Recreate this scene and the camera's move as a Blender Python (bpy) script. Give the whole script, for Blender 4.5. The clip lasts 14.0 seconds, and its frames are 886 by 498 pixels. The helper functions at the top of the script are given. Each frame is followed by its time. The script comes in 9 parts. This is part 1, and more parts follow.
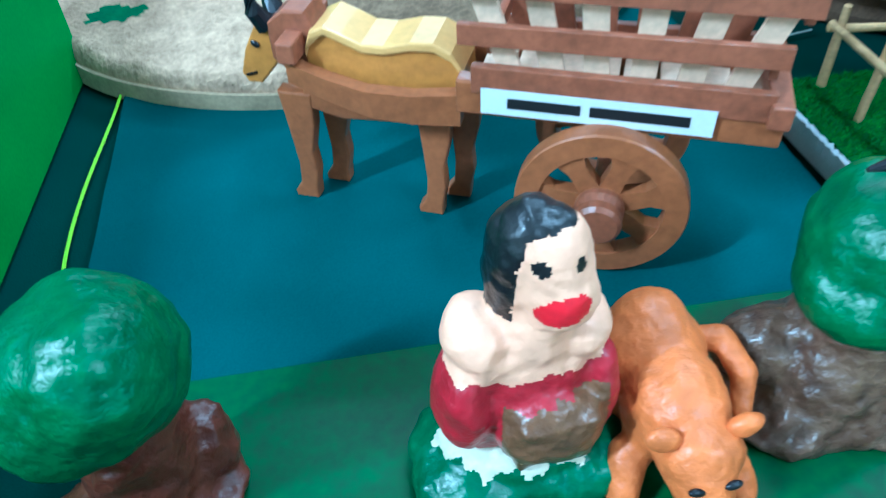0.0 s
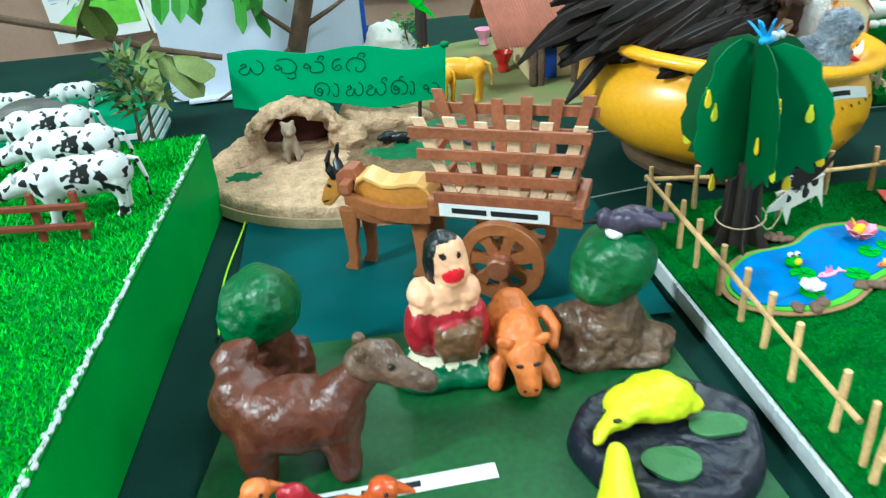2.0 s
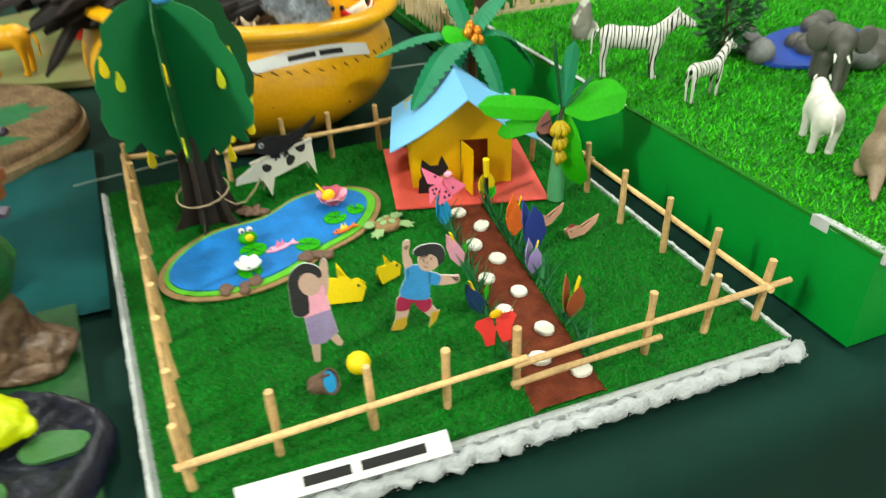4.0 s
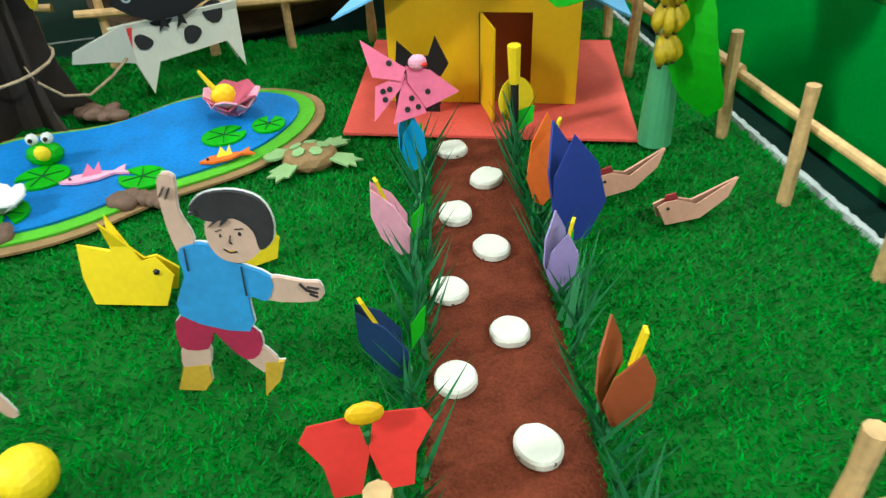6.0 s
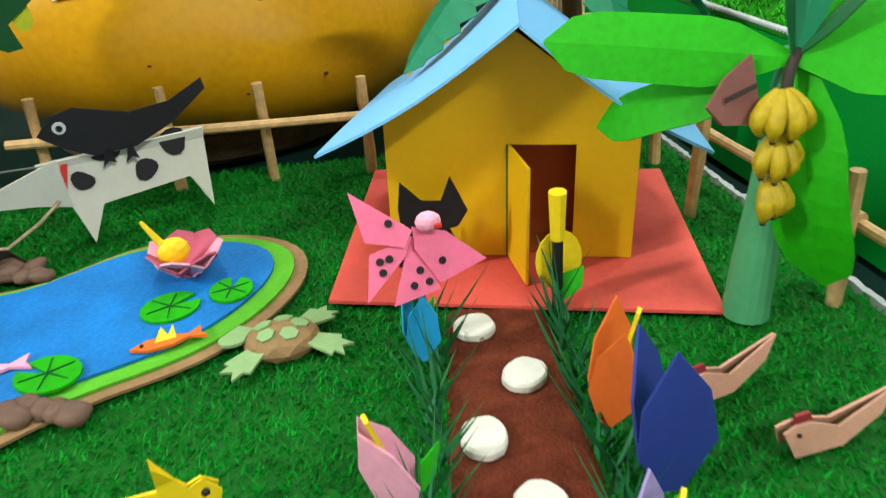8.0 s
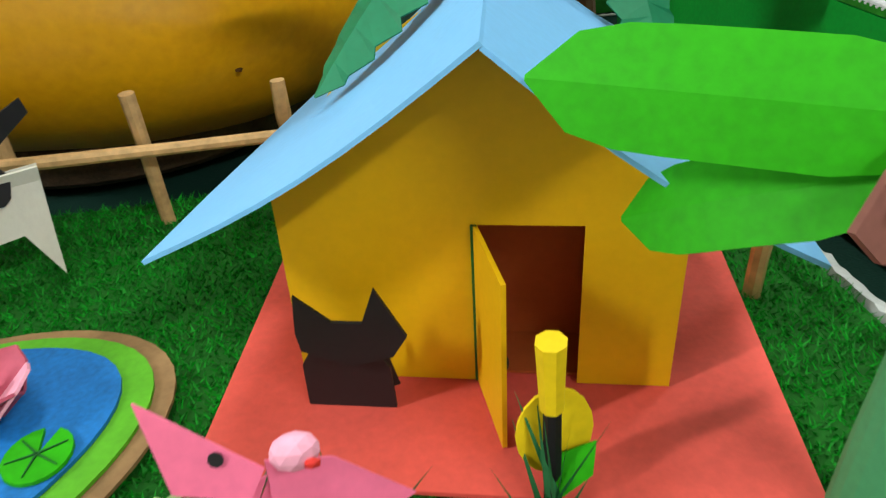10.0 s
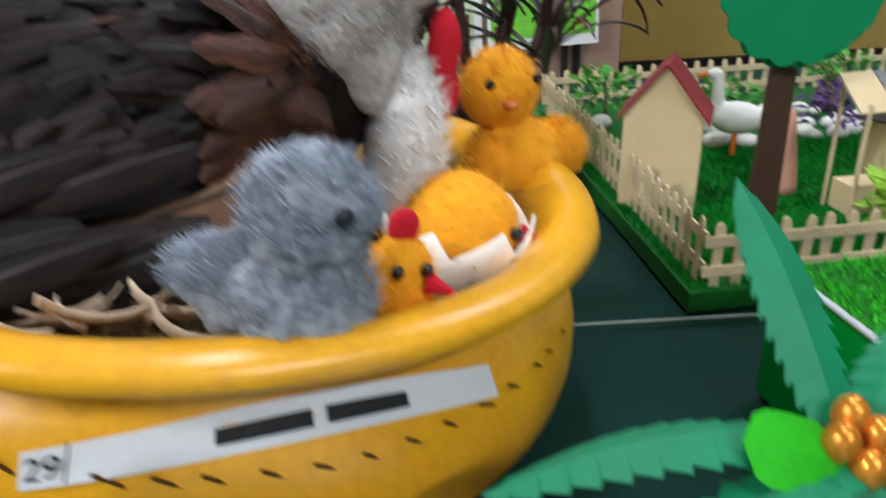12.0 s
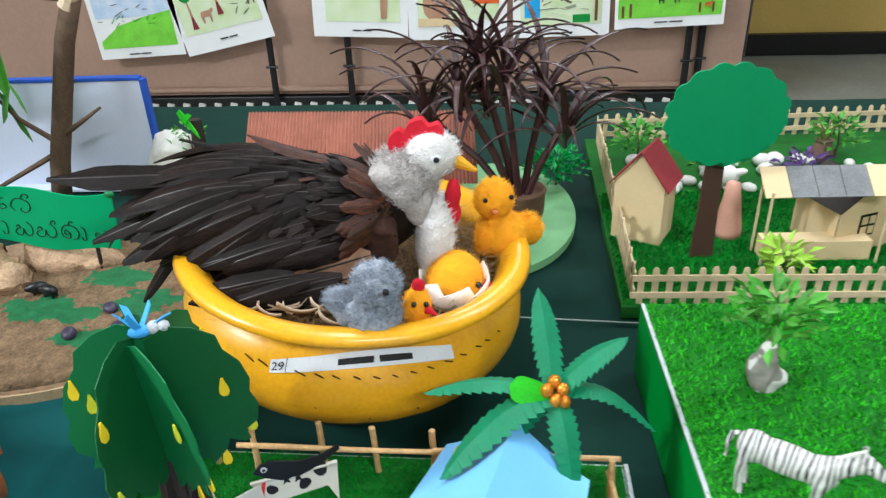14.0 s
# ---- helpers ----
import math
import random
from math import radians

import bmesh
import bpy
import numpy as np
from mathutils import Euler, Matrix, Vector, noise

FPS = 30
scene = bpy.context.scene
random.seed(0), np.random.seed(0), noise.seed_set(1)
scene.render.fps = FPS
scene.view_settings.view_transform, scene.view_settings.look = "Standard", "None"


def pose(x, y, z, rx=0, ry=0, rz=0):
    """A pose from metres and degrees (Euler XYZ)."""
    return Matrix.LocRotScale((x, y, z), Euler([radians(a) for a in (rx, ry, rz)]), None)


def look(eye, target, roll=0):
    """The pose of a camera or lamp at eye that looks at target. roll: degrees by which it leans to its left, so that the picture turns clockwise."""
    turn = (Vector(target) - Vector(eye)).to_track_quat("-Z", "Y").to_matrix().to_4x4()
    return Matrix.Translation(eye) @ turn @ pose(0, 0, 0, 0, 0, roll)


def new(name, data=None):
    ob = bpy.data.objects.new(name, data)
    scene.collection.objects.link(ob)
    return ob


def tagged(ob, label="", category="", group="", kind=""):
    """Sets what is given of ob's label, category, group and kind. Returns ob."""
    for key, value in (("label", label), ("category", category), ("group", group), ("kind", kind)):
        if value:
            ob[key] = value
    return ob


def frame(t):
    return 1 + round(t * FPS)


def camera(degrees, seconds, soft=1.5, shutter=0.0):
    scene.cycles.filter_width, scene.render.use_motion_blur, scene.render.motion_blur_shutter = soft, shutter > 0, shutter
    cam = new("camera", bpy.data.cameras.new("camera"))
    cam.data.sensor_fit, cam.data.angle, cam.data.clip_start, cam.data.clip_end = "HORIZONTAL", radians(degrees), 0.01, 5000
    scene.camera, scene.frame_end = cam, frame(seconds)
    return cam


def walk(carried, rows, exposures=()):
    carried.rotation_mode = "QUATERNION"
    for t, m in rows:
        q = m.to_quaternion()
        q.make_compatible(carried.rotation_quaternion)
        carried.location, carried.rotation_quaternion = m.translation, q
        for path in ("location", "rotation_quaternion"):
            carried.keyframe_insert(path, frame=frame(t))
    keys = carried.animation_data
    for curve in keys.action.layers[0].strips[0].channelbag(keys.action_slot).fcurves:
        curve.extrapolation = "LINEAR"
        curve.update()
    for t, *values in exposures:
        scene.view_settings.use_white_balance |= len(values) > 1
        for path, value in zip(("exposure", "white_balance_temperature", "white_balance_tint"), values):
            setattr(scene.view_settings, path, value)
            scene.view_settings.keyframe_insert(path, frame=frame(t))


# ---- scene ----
cam = camera(61.1, 14.0, soft=1.3, shutter=0.4)
PATH = [
    (0, (0.002, 0.086, 0.295), (0.225, 1.512, -1.089), -2.9),
    (0.5, (0.004, 0.031, 0.335), (0.27, 1.544, -0.947), -2.8),
    (1, (0.004, -0.067, 0.382), (0.237, 1.52, -0.812), -3.9),
    (1.5, (-0.002, -0.164, 0.414), (0.203, 1.485, -0.699), -4.1),
    (2, (0.004, -0.261, 0.43), (0.185, 1.459, -0.574), -4.3),
    (2.5, (0.063, -0.332, 0.426), (0.323, 1.383, -0.571), -4.3),
    (3, (0.162, -0.363, 0.429), (0.661, 1.309, -0.547), -2.9),
    (3.5, (0.25, -0.364, 0.426), (0.936, 1.215, -0.591), -3.2),
    (4, (0.345, -0.285, 0.397), (0.991, 1.247, -0.714), -1.4),
    (4.2, (0.384, -0.256, 0.383), (0.97, 1.259, -0.783), -0.6),
    (6.5, (0.544, -0.017, 0.177), (0.8, 1.596, -0.977), -2.1),
    (7, (0.547, -0.009, 0.174), (0.827, 1.75, -0.735), -1.9),
    (7.5, (0.549, 0.015, 0.176), (0.832, 1.766, -0.748), -2.9),
    (8, (0.552, 0.058, 0.18), (0.848, 1.793, -0.77), -2.6),
    (10.5, (0.599, 0.206, 0.166), (0.855, 1.867, -0.919), -3.8),
    (11, (0.596, 0.240, 0.185), (0.896, 1.919, -0.860), -2.9),
    (11.2, (0.593, 0.252, 0.195), (0.899, 1.960, -0.801), -2.4),
    (11.5, (0.577, 0.265, 0.216), (0.928, 2.005, -0.705), -1.2),
    (12, (0.549, 0.270, 0.287), (0.759, 2.076, -0.548), -1.8),
    (12.5, (0.500, 0.222, 0.382), (0.576, 2.044, -0.440), -2.3),
    (13, (0.495, 0.165, 0.461), (0.512, 1.944, -0.452), -3.2),
    (13.5, (0.566, 0.044, 0.508), (0.462, 1.774, -0.490), -2.8),
    (14, (0.641, -0.048, 0.540), (0.484, 1.691, -0.435), -2.3),
]
EXPOSURE = [(0, -0.35, 3800, -13), (1, -0.42, 4300, -13), (2, -0.45, 5300, -10), (3.5, -0.65, 6900, -3), (6.5, -0.75, 6000, -6), (8, -0.75, 6400, 0), (10.5, -1.05, 6600, 6), (11, -1.15, 6100, 9), (11.5, -0.95, 5900, 13), (12, -1.0, 5800, 11), (12.5, -0.6, 5700, 9), (14, -0.6, 5800, 8)]
walk(cam, [(t, look(eye, target, roll)) for t, eye, target, roll in PATH], EXPOSURE)

# ---- world and lamps ----
world = bpy.data.worlds.new("world")
scene.world = world
world.use_nodes = True
world.node_tree.nodes["Background"].inputs[0].default_value = (0.75, 0.83, 1.0, 1)
world.node_tree.nodes["Background"].inputs[1].default_value = 0.05
scene.view_settings.exposure = 0.0

# unseen added lamps, placed by shadows and brightness: x, y, z, watts, turn
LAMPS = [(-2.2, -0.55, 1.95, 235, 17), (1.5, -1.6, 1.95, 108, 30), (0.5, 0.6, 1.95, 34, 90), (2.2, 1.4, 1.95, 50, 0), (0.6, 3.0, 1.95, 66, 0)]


# ---- small building kit ----
def rgb(h):
    c = [int(h[i:i + 2], 16) / 255 for i in (0, 2, 4)]
    return tuple(v / 12.92 if v <= 0.04045 else ((v + 0.055) / 1.055) ** 2.4 for v in c) + (1,)


def mat(name, col, rough=0.6, var=0.25, scale=60, bump=0.15, fine=400, metal=0.0, col2=None, spec=0.4, dist=0.002, coat=0.0, rand=0.0):
    """Paint or stuff with mottling at two scales and a fine relief."""
    m = bpy.data.materials.new(name)
    m.use_nodes = True
    nt = m.node_tree
    n, l = nt.nodes, nt.links
    b = n["Principled BSDF"]
    b.inputs["Roughness"].default_value = rough
    b.inputs["Metallic"].default_value = metal
    b.inputs["Specular IOR Level"].default_value = spec
    b.inputs["Coat Weight"].default_value = coat
    b.inputs["Coat Roughness"].default_value = 0.25
    tc = n.new("ShaderNodeTexCoord")
    n1 = n.new("ShaderNodeTexNoise")
    n1.inputs["Scale"].default_value = scale
    n1.inputs["Detail"].default_value = 5
    n2 = n.new("ShaderNodeTexNoise")
    n2.inputs["Scale"].default_value = fine
    n2.inputs["Detail"].default_value = 3
    l.new(tc.outputs["Object"], n1.inputs["Vector"])
    l.new(tc.outputs["Object"], n2.inputs["Vector"])
    add = n.new("ShaderNodeMath")
    add.operation = "MULTIPLY_ADD"
    add.inputs[1].default_value = 0.45
    l.new(n2.outputs["Fac"], add.inputs[0])
    half = n.new("ShaderNodeMath")
    half.operation = "MULTIPLY"
    half.inputs[1].default_value = 0.55
    l.new(n1.outputs["Fac"], half.inputs[0])
    l.new(half.outputs[0], add.inputs[2])
    r = n.new("ShaderNodeValToRGB")
    c = rgb(col)
    d = rgb(col2) if col2 else tuple(v * (1 - var) for v in c[:3]) + (1,)
    e = c if col2 else tuple(min(1, v * (1 + var * 0.6)) for v in c[:3]) + (1,)
    r.color_ramp.elements[0].position, r.color_ramp.elements[0].color = 0.33, d
    r.color_ramp.elements[1].position, r.color_ramp.elements[1].color = 0.67, e
    l.new(add.outputs[0], r.inputs[0])
    out = r.outputs["Color"]
    if rand:
        oi = n.new("ShaderNodeObjectInfo")
        hsv = n.new("ShaderNodeHueSaturation")
        mr = n.new("ShaderNodeMapRange")
        mr.inputs["To Min"].default_value, mr.inputs["To Max"].default_value = 1 - rand, 1 + rand
        l.new(oi.outputs["Random"], mr.inputs["Value"])
        l.new(mr.outputs[0], hsv.inputs["Value"])
        l.new(out, hsv.inputs["Color"])
        out = hsv.outputs["Color"]
    l.new(out, b.inputs["Base Color"])
    if bump:
        bp = n.new("ShaderNodeBump")
        bp.inputs["Strength"].default_value = bump
        bp.inputs["Distance"].default_value = dist
        l.new(add.outputs[0], bp.inputs["Height"])
        l.new(bp.outputs[0], b.inputs["Normal"])
    return m


def link_rand(m, amount):
    """Lets each joined piece of a mesh take its own shade."""
    nt = m.node_tree
    b = nt.nodes["Principled BSDF"]
    src = b.inputs["Base Color"].links[0].from_socket
    g = nt.nodes.new("ShaderNodeNewGeometry")
    mr = nt.nodes.new("ShaderNodeMapRange")
    mr.inputs["To Min"].default_value, mr.inputs["To Max"].default_value = 1 - amount, 1 + amount
    hsv = nt.nodes.new("ShaderNodeHueSaturation")
    nt.links.new(g.outputs["Random Per Island"], mr.inputs["Value"])
    nt.links.new(mr.outputs[0], hsv.inputs["Value"])
    nt.links.new(src, hsv.inputs["Color"])
    nt.links.new(hsv.outputs["Color"], b.inputs["Base Color"])
    return m


def patches(name, base, mark, scale, edge, rough=0.35, stretch=(1, 1, 1), bands=False, turn=(0, 0, 0)):
    """Two paints: a base and hard-edged marks (spots, or wavy bands)."""
    m = mat(name, base, rough, 0.08, 30, 0.05)
    nt = m.node_tree
    b = nt.nodes["Principled BSDF"]
    src = b.inputs["Base Color"].links[0].from_socket
    tc = nt.nodes.new("ShaderNodeTexCoord")
    mp = nt.nodes.new("ShaderNodeMapping")
    mp.inputs["Scale"].default_value = stretch
    mp.inputs["Rotation"].default_value = [radians(a) for a in turn]
    nt.links.new(tc.outputs["Object"], mp.inputs["Vector"])
    if bands:
        t = nt.nodes.new("ShaderNodeTexWave")
        t.inputs["Scale"].default_value = scale
        t.inputs["Distortion"].default_value = 6.5
        t.inputs["Detail"].default_value = 2
        t.inputs["Detail Scale"].default_value = 1.2
    else:
        t = nt.nodes.new("ShaderNodeTexNoise")
        t.inputs["Scale"].default_value = scale
        t.inputs["Detail"].default_value = 1.0
    nt.links.new(mp.outputs[0], t.inputs["Vector"])
    r = nt.nodes.new("ShaderNodeValToRGB")
    r.color_ramp.elements[0].position, r.color_ramp.elements[0].color = edge, (0, 0, 0, 1)
    r.color_ramp.elements[1].position, r.color_ramp.elements[1].color = edge + 0.03, (1, 1, 1, 1)
    nt.links.new(t.outputs["Fac"], r.inputs[0])
    mx = nt.nodes.new("ShaderNodeMix")
    mx.data_type = "RGBA"
    nt.links.new(r.outputs[0], mx.inputs["Factor"])
    nt.links.new(src, mx.inputs["A"])
    mx.inputs["B"].default_value = rgb(mark)
    nt.links.new(mx.outputs["Result"], b.inputs["Base Color"])
    return m


def barbs(m):
    """Fine slanting streaks along a feather's vanes, light and dark, with relief."""
    nt = m.node_tree
    b = nt.nodes["Principled BSDF"]
    src = b.inputs["Base Color"].links[0].from_socket
    tc = nt.nodes.new("ShaderNodeTexCoord")
    mp = nt.nodes.new("ShaderNodeMapping")
    mp.inputs["Rotation"].default_value = (0, 0, radians(68))
    mp.inputs["Scale"].default_value = (120, 1500, 60)
    n1 = nt.nodes.new("ShaderNodeTexNoise")
    n1.inputs["Scale"].default_value = 1.0
    nt.links.new(tc.outputs["Object"], mp.inputs["Vector"])
    nt.links.new(mp.outputs[0], n1.inputs["Vector"])
    r = nt.nodes.new("ShaderNodeValToRGB")
    r.color_ramp.elements[0].position, r.color_ramp.elements[0].color = 0.42, (0.4, 0.38, 0.37, 1)
    r.color_ramp.elements[1].position, r.color_ramp.elements[1].color = 0.72, (1.9, 1.7, 1.5, 1)
    nt.links.new(n1.outputs["Fac"], r.inputs[0])
    mx = nt.nodes.new("ShaderNodeMix")
    mx.data_type, mx.blend_type = "RGBA", "MULTIPLY"
    mx.inputs["Factor"].default_value = 1.0
    nt.links.new(src, mx.inputs["A"])
    nt.links.new(r.outputs[0], mx.inputs["B"])
    nt.links.new(mx.outputs["Result"], b.inputs["Base Color"])
    bp = nt.nodes.new("ShaderNodeBump")
    bp.inputs["Strength"].default_value = 0.5
    bp.inputs["Distance"].default_value = 0.0006
    nt.links.new(n1.outputs["Fac"], bp.inputs["Height"])
    nt.links.new(bp.outputs[0], b.inputs["Normal"])
    return m


def thing(name, label, category, at=(0, 0, 0), turn=0.0, group="", kind=""):
    e = new(name)
    e.empty_display_size = 0.02
    e.matrix_world = pose(*at, 0, 0, turn)
    return tagged(e, label, category, group, kind)


def part(name, bm, material, parent=None, label="", smooth=False, m=None):
    """Links a bmesh (or a mesh) as one object, under a thing or a part."""
    if isinstance(bm, bmesh.types.BMesh):
        me = bpy.data.meshes.new(name)
        bm.normal_update()
        bm.to_mesh(me)
        bm.free()
    else:
        me = bm
    if material is not None and not me.materials:
        for mm in (material if isinstance(material, (list, tuple)) else [material]):
            me.materials.append(mm)
    if smooth:
        me.polygons.foreach_set("use_smooth", [True] * len(me.polygons))
    ob = new(name, me)
    if parent is not None:
        ob.parent = parent
    if m is not None:
        ob.matrix_basis = m
    if label:
        ob["label"] = label
    return ob


def solo(name, bm, material, label, category, m=None, group="", kind="", smooth=False):
    return tagged(part(name, bm, material, None, "", smooth, m), label, category, group, kind)


def xf(bm, verts, m):
    bmesh.ops.transform(bm, matrix=m, verts=verts)


def box(sx, sy, sz, m=None, bm=None, bevel=0.0):
    """A box standing on z = 0."""
    bm = bm or bmesh.new()
    vs = bmesh.ops.create_cube(bm, size=1)["verts"]
    xf(bm, vs, Matrix.Translation((0, 0, sz / 2)) @ Matrix.Diagonal((sx, sy, sz, 1)))
    if bevel:
        es = list({e for v in vs for e in v.link_edges})
        vs = [v for v in bmesh.ops.bevel(bm, geom=es, offset=bevel, segments=2, affect="EDGES", profile=0.5)["verts"]]
        vs = list({v for v in vs})
    if m is not None:
        xf(bm, vs, m)
    return bm


def rod(a, b, r0, r1=None, seg=10, bm=None, wob=0.0):
    """A stick from a to b, slightly uneven."""
    bm = bm or bmesh.new()
    a, b = Vector(a), Vector(b)
    r1 = r0 if r1 is None else r1
    q = (b - a).to_track_quat("Z", "Y").to_matrix().to_4x4()
    n = 5 if wob else 2
    rings = []
    for i in range(n):
        f = i / (n - 1)
        c = a.lerp(b, f) + (Vector((random.uniform(-wob, wob), random.uniform(-wob, wob), 0)) if 0 < i < n - 1 else Vector())
        r = (r0 + (r1 - r0) * f) * (1 + (random.uniform(-0.12, 0.12) if wob else 0))
        rings.append([bm.verts.new(c + q.to_3x3() @ Vector((r * math.cos(k * math.tau / seg), r * math.sin(k * math.tau / seg), 0))) for k in range(seg)])
    for p, s in zip(rings, rings[1:]):
        for k in range(seg):
            bm.faces.new((p[k], p[(k + 1) % seg], s[(k + 1) % seg], s[k]))
    bm.faces.new(rings[0][::-1])
    bm.faces.new(rings[-1])
    return bm


def tube(pts, r, seg=8, bm=None, taper=1.0):
    """A bent round bar through the points."""
    bm = bm or bmesh.new()
    pts = [Vector(p) for p in pts]
    rings = []
    for i, p in enumerate(pts):
        d = (pts[min(i + 1, len(pts) - 1)] - pts[max(i - 1, 0)]).normalized()
        q = d.to_track_quat("Z", "Y").to_matrix()
        rr = r * (1 + (taper - 1) * i / max(1, len(pts) - 1))
        rings.append([bm.verts.new(p + q @ Vector((rr * math.cos(k * math.tau / seg), rr * math.sin(k * math.tau / seg), 0))) for k in range(seg)])
    for p, s in zip(rings, rings[1:]):
        for k in range(seg):
            bm.faces.new((p[k], p[(k + 1) % seg], s[(k + 1) % seg], s[k]))
    bm.faces.new(rings[0][::-1])
    bm.faces.new(rings[-1])
    return bm


def lathe(prof, seg=48, wob=0.0, bm=None):
    """A turned body from (radius, height) pairs."""
    bm = bm or bmesh.new()
    rings = []
    for r, z in prof:
        rings.append([bm.verts.new((r * math.cos(k * math.tau / seg), r * math.sin(k * math.tau / seg), z)) for k in range(seg)])
    for p, s in zip(rings, rings[1:]):
        for k in range(seg):
            bm.faces.new((p[k], p[(k + 1) % seg], s[(k + 1) % seg], s[k]))
    bm.faces.new(rings[0][::-1])
    bm.faces.new(rings[-1])
    if wob:
        rough_up(bm, wob, 30)
    return bm


def rough_up(bm, amount, freq):
    for v in bm.verts:
        v.co += Vector(noise.noise_vector(v.co * freq)) * amount


def plate(outline, thick, m=None, bm=None, bend=None):
    """A flat cut-out of some thickness in the xy plane; bend lifts its points."""
    bm = bm or bmesh.new()
    lo = [bm.verts.new((x, y, 0)) for x, y in outline]
    hi = [bm.verts.new((x, y, thick)) for x, y in outline]
    n = len(outline)
    fs = [bm.faces.new(lo[::-1]), bm.faces.new(hi)]
    for i in range(n):
        fs.append(bm.faces.new((lo[i], lo[(i + 1) % n], hi[(i + 1) % n], hi[i])))
    bmesh.ops.recalc_face_normals(bm, faces=fs)
    if bend:
        for v in lo + hi:
            v.co = bend(v.co)
    if m is not None:
        xf(bm, lo + hi, m)
    return bm


def curve_closed(pts, n=4):
    """A smooth closed outline through the corner points."""
    m_, out = len(pts), []
    for i in range(m_):
        p0, p1, p2, p3 = pts[i - 1], pts[i], pts[(i + 1) % m_], pts[(i + 2) % m_]
        for k in range(n):
            t = k / n
            out.append(tuple(0.5 * (2 * p1[c] + (p2[c] - p0[c]) * t + (2 * p0[c] - 5 * p1[c] + 4 * p2[c] - p3[c]) * t * t + (3 * p1[c] - p0[c] - 3 * p2[c] + p3[c]) * t ** 3) for c in (0, 1)))
    return out


def oval(a, b, n=24, wob=0.0, lobes=0, seed=0):
    rr = random.Random(seed)
    ph = [rr.uniform(0, 6.28) for _ in range(3)]
    pts = []
    for i in range(n):
        t = i * math.tau / n
        k = 1 + wob * (0.6 * math.sin(2 * t + ph[0]) + 0.4 * math.sin(3 * t + ph[1]))
        if lobes:
            k *= 1 + 0.09 * abs(math.sin(lobes * t / 2)) - 0.05
        pts.append((a * k * math.cos(t), b * k * math.sin(t)))
    return pts


def ball(c, r, turn=(0, 0, 0), bm=None, sub=3):
    bm = bm or bmesh.new()
    vs = bmesh.ops.create_icosphere(bm, subdivisions=sub, radius=1)["verts"]
    r = r if isinstance(r, (tuple, list)) else (r, r, r)
    xf(bm, vs, Matrix.Translation(c) @ Euler([radians(a) for a in turn]).to_matrix().to_4x4() @ Matrix.Diagonal((*r, 1)))
    return bm


def clay(shapes, voxel=0.003, smooth=6, lump=0.0008, freq=60):
    """One modelled body: balls and blocks (centre, radii, turn) and limbs (from, to, r, r) worked together. Returns a mesh."""
    bm = bmesh.new()
    for s in shapes:
        if s[0] == "b":
            ball(s[1], s[2], s[3] if len(s) > 3 else (0, 0, 0), bm, 3)
        elif s[0] == "x":
            q = bmesh.ops.create_cube(bm, size=2)["verts"]
            xf(bm, q, Matrix.Translation(s[1]) @ Euler([radians(a) for a in (s[3] if len(s) > 3 else (0, 0, 0))]).to_matrix().to_4x4() @ Matrix.Diagonal((*s[2], 1)))
        else:
            rod(s[1], s[2], s[3], s[4], 12, bm)
            ball(s[1], s[3], bm=bm, sub=2)
            ball(s[2], s[4], bm=bm, sub=2)
    me = bpy.data.meshes.new("clay")
    bm.to_mesh(me)
    bm.free()
    ob = new("clay", me)
    rm = ob.modifiers.new("r", "REMESH")
    rm.mode, rm.voxel_size = "VOXEL", voxel
    sm = ob.modifiers.new("s", "SMOOTH")
    sm.factor, sm.iterations = 0.5, smooth
    dg = bpy.context.evaluated_depsgraph_get()
    out = bpy.data.meshes.new_from_object(ob.evaluated_get(dg))
    bpy.data.objects.remove(ob)
    bpy.data.meshes.remove(me)
    out.materials.clear()
    for v in out.vertices:
        v.co += Vector(noise.noise_vector(v.co * freq)) * lump + Vector(noise.noise_vector(v.co * freq * 3.1)) * lump * 0.4
    out.polygons.foreach_set("use_smooth", [True] * len(out.polygons))
    return out


def paint(me, mats, pick):
    """Gives each face of a modelled body the paint that pick() names."""
    for mm in mats:
        me.materials.append(mm)
    me.polygons.foreach_set("material_index", [pick(p.center) for p in me.polygons])
    return me


def blades(name, material, spots, height, width, lean, label, category, seed=1, parent=None, base=None):
    """Very many small upright slips: turf, straw, hair. One object of kind stuff."""
    r = np.random.RandomState(seed)
    n = len(spots)
    s = np.asarray(spots, dtype=np.float64)
    h = height * r.uniform(0.6, 1.25, n)
    a = r.uniform(0, math.tau, n)
    d = np.stack([np.cos(a), np.sin(a), np.zeros(n)], 1)
    la = r.uniform(0, math.tau, n)
    tip = s + np.stack([np.cos(la) * h * lean, np.sin(la) * h * lean, h], 1)
    w = width * r.uniform(0.7, 1.2, n)[:, None]
    co = np.stack([s - d * w / 2, s + d * w / 2, tip], 1).reshape(-1, 3)
    me = bpy.data.meshes.new(name)
    me.from_pydata(co.tolist(), [], np.arange(3 * n).reshape(-1, 3).tolist())
    me.materials.append(material)
    ob = new(name, me)
    if parent is not None:
        ob.parent = parent
        ob["kind"] = "stuff"
        if label:
            ob["label"] = label
        return ob
    return tagged(ob, label, category, kind="stuff")


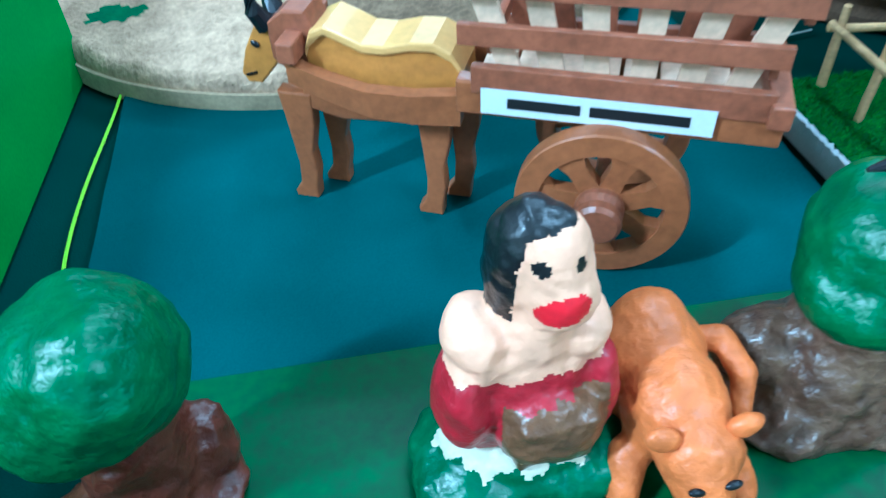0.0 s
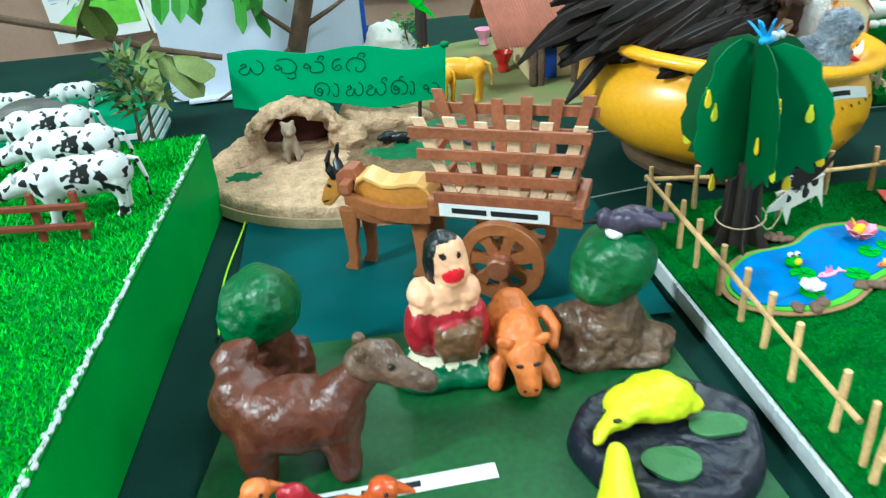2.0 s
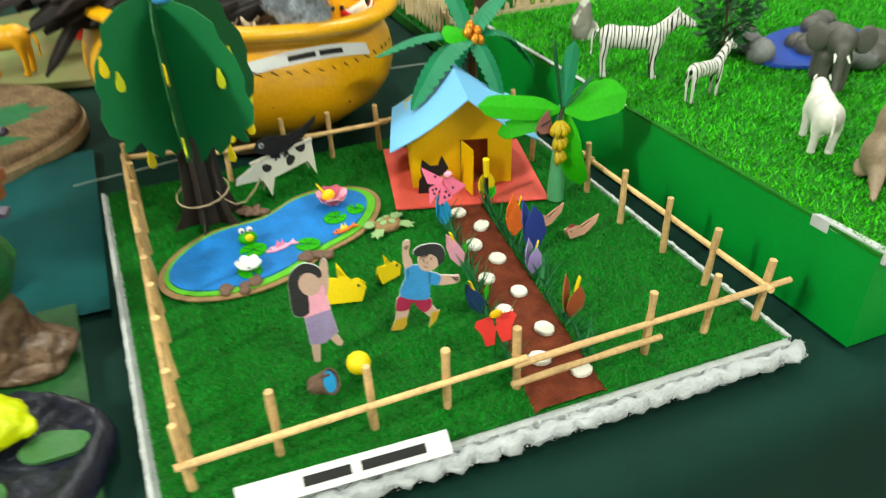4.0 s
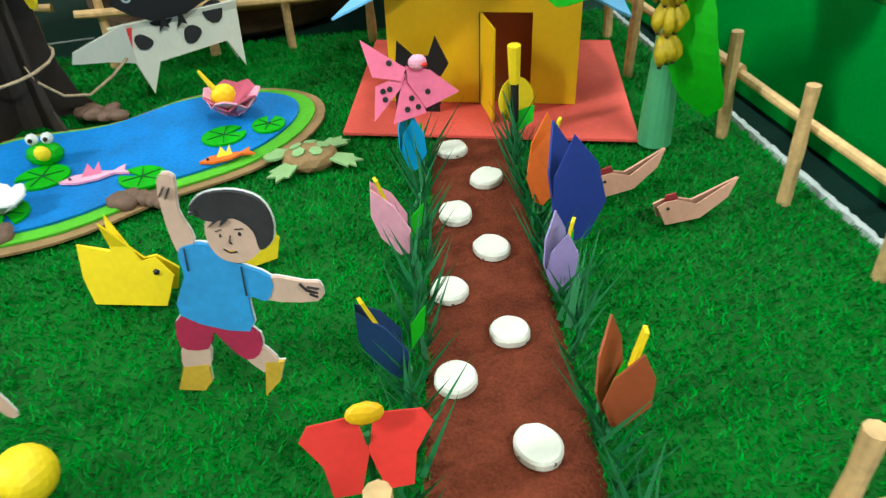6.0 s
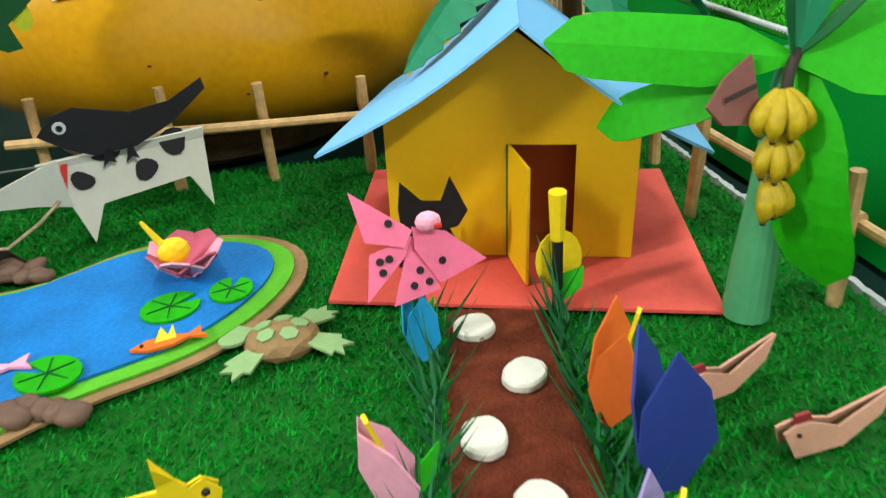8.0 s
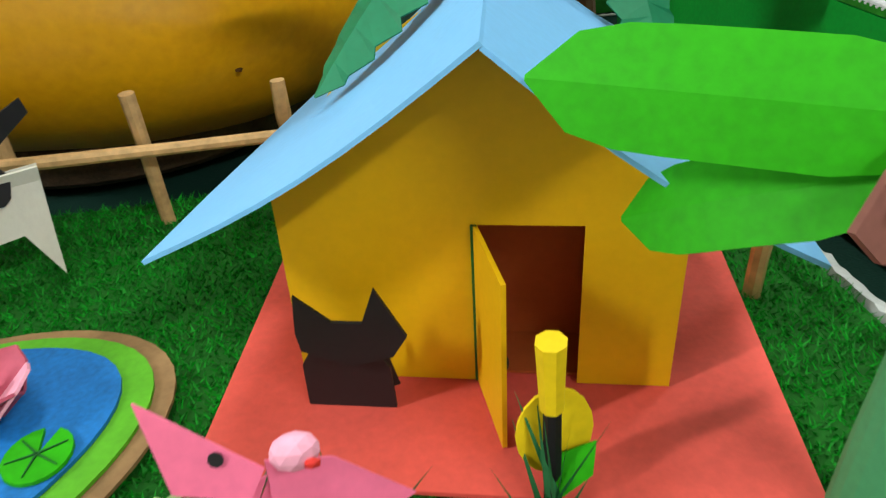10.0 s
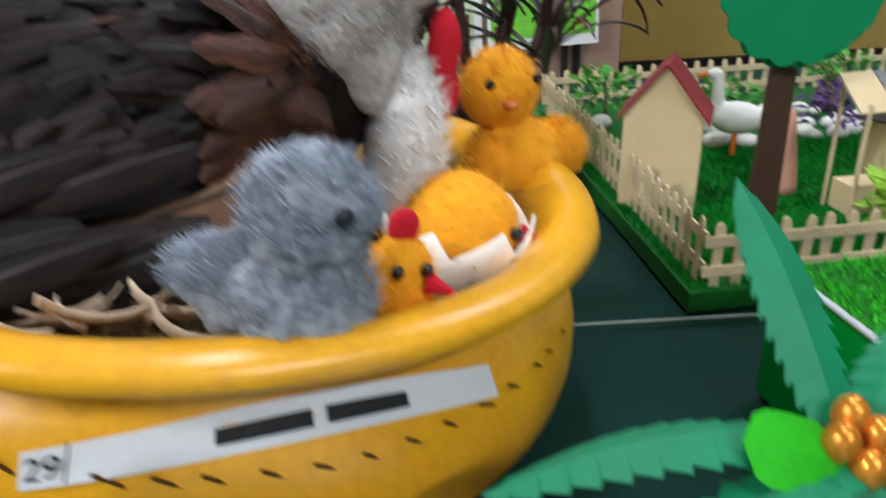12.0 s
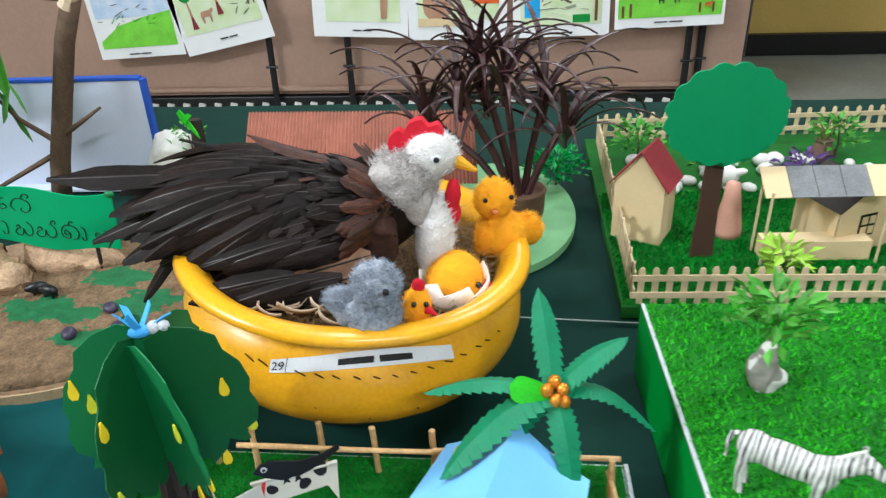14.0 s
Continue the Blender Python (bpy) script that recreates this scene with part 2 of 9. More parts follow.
def inside(poly, n, seed, z):
    """n spots spread over a polygon of the plan."""
    r = np.random.RandomState(seed)
    p = np.array(poly)
    out = []
    while len(out) < n:
        q = r.uniform(p.min(0), p.max(0), (n, 2))
        ok = np.zeros(len(q), bool)
        for i in range(len(p)):
            a, b = p[i], p[(i + 1) % len(p)]
            c = (a[1] > q[:, 1]) != (b[1] > q[:, 1])
            with np.errstate(divide="ignore", invalid="ignore"):
                ok ^= c & (q[:, 0] < (b[0] - a[0]) * (q[:, 1] - a[1]) / (b[1] - a[1]) + a[0])
        out.extend(q[ok].tolist())
    return np.column_stack([np.array(out[:n]), np.full(n, z)])


# ---- materials ----
CLOTH = mat("green table cloth", "082e26", 0.85, 0.3, 9, 0.35, 900, spec=0.2)
CLOTH2 = mat("teal felt cloth", "0a4849", 0.85, 0.25, 8, 0.3, 900, spec=0.2)
FELTG = mat("bright green sheet", "0a8a2c", 0.55, 0.2, 12, 0.1, 500, spec=0.3)
TURFBASE = mat("turf backing", "075a08", 0.9, 0.4, 25, 0.5, 300)
TURF = link_rand(mat("dark turf fibre", "048414", 0.6, 0.3, 40, 0.0, spec=0.25), 0.4)
TURFL = link_rand(mat("light turf fibre", "3cae12", 0.6, 0.25, 30, 0.0, spec=0.25), 0.55)
TURFLB = mat("light turf backing", "146e0c", 0.9, 0.3, 25, 0.5, 300)
FOAM = mat("white foam", "b4b8ba", 0.7, 0.12, 60, 0.3, 500, spec=0.3)
COTTON = mat("cotton wool", "bcc0c5", 0.95, 0.12, 120, 0.6, 900, spec=0.1)
BAMBOO = mat("peeled stick", "d2ac78", 0.55, 0.35, 45, 0.2, 300, rand=0.18)
PICKET = mat("unpainted craft stick", "dcc6a0", 0.6, 0.2, 40, 0.1, 300, rand=0.08)
EARTH = mat("coir dust", "6b3423", 0.95, 0.5, 90, 0.9, 900, spec=0.1)
CHALK = patches("white plaster disc", "dcdad0", "6f665c", 420, 0.70, 0.7)
WATER = mat("blue crayon paper", "1574c4", 0.7, 0.35, 45, 0.2, 500)
RIM1 = mat("lime paper", "5cb024", 0.7, 0.2, 60, 0.1)
RIM2 = mat("tan paper", "957650", 0.8, 0.25, 70, 0.15)
YELPAP = mat("yellow card", "e0b00e", 0.5, 0.07, 14, 0.05)
YELPAP2 = mat("lemon paper", "f2d21c", 0.55, 0.1, 30, 0.05)
BLUEPAP = mat("sky blue card", "7abef4", 0.5, 0.06, 14, 0.05)
REDPAP = mat("coral paper", "d8544a", 0.7, 0.14, 40, 0.15)
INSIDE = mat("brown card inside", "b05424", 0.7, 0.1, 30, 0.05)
DKGREEN = mat("green marker line", "0f5a22", 0.6, 0.1)
PINKPAP = mat("pink paper", "ea6f97", 0.6, 0.1, 50, 0.05)
LPINK = mat("light pink paper", "f2a9c6", 0.6, 0.12, 50, 0.05)
BLACKPAP = mat("black paper", "17171b", 0.6, 0.2, 40, 0.05)
WHITEPAP = mat("white paper", "d6d8da", 0.6, 0.05, 20, 0.05)
GREENPAP = mat("leaf green card", "0d6e3a", 0.6, 0.12, 20, 0.08, 500)
GREENPAP2 = mat("deep green card", "0a5526", 0.6, 0.15, 20, 0.08, 500)
LIMEPAP = mat("bright leaf paper", "2fa40e", 0.6, 0.2, 30, 0.08, spec=0.2)
PALMPAP = mat("palm frond paper", "127a52", 0.55, 0.15, 40, 0.08)
TRUNKPAP = mat("dark brown card", "2f2621", 0.7, 0.3, 40, 0.2)
STEMPAP = mat("soft green card", "4f9a6a", 0.6, 0.12, 30, 0.05)
ORANGEPAP = mat("orange paper", "e8702a", 0.6, 0.12, 40, 0.05)
INDIGO = mat("indigo paper", "2d3f9a", 0.6, 0.14, 40, 0.05)
LILAC = mat("lilac paper", "a593d4", 0.6, 0.12, 40, 0.05)
AZURE = mat("azure paper", "2ea2e6", 0.6, 0.12, 40, 0.05)
REDFLW = mat("red paper", "d52f2a", 0.6, 0.12, 40, 0.05)
RUST = mat("rust paper", "a4512f", 0.6, 0.15, 40, 0.05)
TANPAP = mat("salmon tan paper", "cf9a86", 0.65, 0.12, 40, 0.05)
KHAKI = mat("pale green paper", "8fb078", 0.65, 0.15, 40, 0.05)
POT = mat("yellow glazed pot", "efb018", 0.32, 0.2, 12, 0.06, 220, col2="d99a10", coat=0.35)
POTMARK = mat("brown scratch", "5a3a12", 0.8, 0.2)
WOODM = mat("mid-brown varnished wood", "965a33", 0.4, 0.3, 25, 0.1, 200, coat=0.25)
WOODR = mat("red-brown stained wood", "8d5338", 0.4, 0.35, 30, 0.12, 240, coat=0.25, rand=0.12)
WOODL = mat("raw pine strip", "dab898", 0.55, 0.25, 35, 0.12, 260, rand=0.1)
WOODO = mat("honey varnished wood", "bb7e34", 0.35, 0.25, 25, 0.08, 200, coat=0.35)
HORN = mat("black paint", "14151a", 0.35, 0.2)
SKIN = mat("peach gloss paint", "e8b08c", 0.45, 0.12, 50, 0.5, 160, coat=0.1, dist=0.004)
HAIRB = mat("black gloss paint", "15171a", 0.35, 0.2, 60, 0.6, 160, coat=0.2, dist=0.004)
REDGL = mat("crimson gloss paint", "9c1628", 0.4, 0.25, 60, 0.6, 160, coat=0.15, dist=0.004)
LIPRED = mat("bright red paint", "d0152a", 0.35, 0.15)
BROWNGL = mat("brown gloss clay", "552a1b", 0.4, 0.4, 45, 0.8, 130, coat=0.2, dist=0.006)
BROWNGY = mat("grey-brown gloss clay", "745b47", 0.4, 0.45, 45, 1.0, 130, col2="3a2418", coat=0.35, dist=0.007)
CREAMP = mat("cream paint", "d2ccb0", 0.4, 0.12, 60, 0.2)
BROWNGO = mat("olive-brown gloss paint", "6b4a30", 0.35, 0.45, 50, 0.9, 120, coat=0.35, dist=0.006)
GREENGL = mat("green gloss paint", "0c5a34", 0.4, 0.3, 50, 0.6, 160, coat=0.2, dist=0.004)
BUSHG = mat("deep green gloss paint", "175a2c", 0.42, 0.4, 35, 0.9, 95, coat=0.15, dist=0.007)
ORANGEGL = mat("orange gloss paint", "cc7032", 0.5, 0.3, 45, 0.9, 110, coat=0.12, dist=0.005)
LIMEGL = mat("acid yellow gloss paint", "cfdc08", 0.45, 0.18, 45, 0.5, 160, coat=0.1, dist=0.004)
DARKPOND = mat("blue-black gloss paint", "121426", 0.4, 0.55, 50, 0.8, 160, coat=0.2, dist=0.005)
LILYG = mat("dull green paint", "3d6b3c", 0.4, 0.25, 60, 0.2)
BOARDG = mat("painted green board", "1f5822", 0.5, 0.3, 10, 0.12, 160, col2="0e3a1c")
SLATE = mat("slate violet paint", "3c3448", 0.35, 0.35, 50, 0.3, 260)
SANDM = mat("sand clay", "b89a7c", 0.95, 0.42, 55, 1.0, 260, spec=0.1, dist=0.005)
MOSS = mat("green paint on sand", "1a6136", 0.8, 0.35, 60, 0.5, 400)
CAVEIN = mat("maroon clay", "4a1f1c", 0.8, 0.3, 40, 0.4)
SIGNG = mat("emerald card", "0a9a62", 0.55, 0.1, 10, 0.06)
INK = mat("dark green ink", "063d2a", 0.6, 0.1)
INKB = mat("black print", "121214", 0.7, 0.1)
COWM = patches("white plastic with black patches", "c6c8c8", "141416", 95, 0.585)
PCOW = mat("ivory card", "d8d6ca", 0.6, 0.06)
ZEBM = patches("white plastic with black stripes", "cfcfca", "1a1a1c", 15, 0.77, bands=True, stretch=(5.0, 0.5, 1.6))
PLASTW = mat("white plastic", "e4e4e0", 0.35, 0.08, 30, 0.03)
GREYPL = mat("grey plastic", "555450", 0.5, 0.3, 25, 0.1)
LIONY = mat("tawny plastic", "e0a020", 0.4, 0.2, 30, 0.06)
LIONB = mat("taupe plastic", "8d7a66", 0.5, 0.3, 60, 0.2)
REDPL = mat("red plastic", "b8201c", 0.35, 0.1)
BLUEPL = mat("blue plastic", "2448a8", 0.35, 0.15)
ROOFT = mat("terracotta corrugated card", "a26450", 0.8, 0.3, 30, 0.1, col2="86513f")
CREAM = mat("cream card", "dbc498", 0.6, 0.08, 20, 0.05)
MAROON = mat("maroon card", "8f2b33", 0.6, 0.1)
BARK = mat("twig bark", "5d4a3a", 0.9, 0.4, 45, 0.7, 260)
DARKLEAF = mat("bronze grass leaf", "43292a", 0.4, 0.35, 40, 0.1, spec=0.5)
LEAFG = link_rand(mat("fresh leaf", "4f9a2f", 0.5, 0.3, 40, 0.1), 0.35)
LEAFD = link_rand(mat("dark leaf", "24582c", 0.5, 0.3, 40, 0.1), 0.3)
DRYLEAF = mat("olive dry leaf", "6b7a3c", 0.6, 0.35, 40, 0.2)
FEATHB = barbs(mat("black feather", "1a1210", 0.55, 0.4, 60, 0.1, 500, spec=0.16, rand=0.45))
FEATHR = barbs(mat("russet feather", "4c2a1b", 0.6, 0.4, 60, 0.25, 500, rand=0.35))
SHAFT = mat("dark quill", "2b2421", 0.4, 0.3, 60, 0.1)
FEATHT = mat("tan feather", "80604a", 0.6, 0.3, 60, 0.25, 500, rand=0.25)
FLUFFW = link_rand(mat("white down", "e9e6e4", 0.9, 0.1, 60, 0.1), 0.12)
FLUFFG = link_rand(mat("grey down", "aab2be", 0.9, 0.3, 60, 0.1, col2="7d8592"), 0.3)
FELTR = mat("red felt", "c8152c", 0.9, 0.15, 80, 0.3)
FELTY = mat("yellow plush", "f2a812", 0.9, 0.15, 120, 0.5, 700)
FELTY2 = link_rand(mat("yellow plush hair", "f5b01a", 0.9, 0.12, 60, 0.0), 0.15)
BEAK = mat("yellow beak", "e8a81c", 0.45, 0.15)
EGGW = mat("egg shell", "eee9e0", 0.5, 0.08)
STRAW = link_rand(mat("straw", "80643f", 0.8, 0.3, 60, 0.1), 0.4)
STRIP = mat("pale shaving", "cdb8a0", 0.7, 0.2, 50, 0.1)
WALLP = mat("dusty pink panel", "a88a78", 0.75, 0.12, 2.0, 0.1, 60)
WALLY = mat("ochre wall paint", "c9ac5e", 0.8, 0.1, 2.0, 0.08, 60)
WALLW = mat("off-white wall paint", "d8d6ce", 0.8, 0.08, 2.0, 0.08, 60)
FLOORM = mat("grey cement floor", "8b8f8a", 0.5, 0.2, 3.0, 0.08, 40)
BLACKM = mat("black enamel", "141414", 0.4, 0.2, 20, 0.05)
SILVER = mat("silver-grey stone", "7a7c7e", 0.6, 0.35, 40, 0.4)
NECKG = link_rand(mat("pale grey neck down", "cfcac6", 0.9, 0.25, 60, 0.0, col2="a39d9a"), 0.25)
PEBBLE = mat("white pebble", "dcdad4", 0.5, 0.15, 50, 0.1)
BROWNST = mat("brown pebble", "6f5548", 0.7, 0.3, 50, 0.3)
GLIT = mat("gold bead", "d98a2c", 0.25, 0.2, 60, 0.1, metal=0.6)
CYANB = mat("cyan paper", "4aa3e8", 0.6, 0.1)
BOARDW = mat("white board", "c9d0e2", 0.35, 0.06, 6, 0.02)
EDGEB = mat("blue tape", "2a52b4", 0.5, 0.1)
MINT = mat("mint green card", "79b07a", 0.7, 0.15, 30, 0.15)
SKINP = mat("pencil skin tone", "c9a89a", 0.7, 0.12, 60, 0.05)
SHIRT = mat("blue crayon", "3b8fd2", 0.7, 0.2, 60, 0.05)
SHORTS = mat("magenta crayon", "a3224a", 0.7, 0.2, 60, 0.05)
SHOE = mat("ochre crayon", "c9a233", 0.7, 0.2, 60, 0.05)
GREYHAIR = mat("charcoal crayon", "2c2b30", 0.7, 0.35, 120, 0.05)
VIOLSK = mat("lavender crayon", "9a8ab8", 0.7, 0.2, 60, 0.05)
YELGREEN = mat("yellow-green paper", "d6d92c", 0.6, 0.15, 40, 0.05)
ROPEM = mat("twine", "b9a284", 0.9, 0.3, 200, 0.4)
STRINGM = mat("grey-white cord", "9aa29c", 0.8, 0.2)
NEON = mat("lime tape", "a8d81c", 0.5, 0.1)


# ---- the room ----
def slab(name, lo, hi, material, label, category="wall"):
    bm = box(hi[0] - lo[0], hi[1] - lo[1], hi[2] - lo[2], Matrix.Translation(((lo[0] + hi[0]) / 2, (lo[1] + hi[1]) / 2, lo[2])))
    return solo(name, bm, material, label, category, kind="structure")


slab("floor", (-3.2, -3.2, -0.85), (5.2, 4.9, -0.75), FLOORM, "grey smooth cement floor of the hall", "floor")
slab("ceiling", (-3.2, -3.2, 2.15), (5.2, 4.9, 2.25), WALLW, "off-white painted hall ceiling", "ceiling")
slab("wall_back", (-3.2, 4.75, -0.75), (5.2, 4.9, 2.15), WALLY, "ochre yellow painted back wall")
slab("wall_front", (-3.2, -3.2, -0.75), (5.2, -3.05, 2.15), WALLW, "off-white painted hall wall")
slab("wall_left", (-3.2, -3.05, -0.75), (-3.05, 4.75, 2.15), WALLW, "off-white painted hall wall")
slab("wall_right", (5.05, -3.05, -0.75), (5.2, 4.75, 2.15), WALLW, "off-white painted hall wall")
slab("baseboard", (-3.05, 4.70, -0.745), (5.05, 4.747, -0.62), BLACKM, "black painted skirting along the wall", "baseboard")

# no fitting is in view: battens and tubes are added round the area lights
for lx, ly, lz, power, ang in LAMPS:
    fix = thing("tube_light", "unseen white batten with a glowing tube, added to light the hall", "ceiling light", (lx, ly, 2.15), ang, "hall tube lights")
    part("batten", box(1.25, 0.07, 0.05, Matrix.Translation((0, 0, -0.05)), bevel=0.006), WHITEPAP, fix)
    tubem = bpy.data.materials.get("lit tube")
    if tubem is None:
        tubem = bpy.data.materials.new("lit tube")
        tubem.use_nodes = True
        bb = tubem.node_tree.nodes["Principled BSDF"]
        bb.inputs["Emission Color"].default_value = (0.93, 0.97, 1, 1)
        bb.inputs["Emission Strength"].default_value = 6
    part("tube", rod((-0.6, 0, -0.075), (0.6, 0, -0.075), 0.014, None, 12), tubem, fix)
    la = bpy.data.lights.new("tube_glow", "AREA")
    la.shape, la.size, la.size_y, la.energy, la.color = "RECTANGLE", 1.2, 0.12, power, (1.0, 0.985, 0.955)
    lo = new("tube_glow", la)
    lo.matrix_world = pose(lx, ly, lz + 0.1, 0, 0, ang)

# ---- display partition with drawings on a line ----
panel = thing("partition", "dusty pink display partition with a black foot", "partition", (-0.135, 3.75, -0.75), kind="structure")
part("panel", box(3.9, 0.05, 1.75, Matrix.Translation((0, 0, 0.105)), bevel=0.004), WALLP, panel)
part("foot_rail", box(3.9, 0.09, 0.1, Matrix.Translation((0, -0.005, 0)), bevel=0.006), BLACKM, panel, "black foot rail")
for k in range(44):
    part("foot_block", box(0.036, 0.02, 0.05, pose(-1.85 + 0.086 * k, -0.055, 0.02, 0, 12, 0), None, 0.003), WALLW, panel, "pale block on the black foot")
part("ledge", box(3.9, 0.075, 0.022, Matrix.Translation((0, -0.02, 0.13)), bevel=0.003), WALLP, panel)
curt = bmesh.new()
g = [[curt.verts.new((1.725 + 0.009 * i, 3.9 + 0.03 * math.sin(i * 1.3) + 0.01 * math.sin(i * 0.4), -0.35 - 0.12 * (i / 11) * (1 - k) + 1.6 * k)) for k in (0, 0.5, 1)] for i in range(18)]
for i in range(17):
    for k in range(2):
        curt.faces.new((g[i][k], g[i + 1][k], g[i + 1][k + 1], g[i][k + 1]))
c = solo("curtain", curt, mat("grey curtain cloth", "8c8884", 0.9, 0.2, 8, 0.2), "grey gathered curtain end beside the partition", "curtain", smooth=True)
sol = c.modifiers.new("thick", "SOLIDIFY")
sol.thickness = 0.004

for px_ in (-0.525, -0.128, 1.53, 1.60):
    easel = thing("display_pole", "slim black metal pole holding the drawing line", "pole", (px_, 3.66 if px_ < 1.55 else 3.7, -0.75), 0, "display poles")
    part("shaft", rod((0, 0, 0.012), (0, 0, 1.55), 0.017, 0.017, 10), BLACKM, easel)
    part("base_plate", lathe([(0.07, 0), (0.07, 0.008), (0.02, 0.014)], 20), BLACKM, easel)
    part("clamp", rod((-0.03, -0.012, 0.27), (0.03, -0.012, 0.27), 0.007, 0.007, 8), BLACKM, easel)

SHEET = mat("drawing paper", "e9eaea", 0.6, 0.05, 10, 0.03)
SKYC = mat("sky crayon", "dfe6ef", 0.7, 0.2, 14, 0.02, col2="9cbde2")
GRC = mat("grass crayon", "7ed23c", 0.7, 0.3, 14, 0.02)
SUNC = mat("sunset crayon", "e8762c", 0.7, 0.3, 12, 0.02, col2="b83a24")
BRC = mat("brown crayon", "6b4530", 0.7, 0.3, 30, 0.02)
PALEG = mat("pale green crayon", "e3ead6", 0.7, 0.3, 9, 0.02, col2="bcd493")
DKB = mat("deep blue crayon", "2b62c2", 0.7, 0.2, 25, 0.02)
REDC = mat("dark red crayon", "7d2a30", 0.7, 0.3, 25, 0.02)
TANC = mat("tan crayon", "c49a7c", 0.7, 0.3, 14, 0.02, col2="9a6f56")
INKC = mat("dark pencil line", "2d302c", 0.7, 0.3, 25, 0.02)
GREY1 = mat("grey crayon", "9a9ea0", 0.7, 0.3, 25, 0.02)


def drawing(x, z, w, hgt, roll, what, label, y=3.6):
    """A sheet with a child's drawing, hung by two clips. z is its lower edge."""
    d = thing("drawing", label, "drawing", (x, y, z), 0, "drawings on the line")
    t = pose(0, 0, 0, 90, 0, 0) @ pose(0, 0, 0, 0, 0, roll)
    part("sheet", plate([(-w / 2, 0), (w / 2, 0), (w / 2, hgt), (-w / 2, hgt)], 0.003, t), SHEET, d)
    k = 0
    for mt, shape in what:
        pts = [(w * (a - 0.5), hgt * b) for a, b in shape]
        part("crayon_patch", plate(pts, 0.001, pose(0, -0.004 - 0.0006 * k, 0) @ t), mt, d)
        k += 1
    for s in (-0.35, 0.35):
        part("clip", box(0.012, 0.014, 0.05, pose(w * s, -0.006, hgt - 0.02, 0, 0, 0)), BAMBOO, d)


def rect(a, b, c, d):
    return [(a, b), (c, b), (c, d), (a, d)]


def disc(cx, cy, r, k=1.35, n=12):
    return [(cx + r * math.cos(i * math.tau / n), cy + r * k * math.sin(i * math.tau / n)) for i in range(n)]


def treepic(cx, base, s):
    """A round green tree with a thin trunk that widens to a red foot."""
    return [(TANC, [(cx - 0.025 * s, base), (cx + 0.025 * s, base), (cx + 0.006 * s, base + 0.34 * s), (cx - 0.01 * s, base + 0.34 * s)]), (REDC, [(cx - 0.04 * s, base), (cx + 0.04 * s, base), (cx + 0.012 * s, base + 0.15 * s), (cx - 0.012 * s, base + 0.15 * s)]), (GREENC, disc(cx - 0.005, base + 0.42 * s, 0.085 * s, 1.1, 14))]


def beastpic(cx, cy, s, m):
    """A small four-legged animal."""
    return [(m, [(cx - 0.06 * s, cy), (cx - 0.05 * s, cy - 0.07 * s), (cx - 0.035 * s, cy - 0.07 * s), (cx - 0.03 * s, cy - 0.01 * s), (cx + 0.03 * s, cy - 0.01 * s), (cx + 0.035 * s, cy - 0.07 * s), (cx + 0.05 * s, cy - 0.07 * s), (cx + 0.055 * s, cy + 0.01 * s), (cx + 0.09 * s, cy + 0.04 * s), (cx + 0.085 * s, cy + 0.07 * s), (cx + 0.05 * s, cy + 0.05 * s), (cx - 0.05 * s, cy + 0.045 * s)])]


def strokes(cx, cy, w, h_, n, m, seed):
    """Loose pen strokes."""
    q = random.Random(seed)
    out_ = []
    for _ in range(n):
        x, y, a_, l_ = cx + q.uniform(-w, w), cy + q.uniform(-h_, h_), q.uniform(-0.9, 0.9), q.uniform(0.02, 0.06)
        dx, dy = l_ * math.cos(a_), l_ * math.sin(a_)
        out_.append((m, [(x - dx, y - dy), (x - dx + 0.006, y - dy - 0.006), (x + dx, y + dy), (x + dx - 0.004, y + dy + 0.006)]))
    return out_


def caption(y=0.045, a_=0.36, b_=0.62):
    return [(INKC, rect(a_, y, (a_ + b_) / 2 - 0.01, y + 0.014)), (INKC, rect((a_ + b_) / 2 + 0.01, y, b_, y + 0.014))]


GREENC = mat("green felt-pen", "188a34", 0.7, 0.2, 25, 0.02)
drawing(-1.155, -0.405, 0.44, 0.44, 3, [(SKYC, rect(0.06, 0.45, 0.94, 0.72)), (GREENC, [(0.06, 0.70), (0.94, 0.66), (0.94, 0.76), (0.5, 0.79), (0.06, 0.77)]), (SUNC, [(0.06, 0.77), (0.5, 0.79), (0.94, 0.76), (0.94, 0.9), (0.5, 0.97), (0.06, 0.9)]), (GRC, [(0.06, 0.12), (0.94, 0.12), (0.94, 0.5), (0.6, 0.44), (0.3, 0.36), (0.06, 0.2)]), (BRC, rect(0.7, 0.88, 0.94, 0.96))] + strokes(0.55, 0.42, 0.3, 0.05, 12, GREENC, 1) + strokes(0.4, 0.52, 0.3, 0.1, 7, INKC, 2) + caption(), "child's crayon drawing of animals under an orange sky")
drawing(-0.695, -0.36, 0.46, 0.47, 12, [(SKYC, rect(0.04, 0.72, 0.96, 0.94)), (PALEG, rect(0.06, 0.2, 0.94, 0.72))] + treepic(0.2, 0.25, 0.85) + treepic(0.52, 0.34, 0.85) + beastpic(0.36, 0.36, 1.0, TANC) + beastpic(0.88, 0.42, 0.7, BRC) + beastpic(0.8, 0.56, 1.2, TANC) + strokes(0.76, 0.4, 0.12, 0.1, 6, INKC, 3) + strokes(0.6, 0.75, 0.2, 0.08, 5, GREENC, 4) + caption(0.1, 0.42, 0.62), "child's crayon drawing of two trees and a deer")
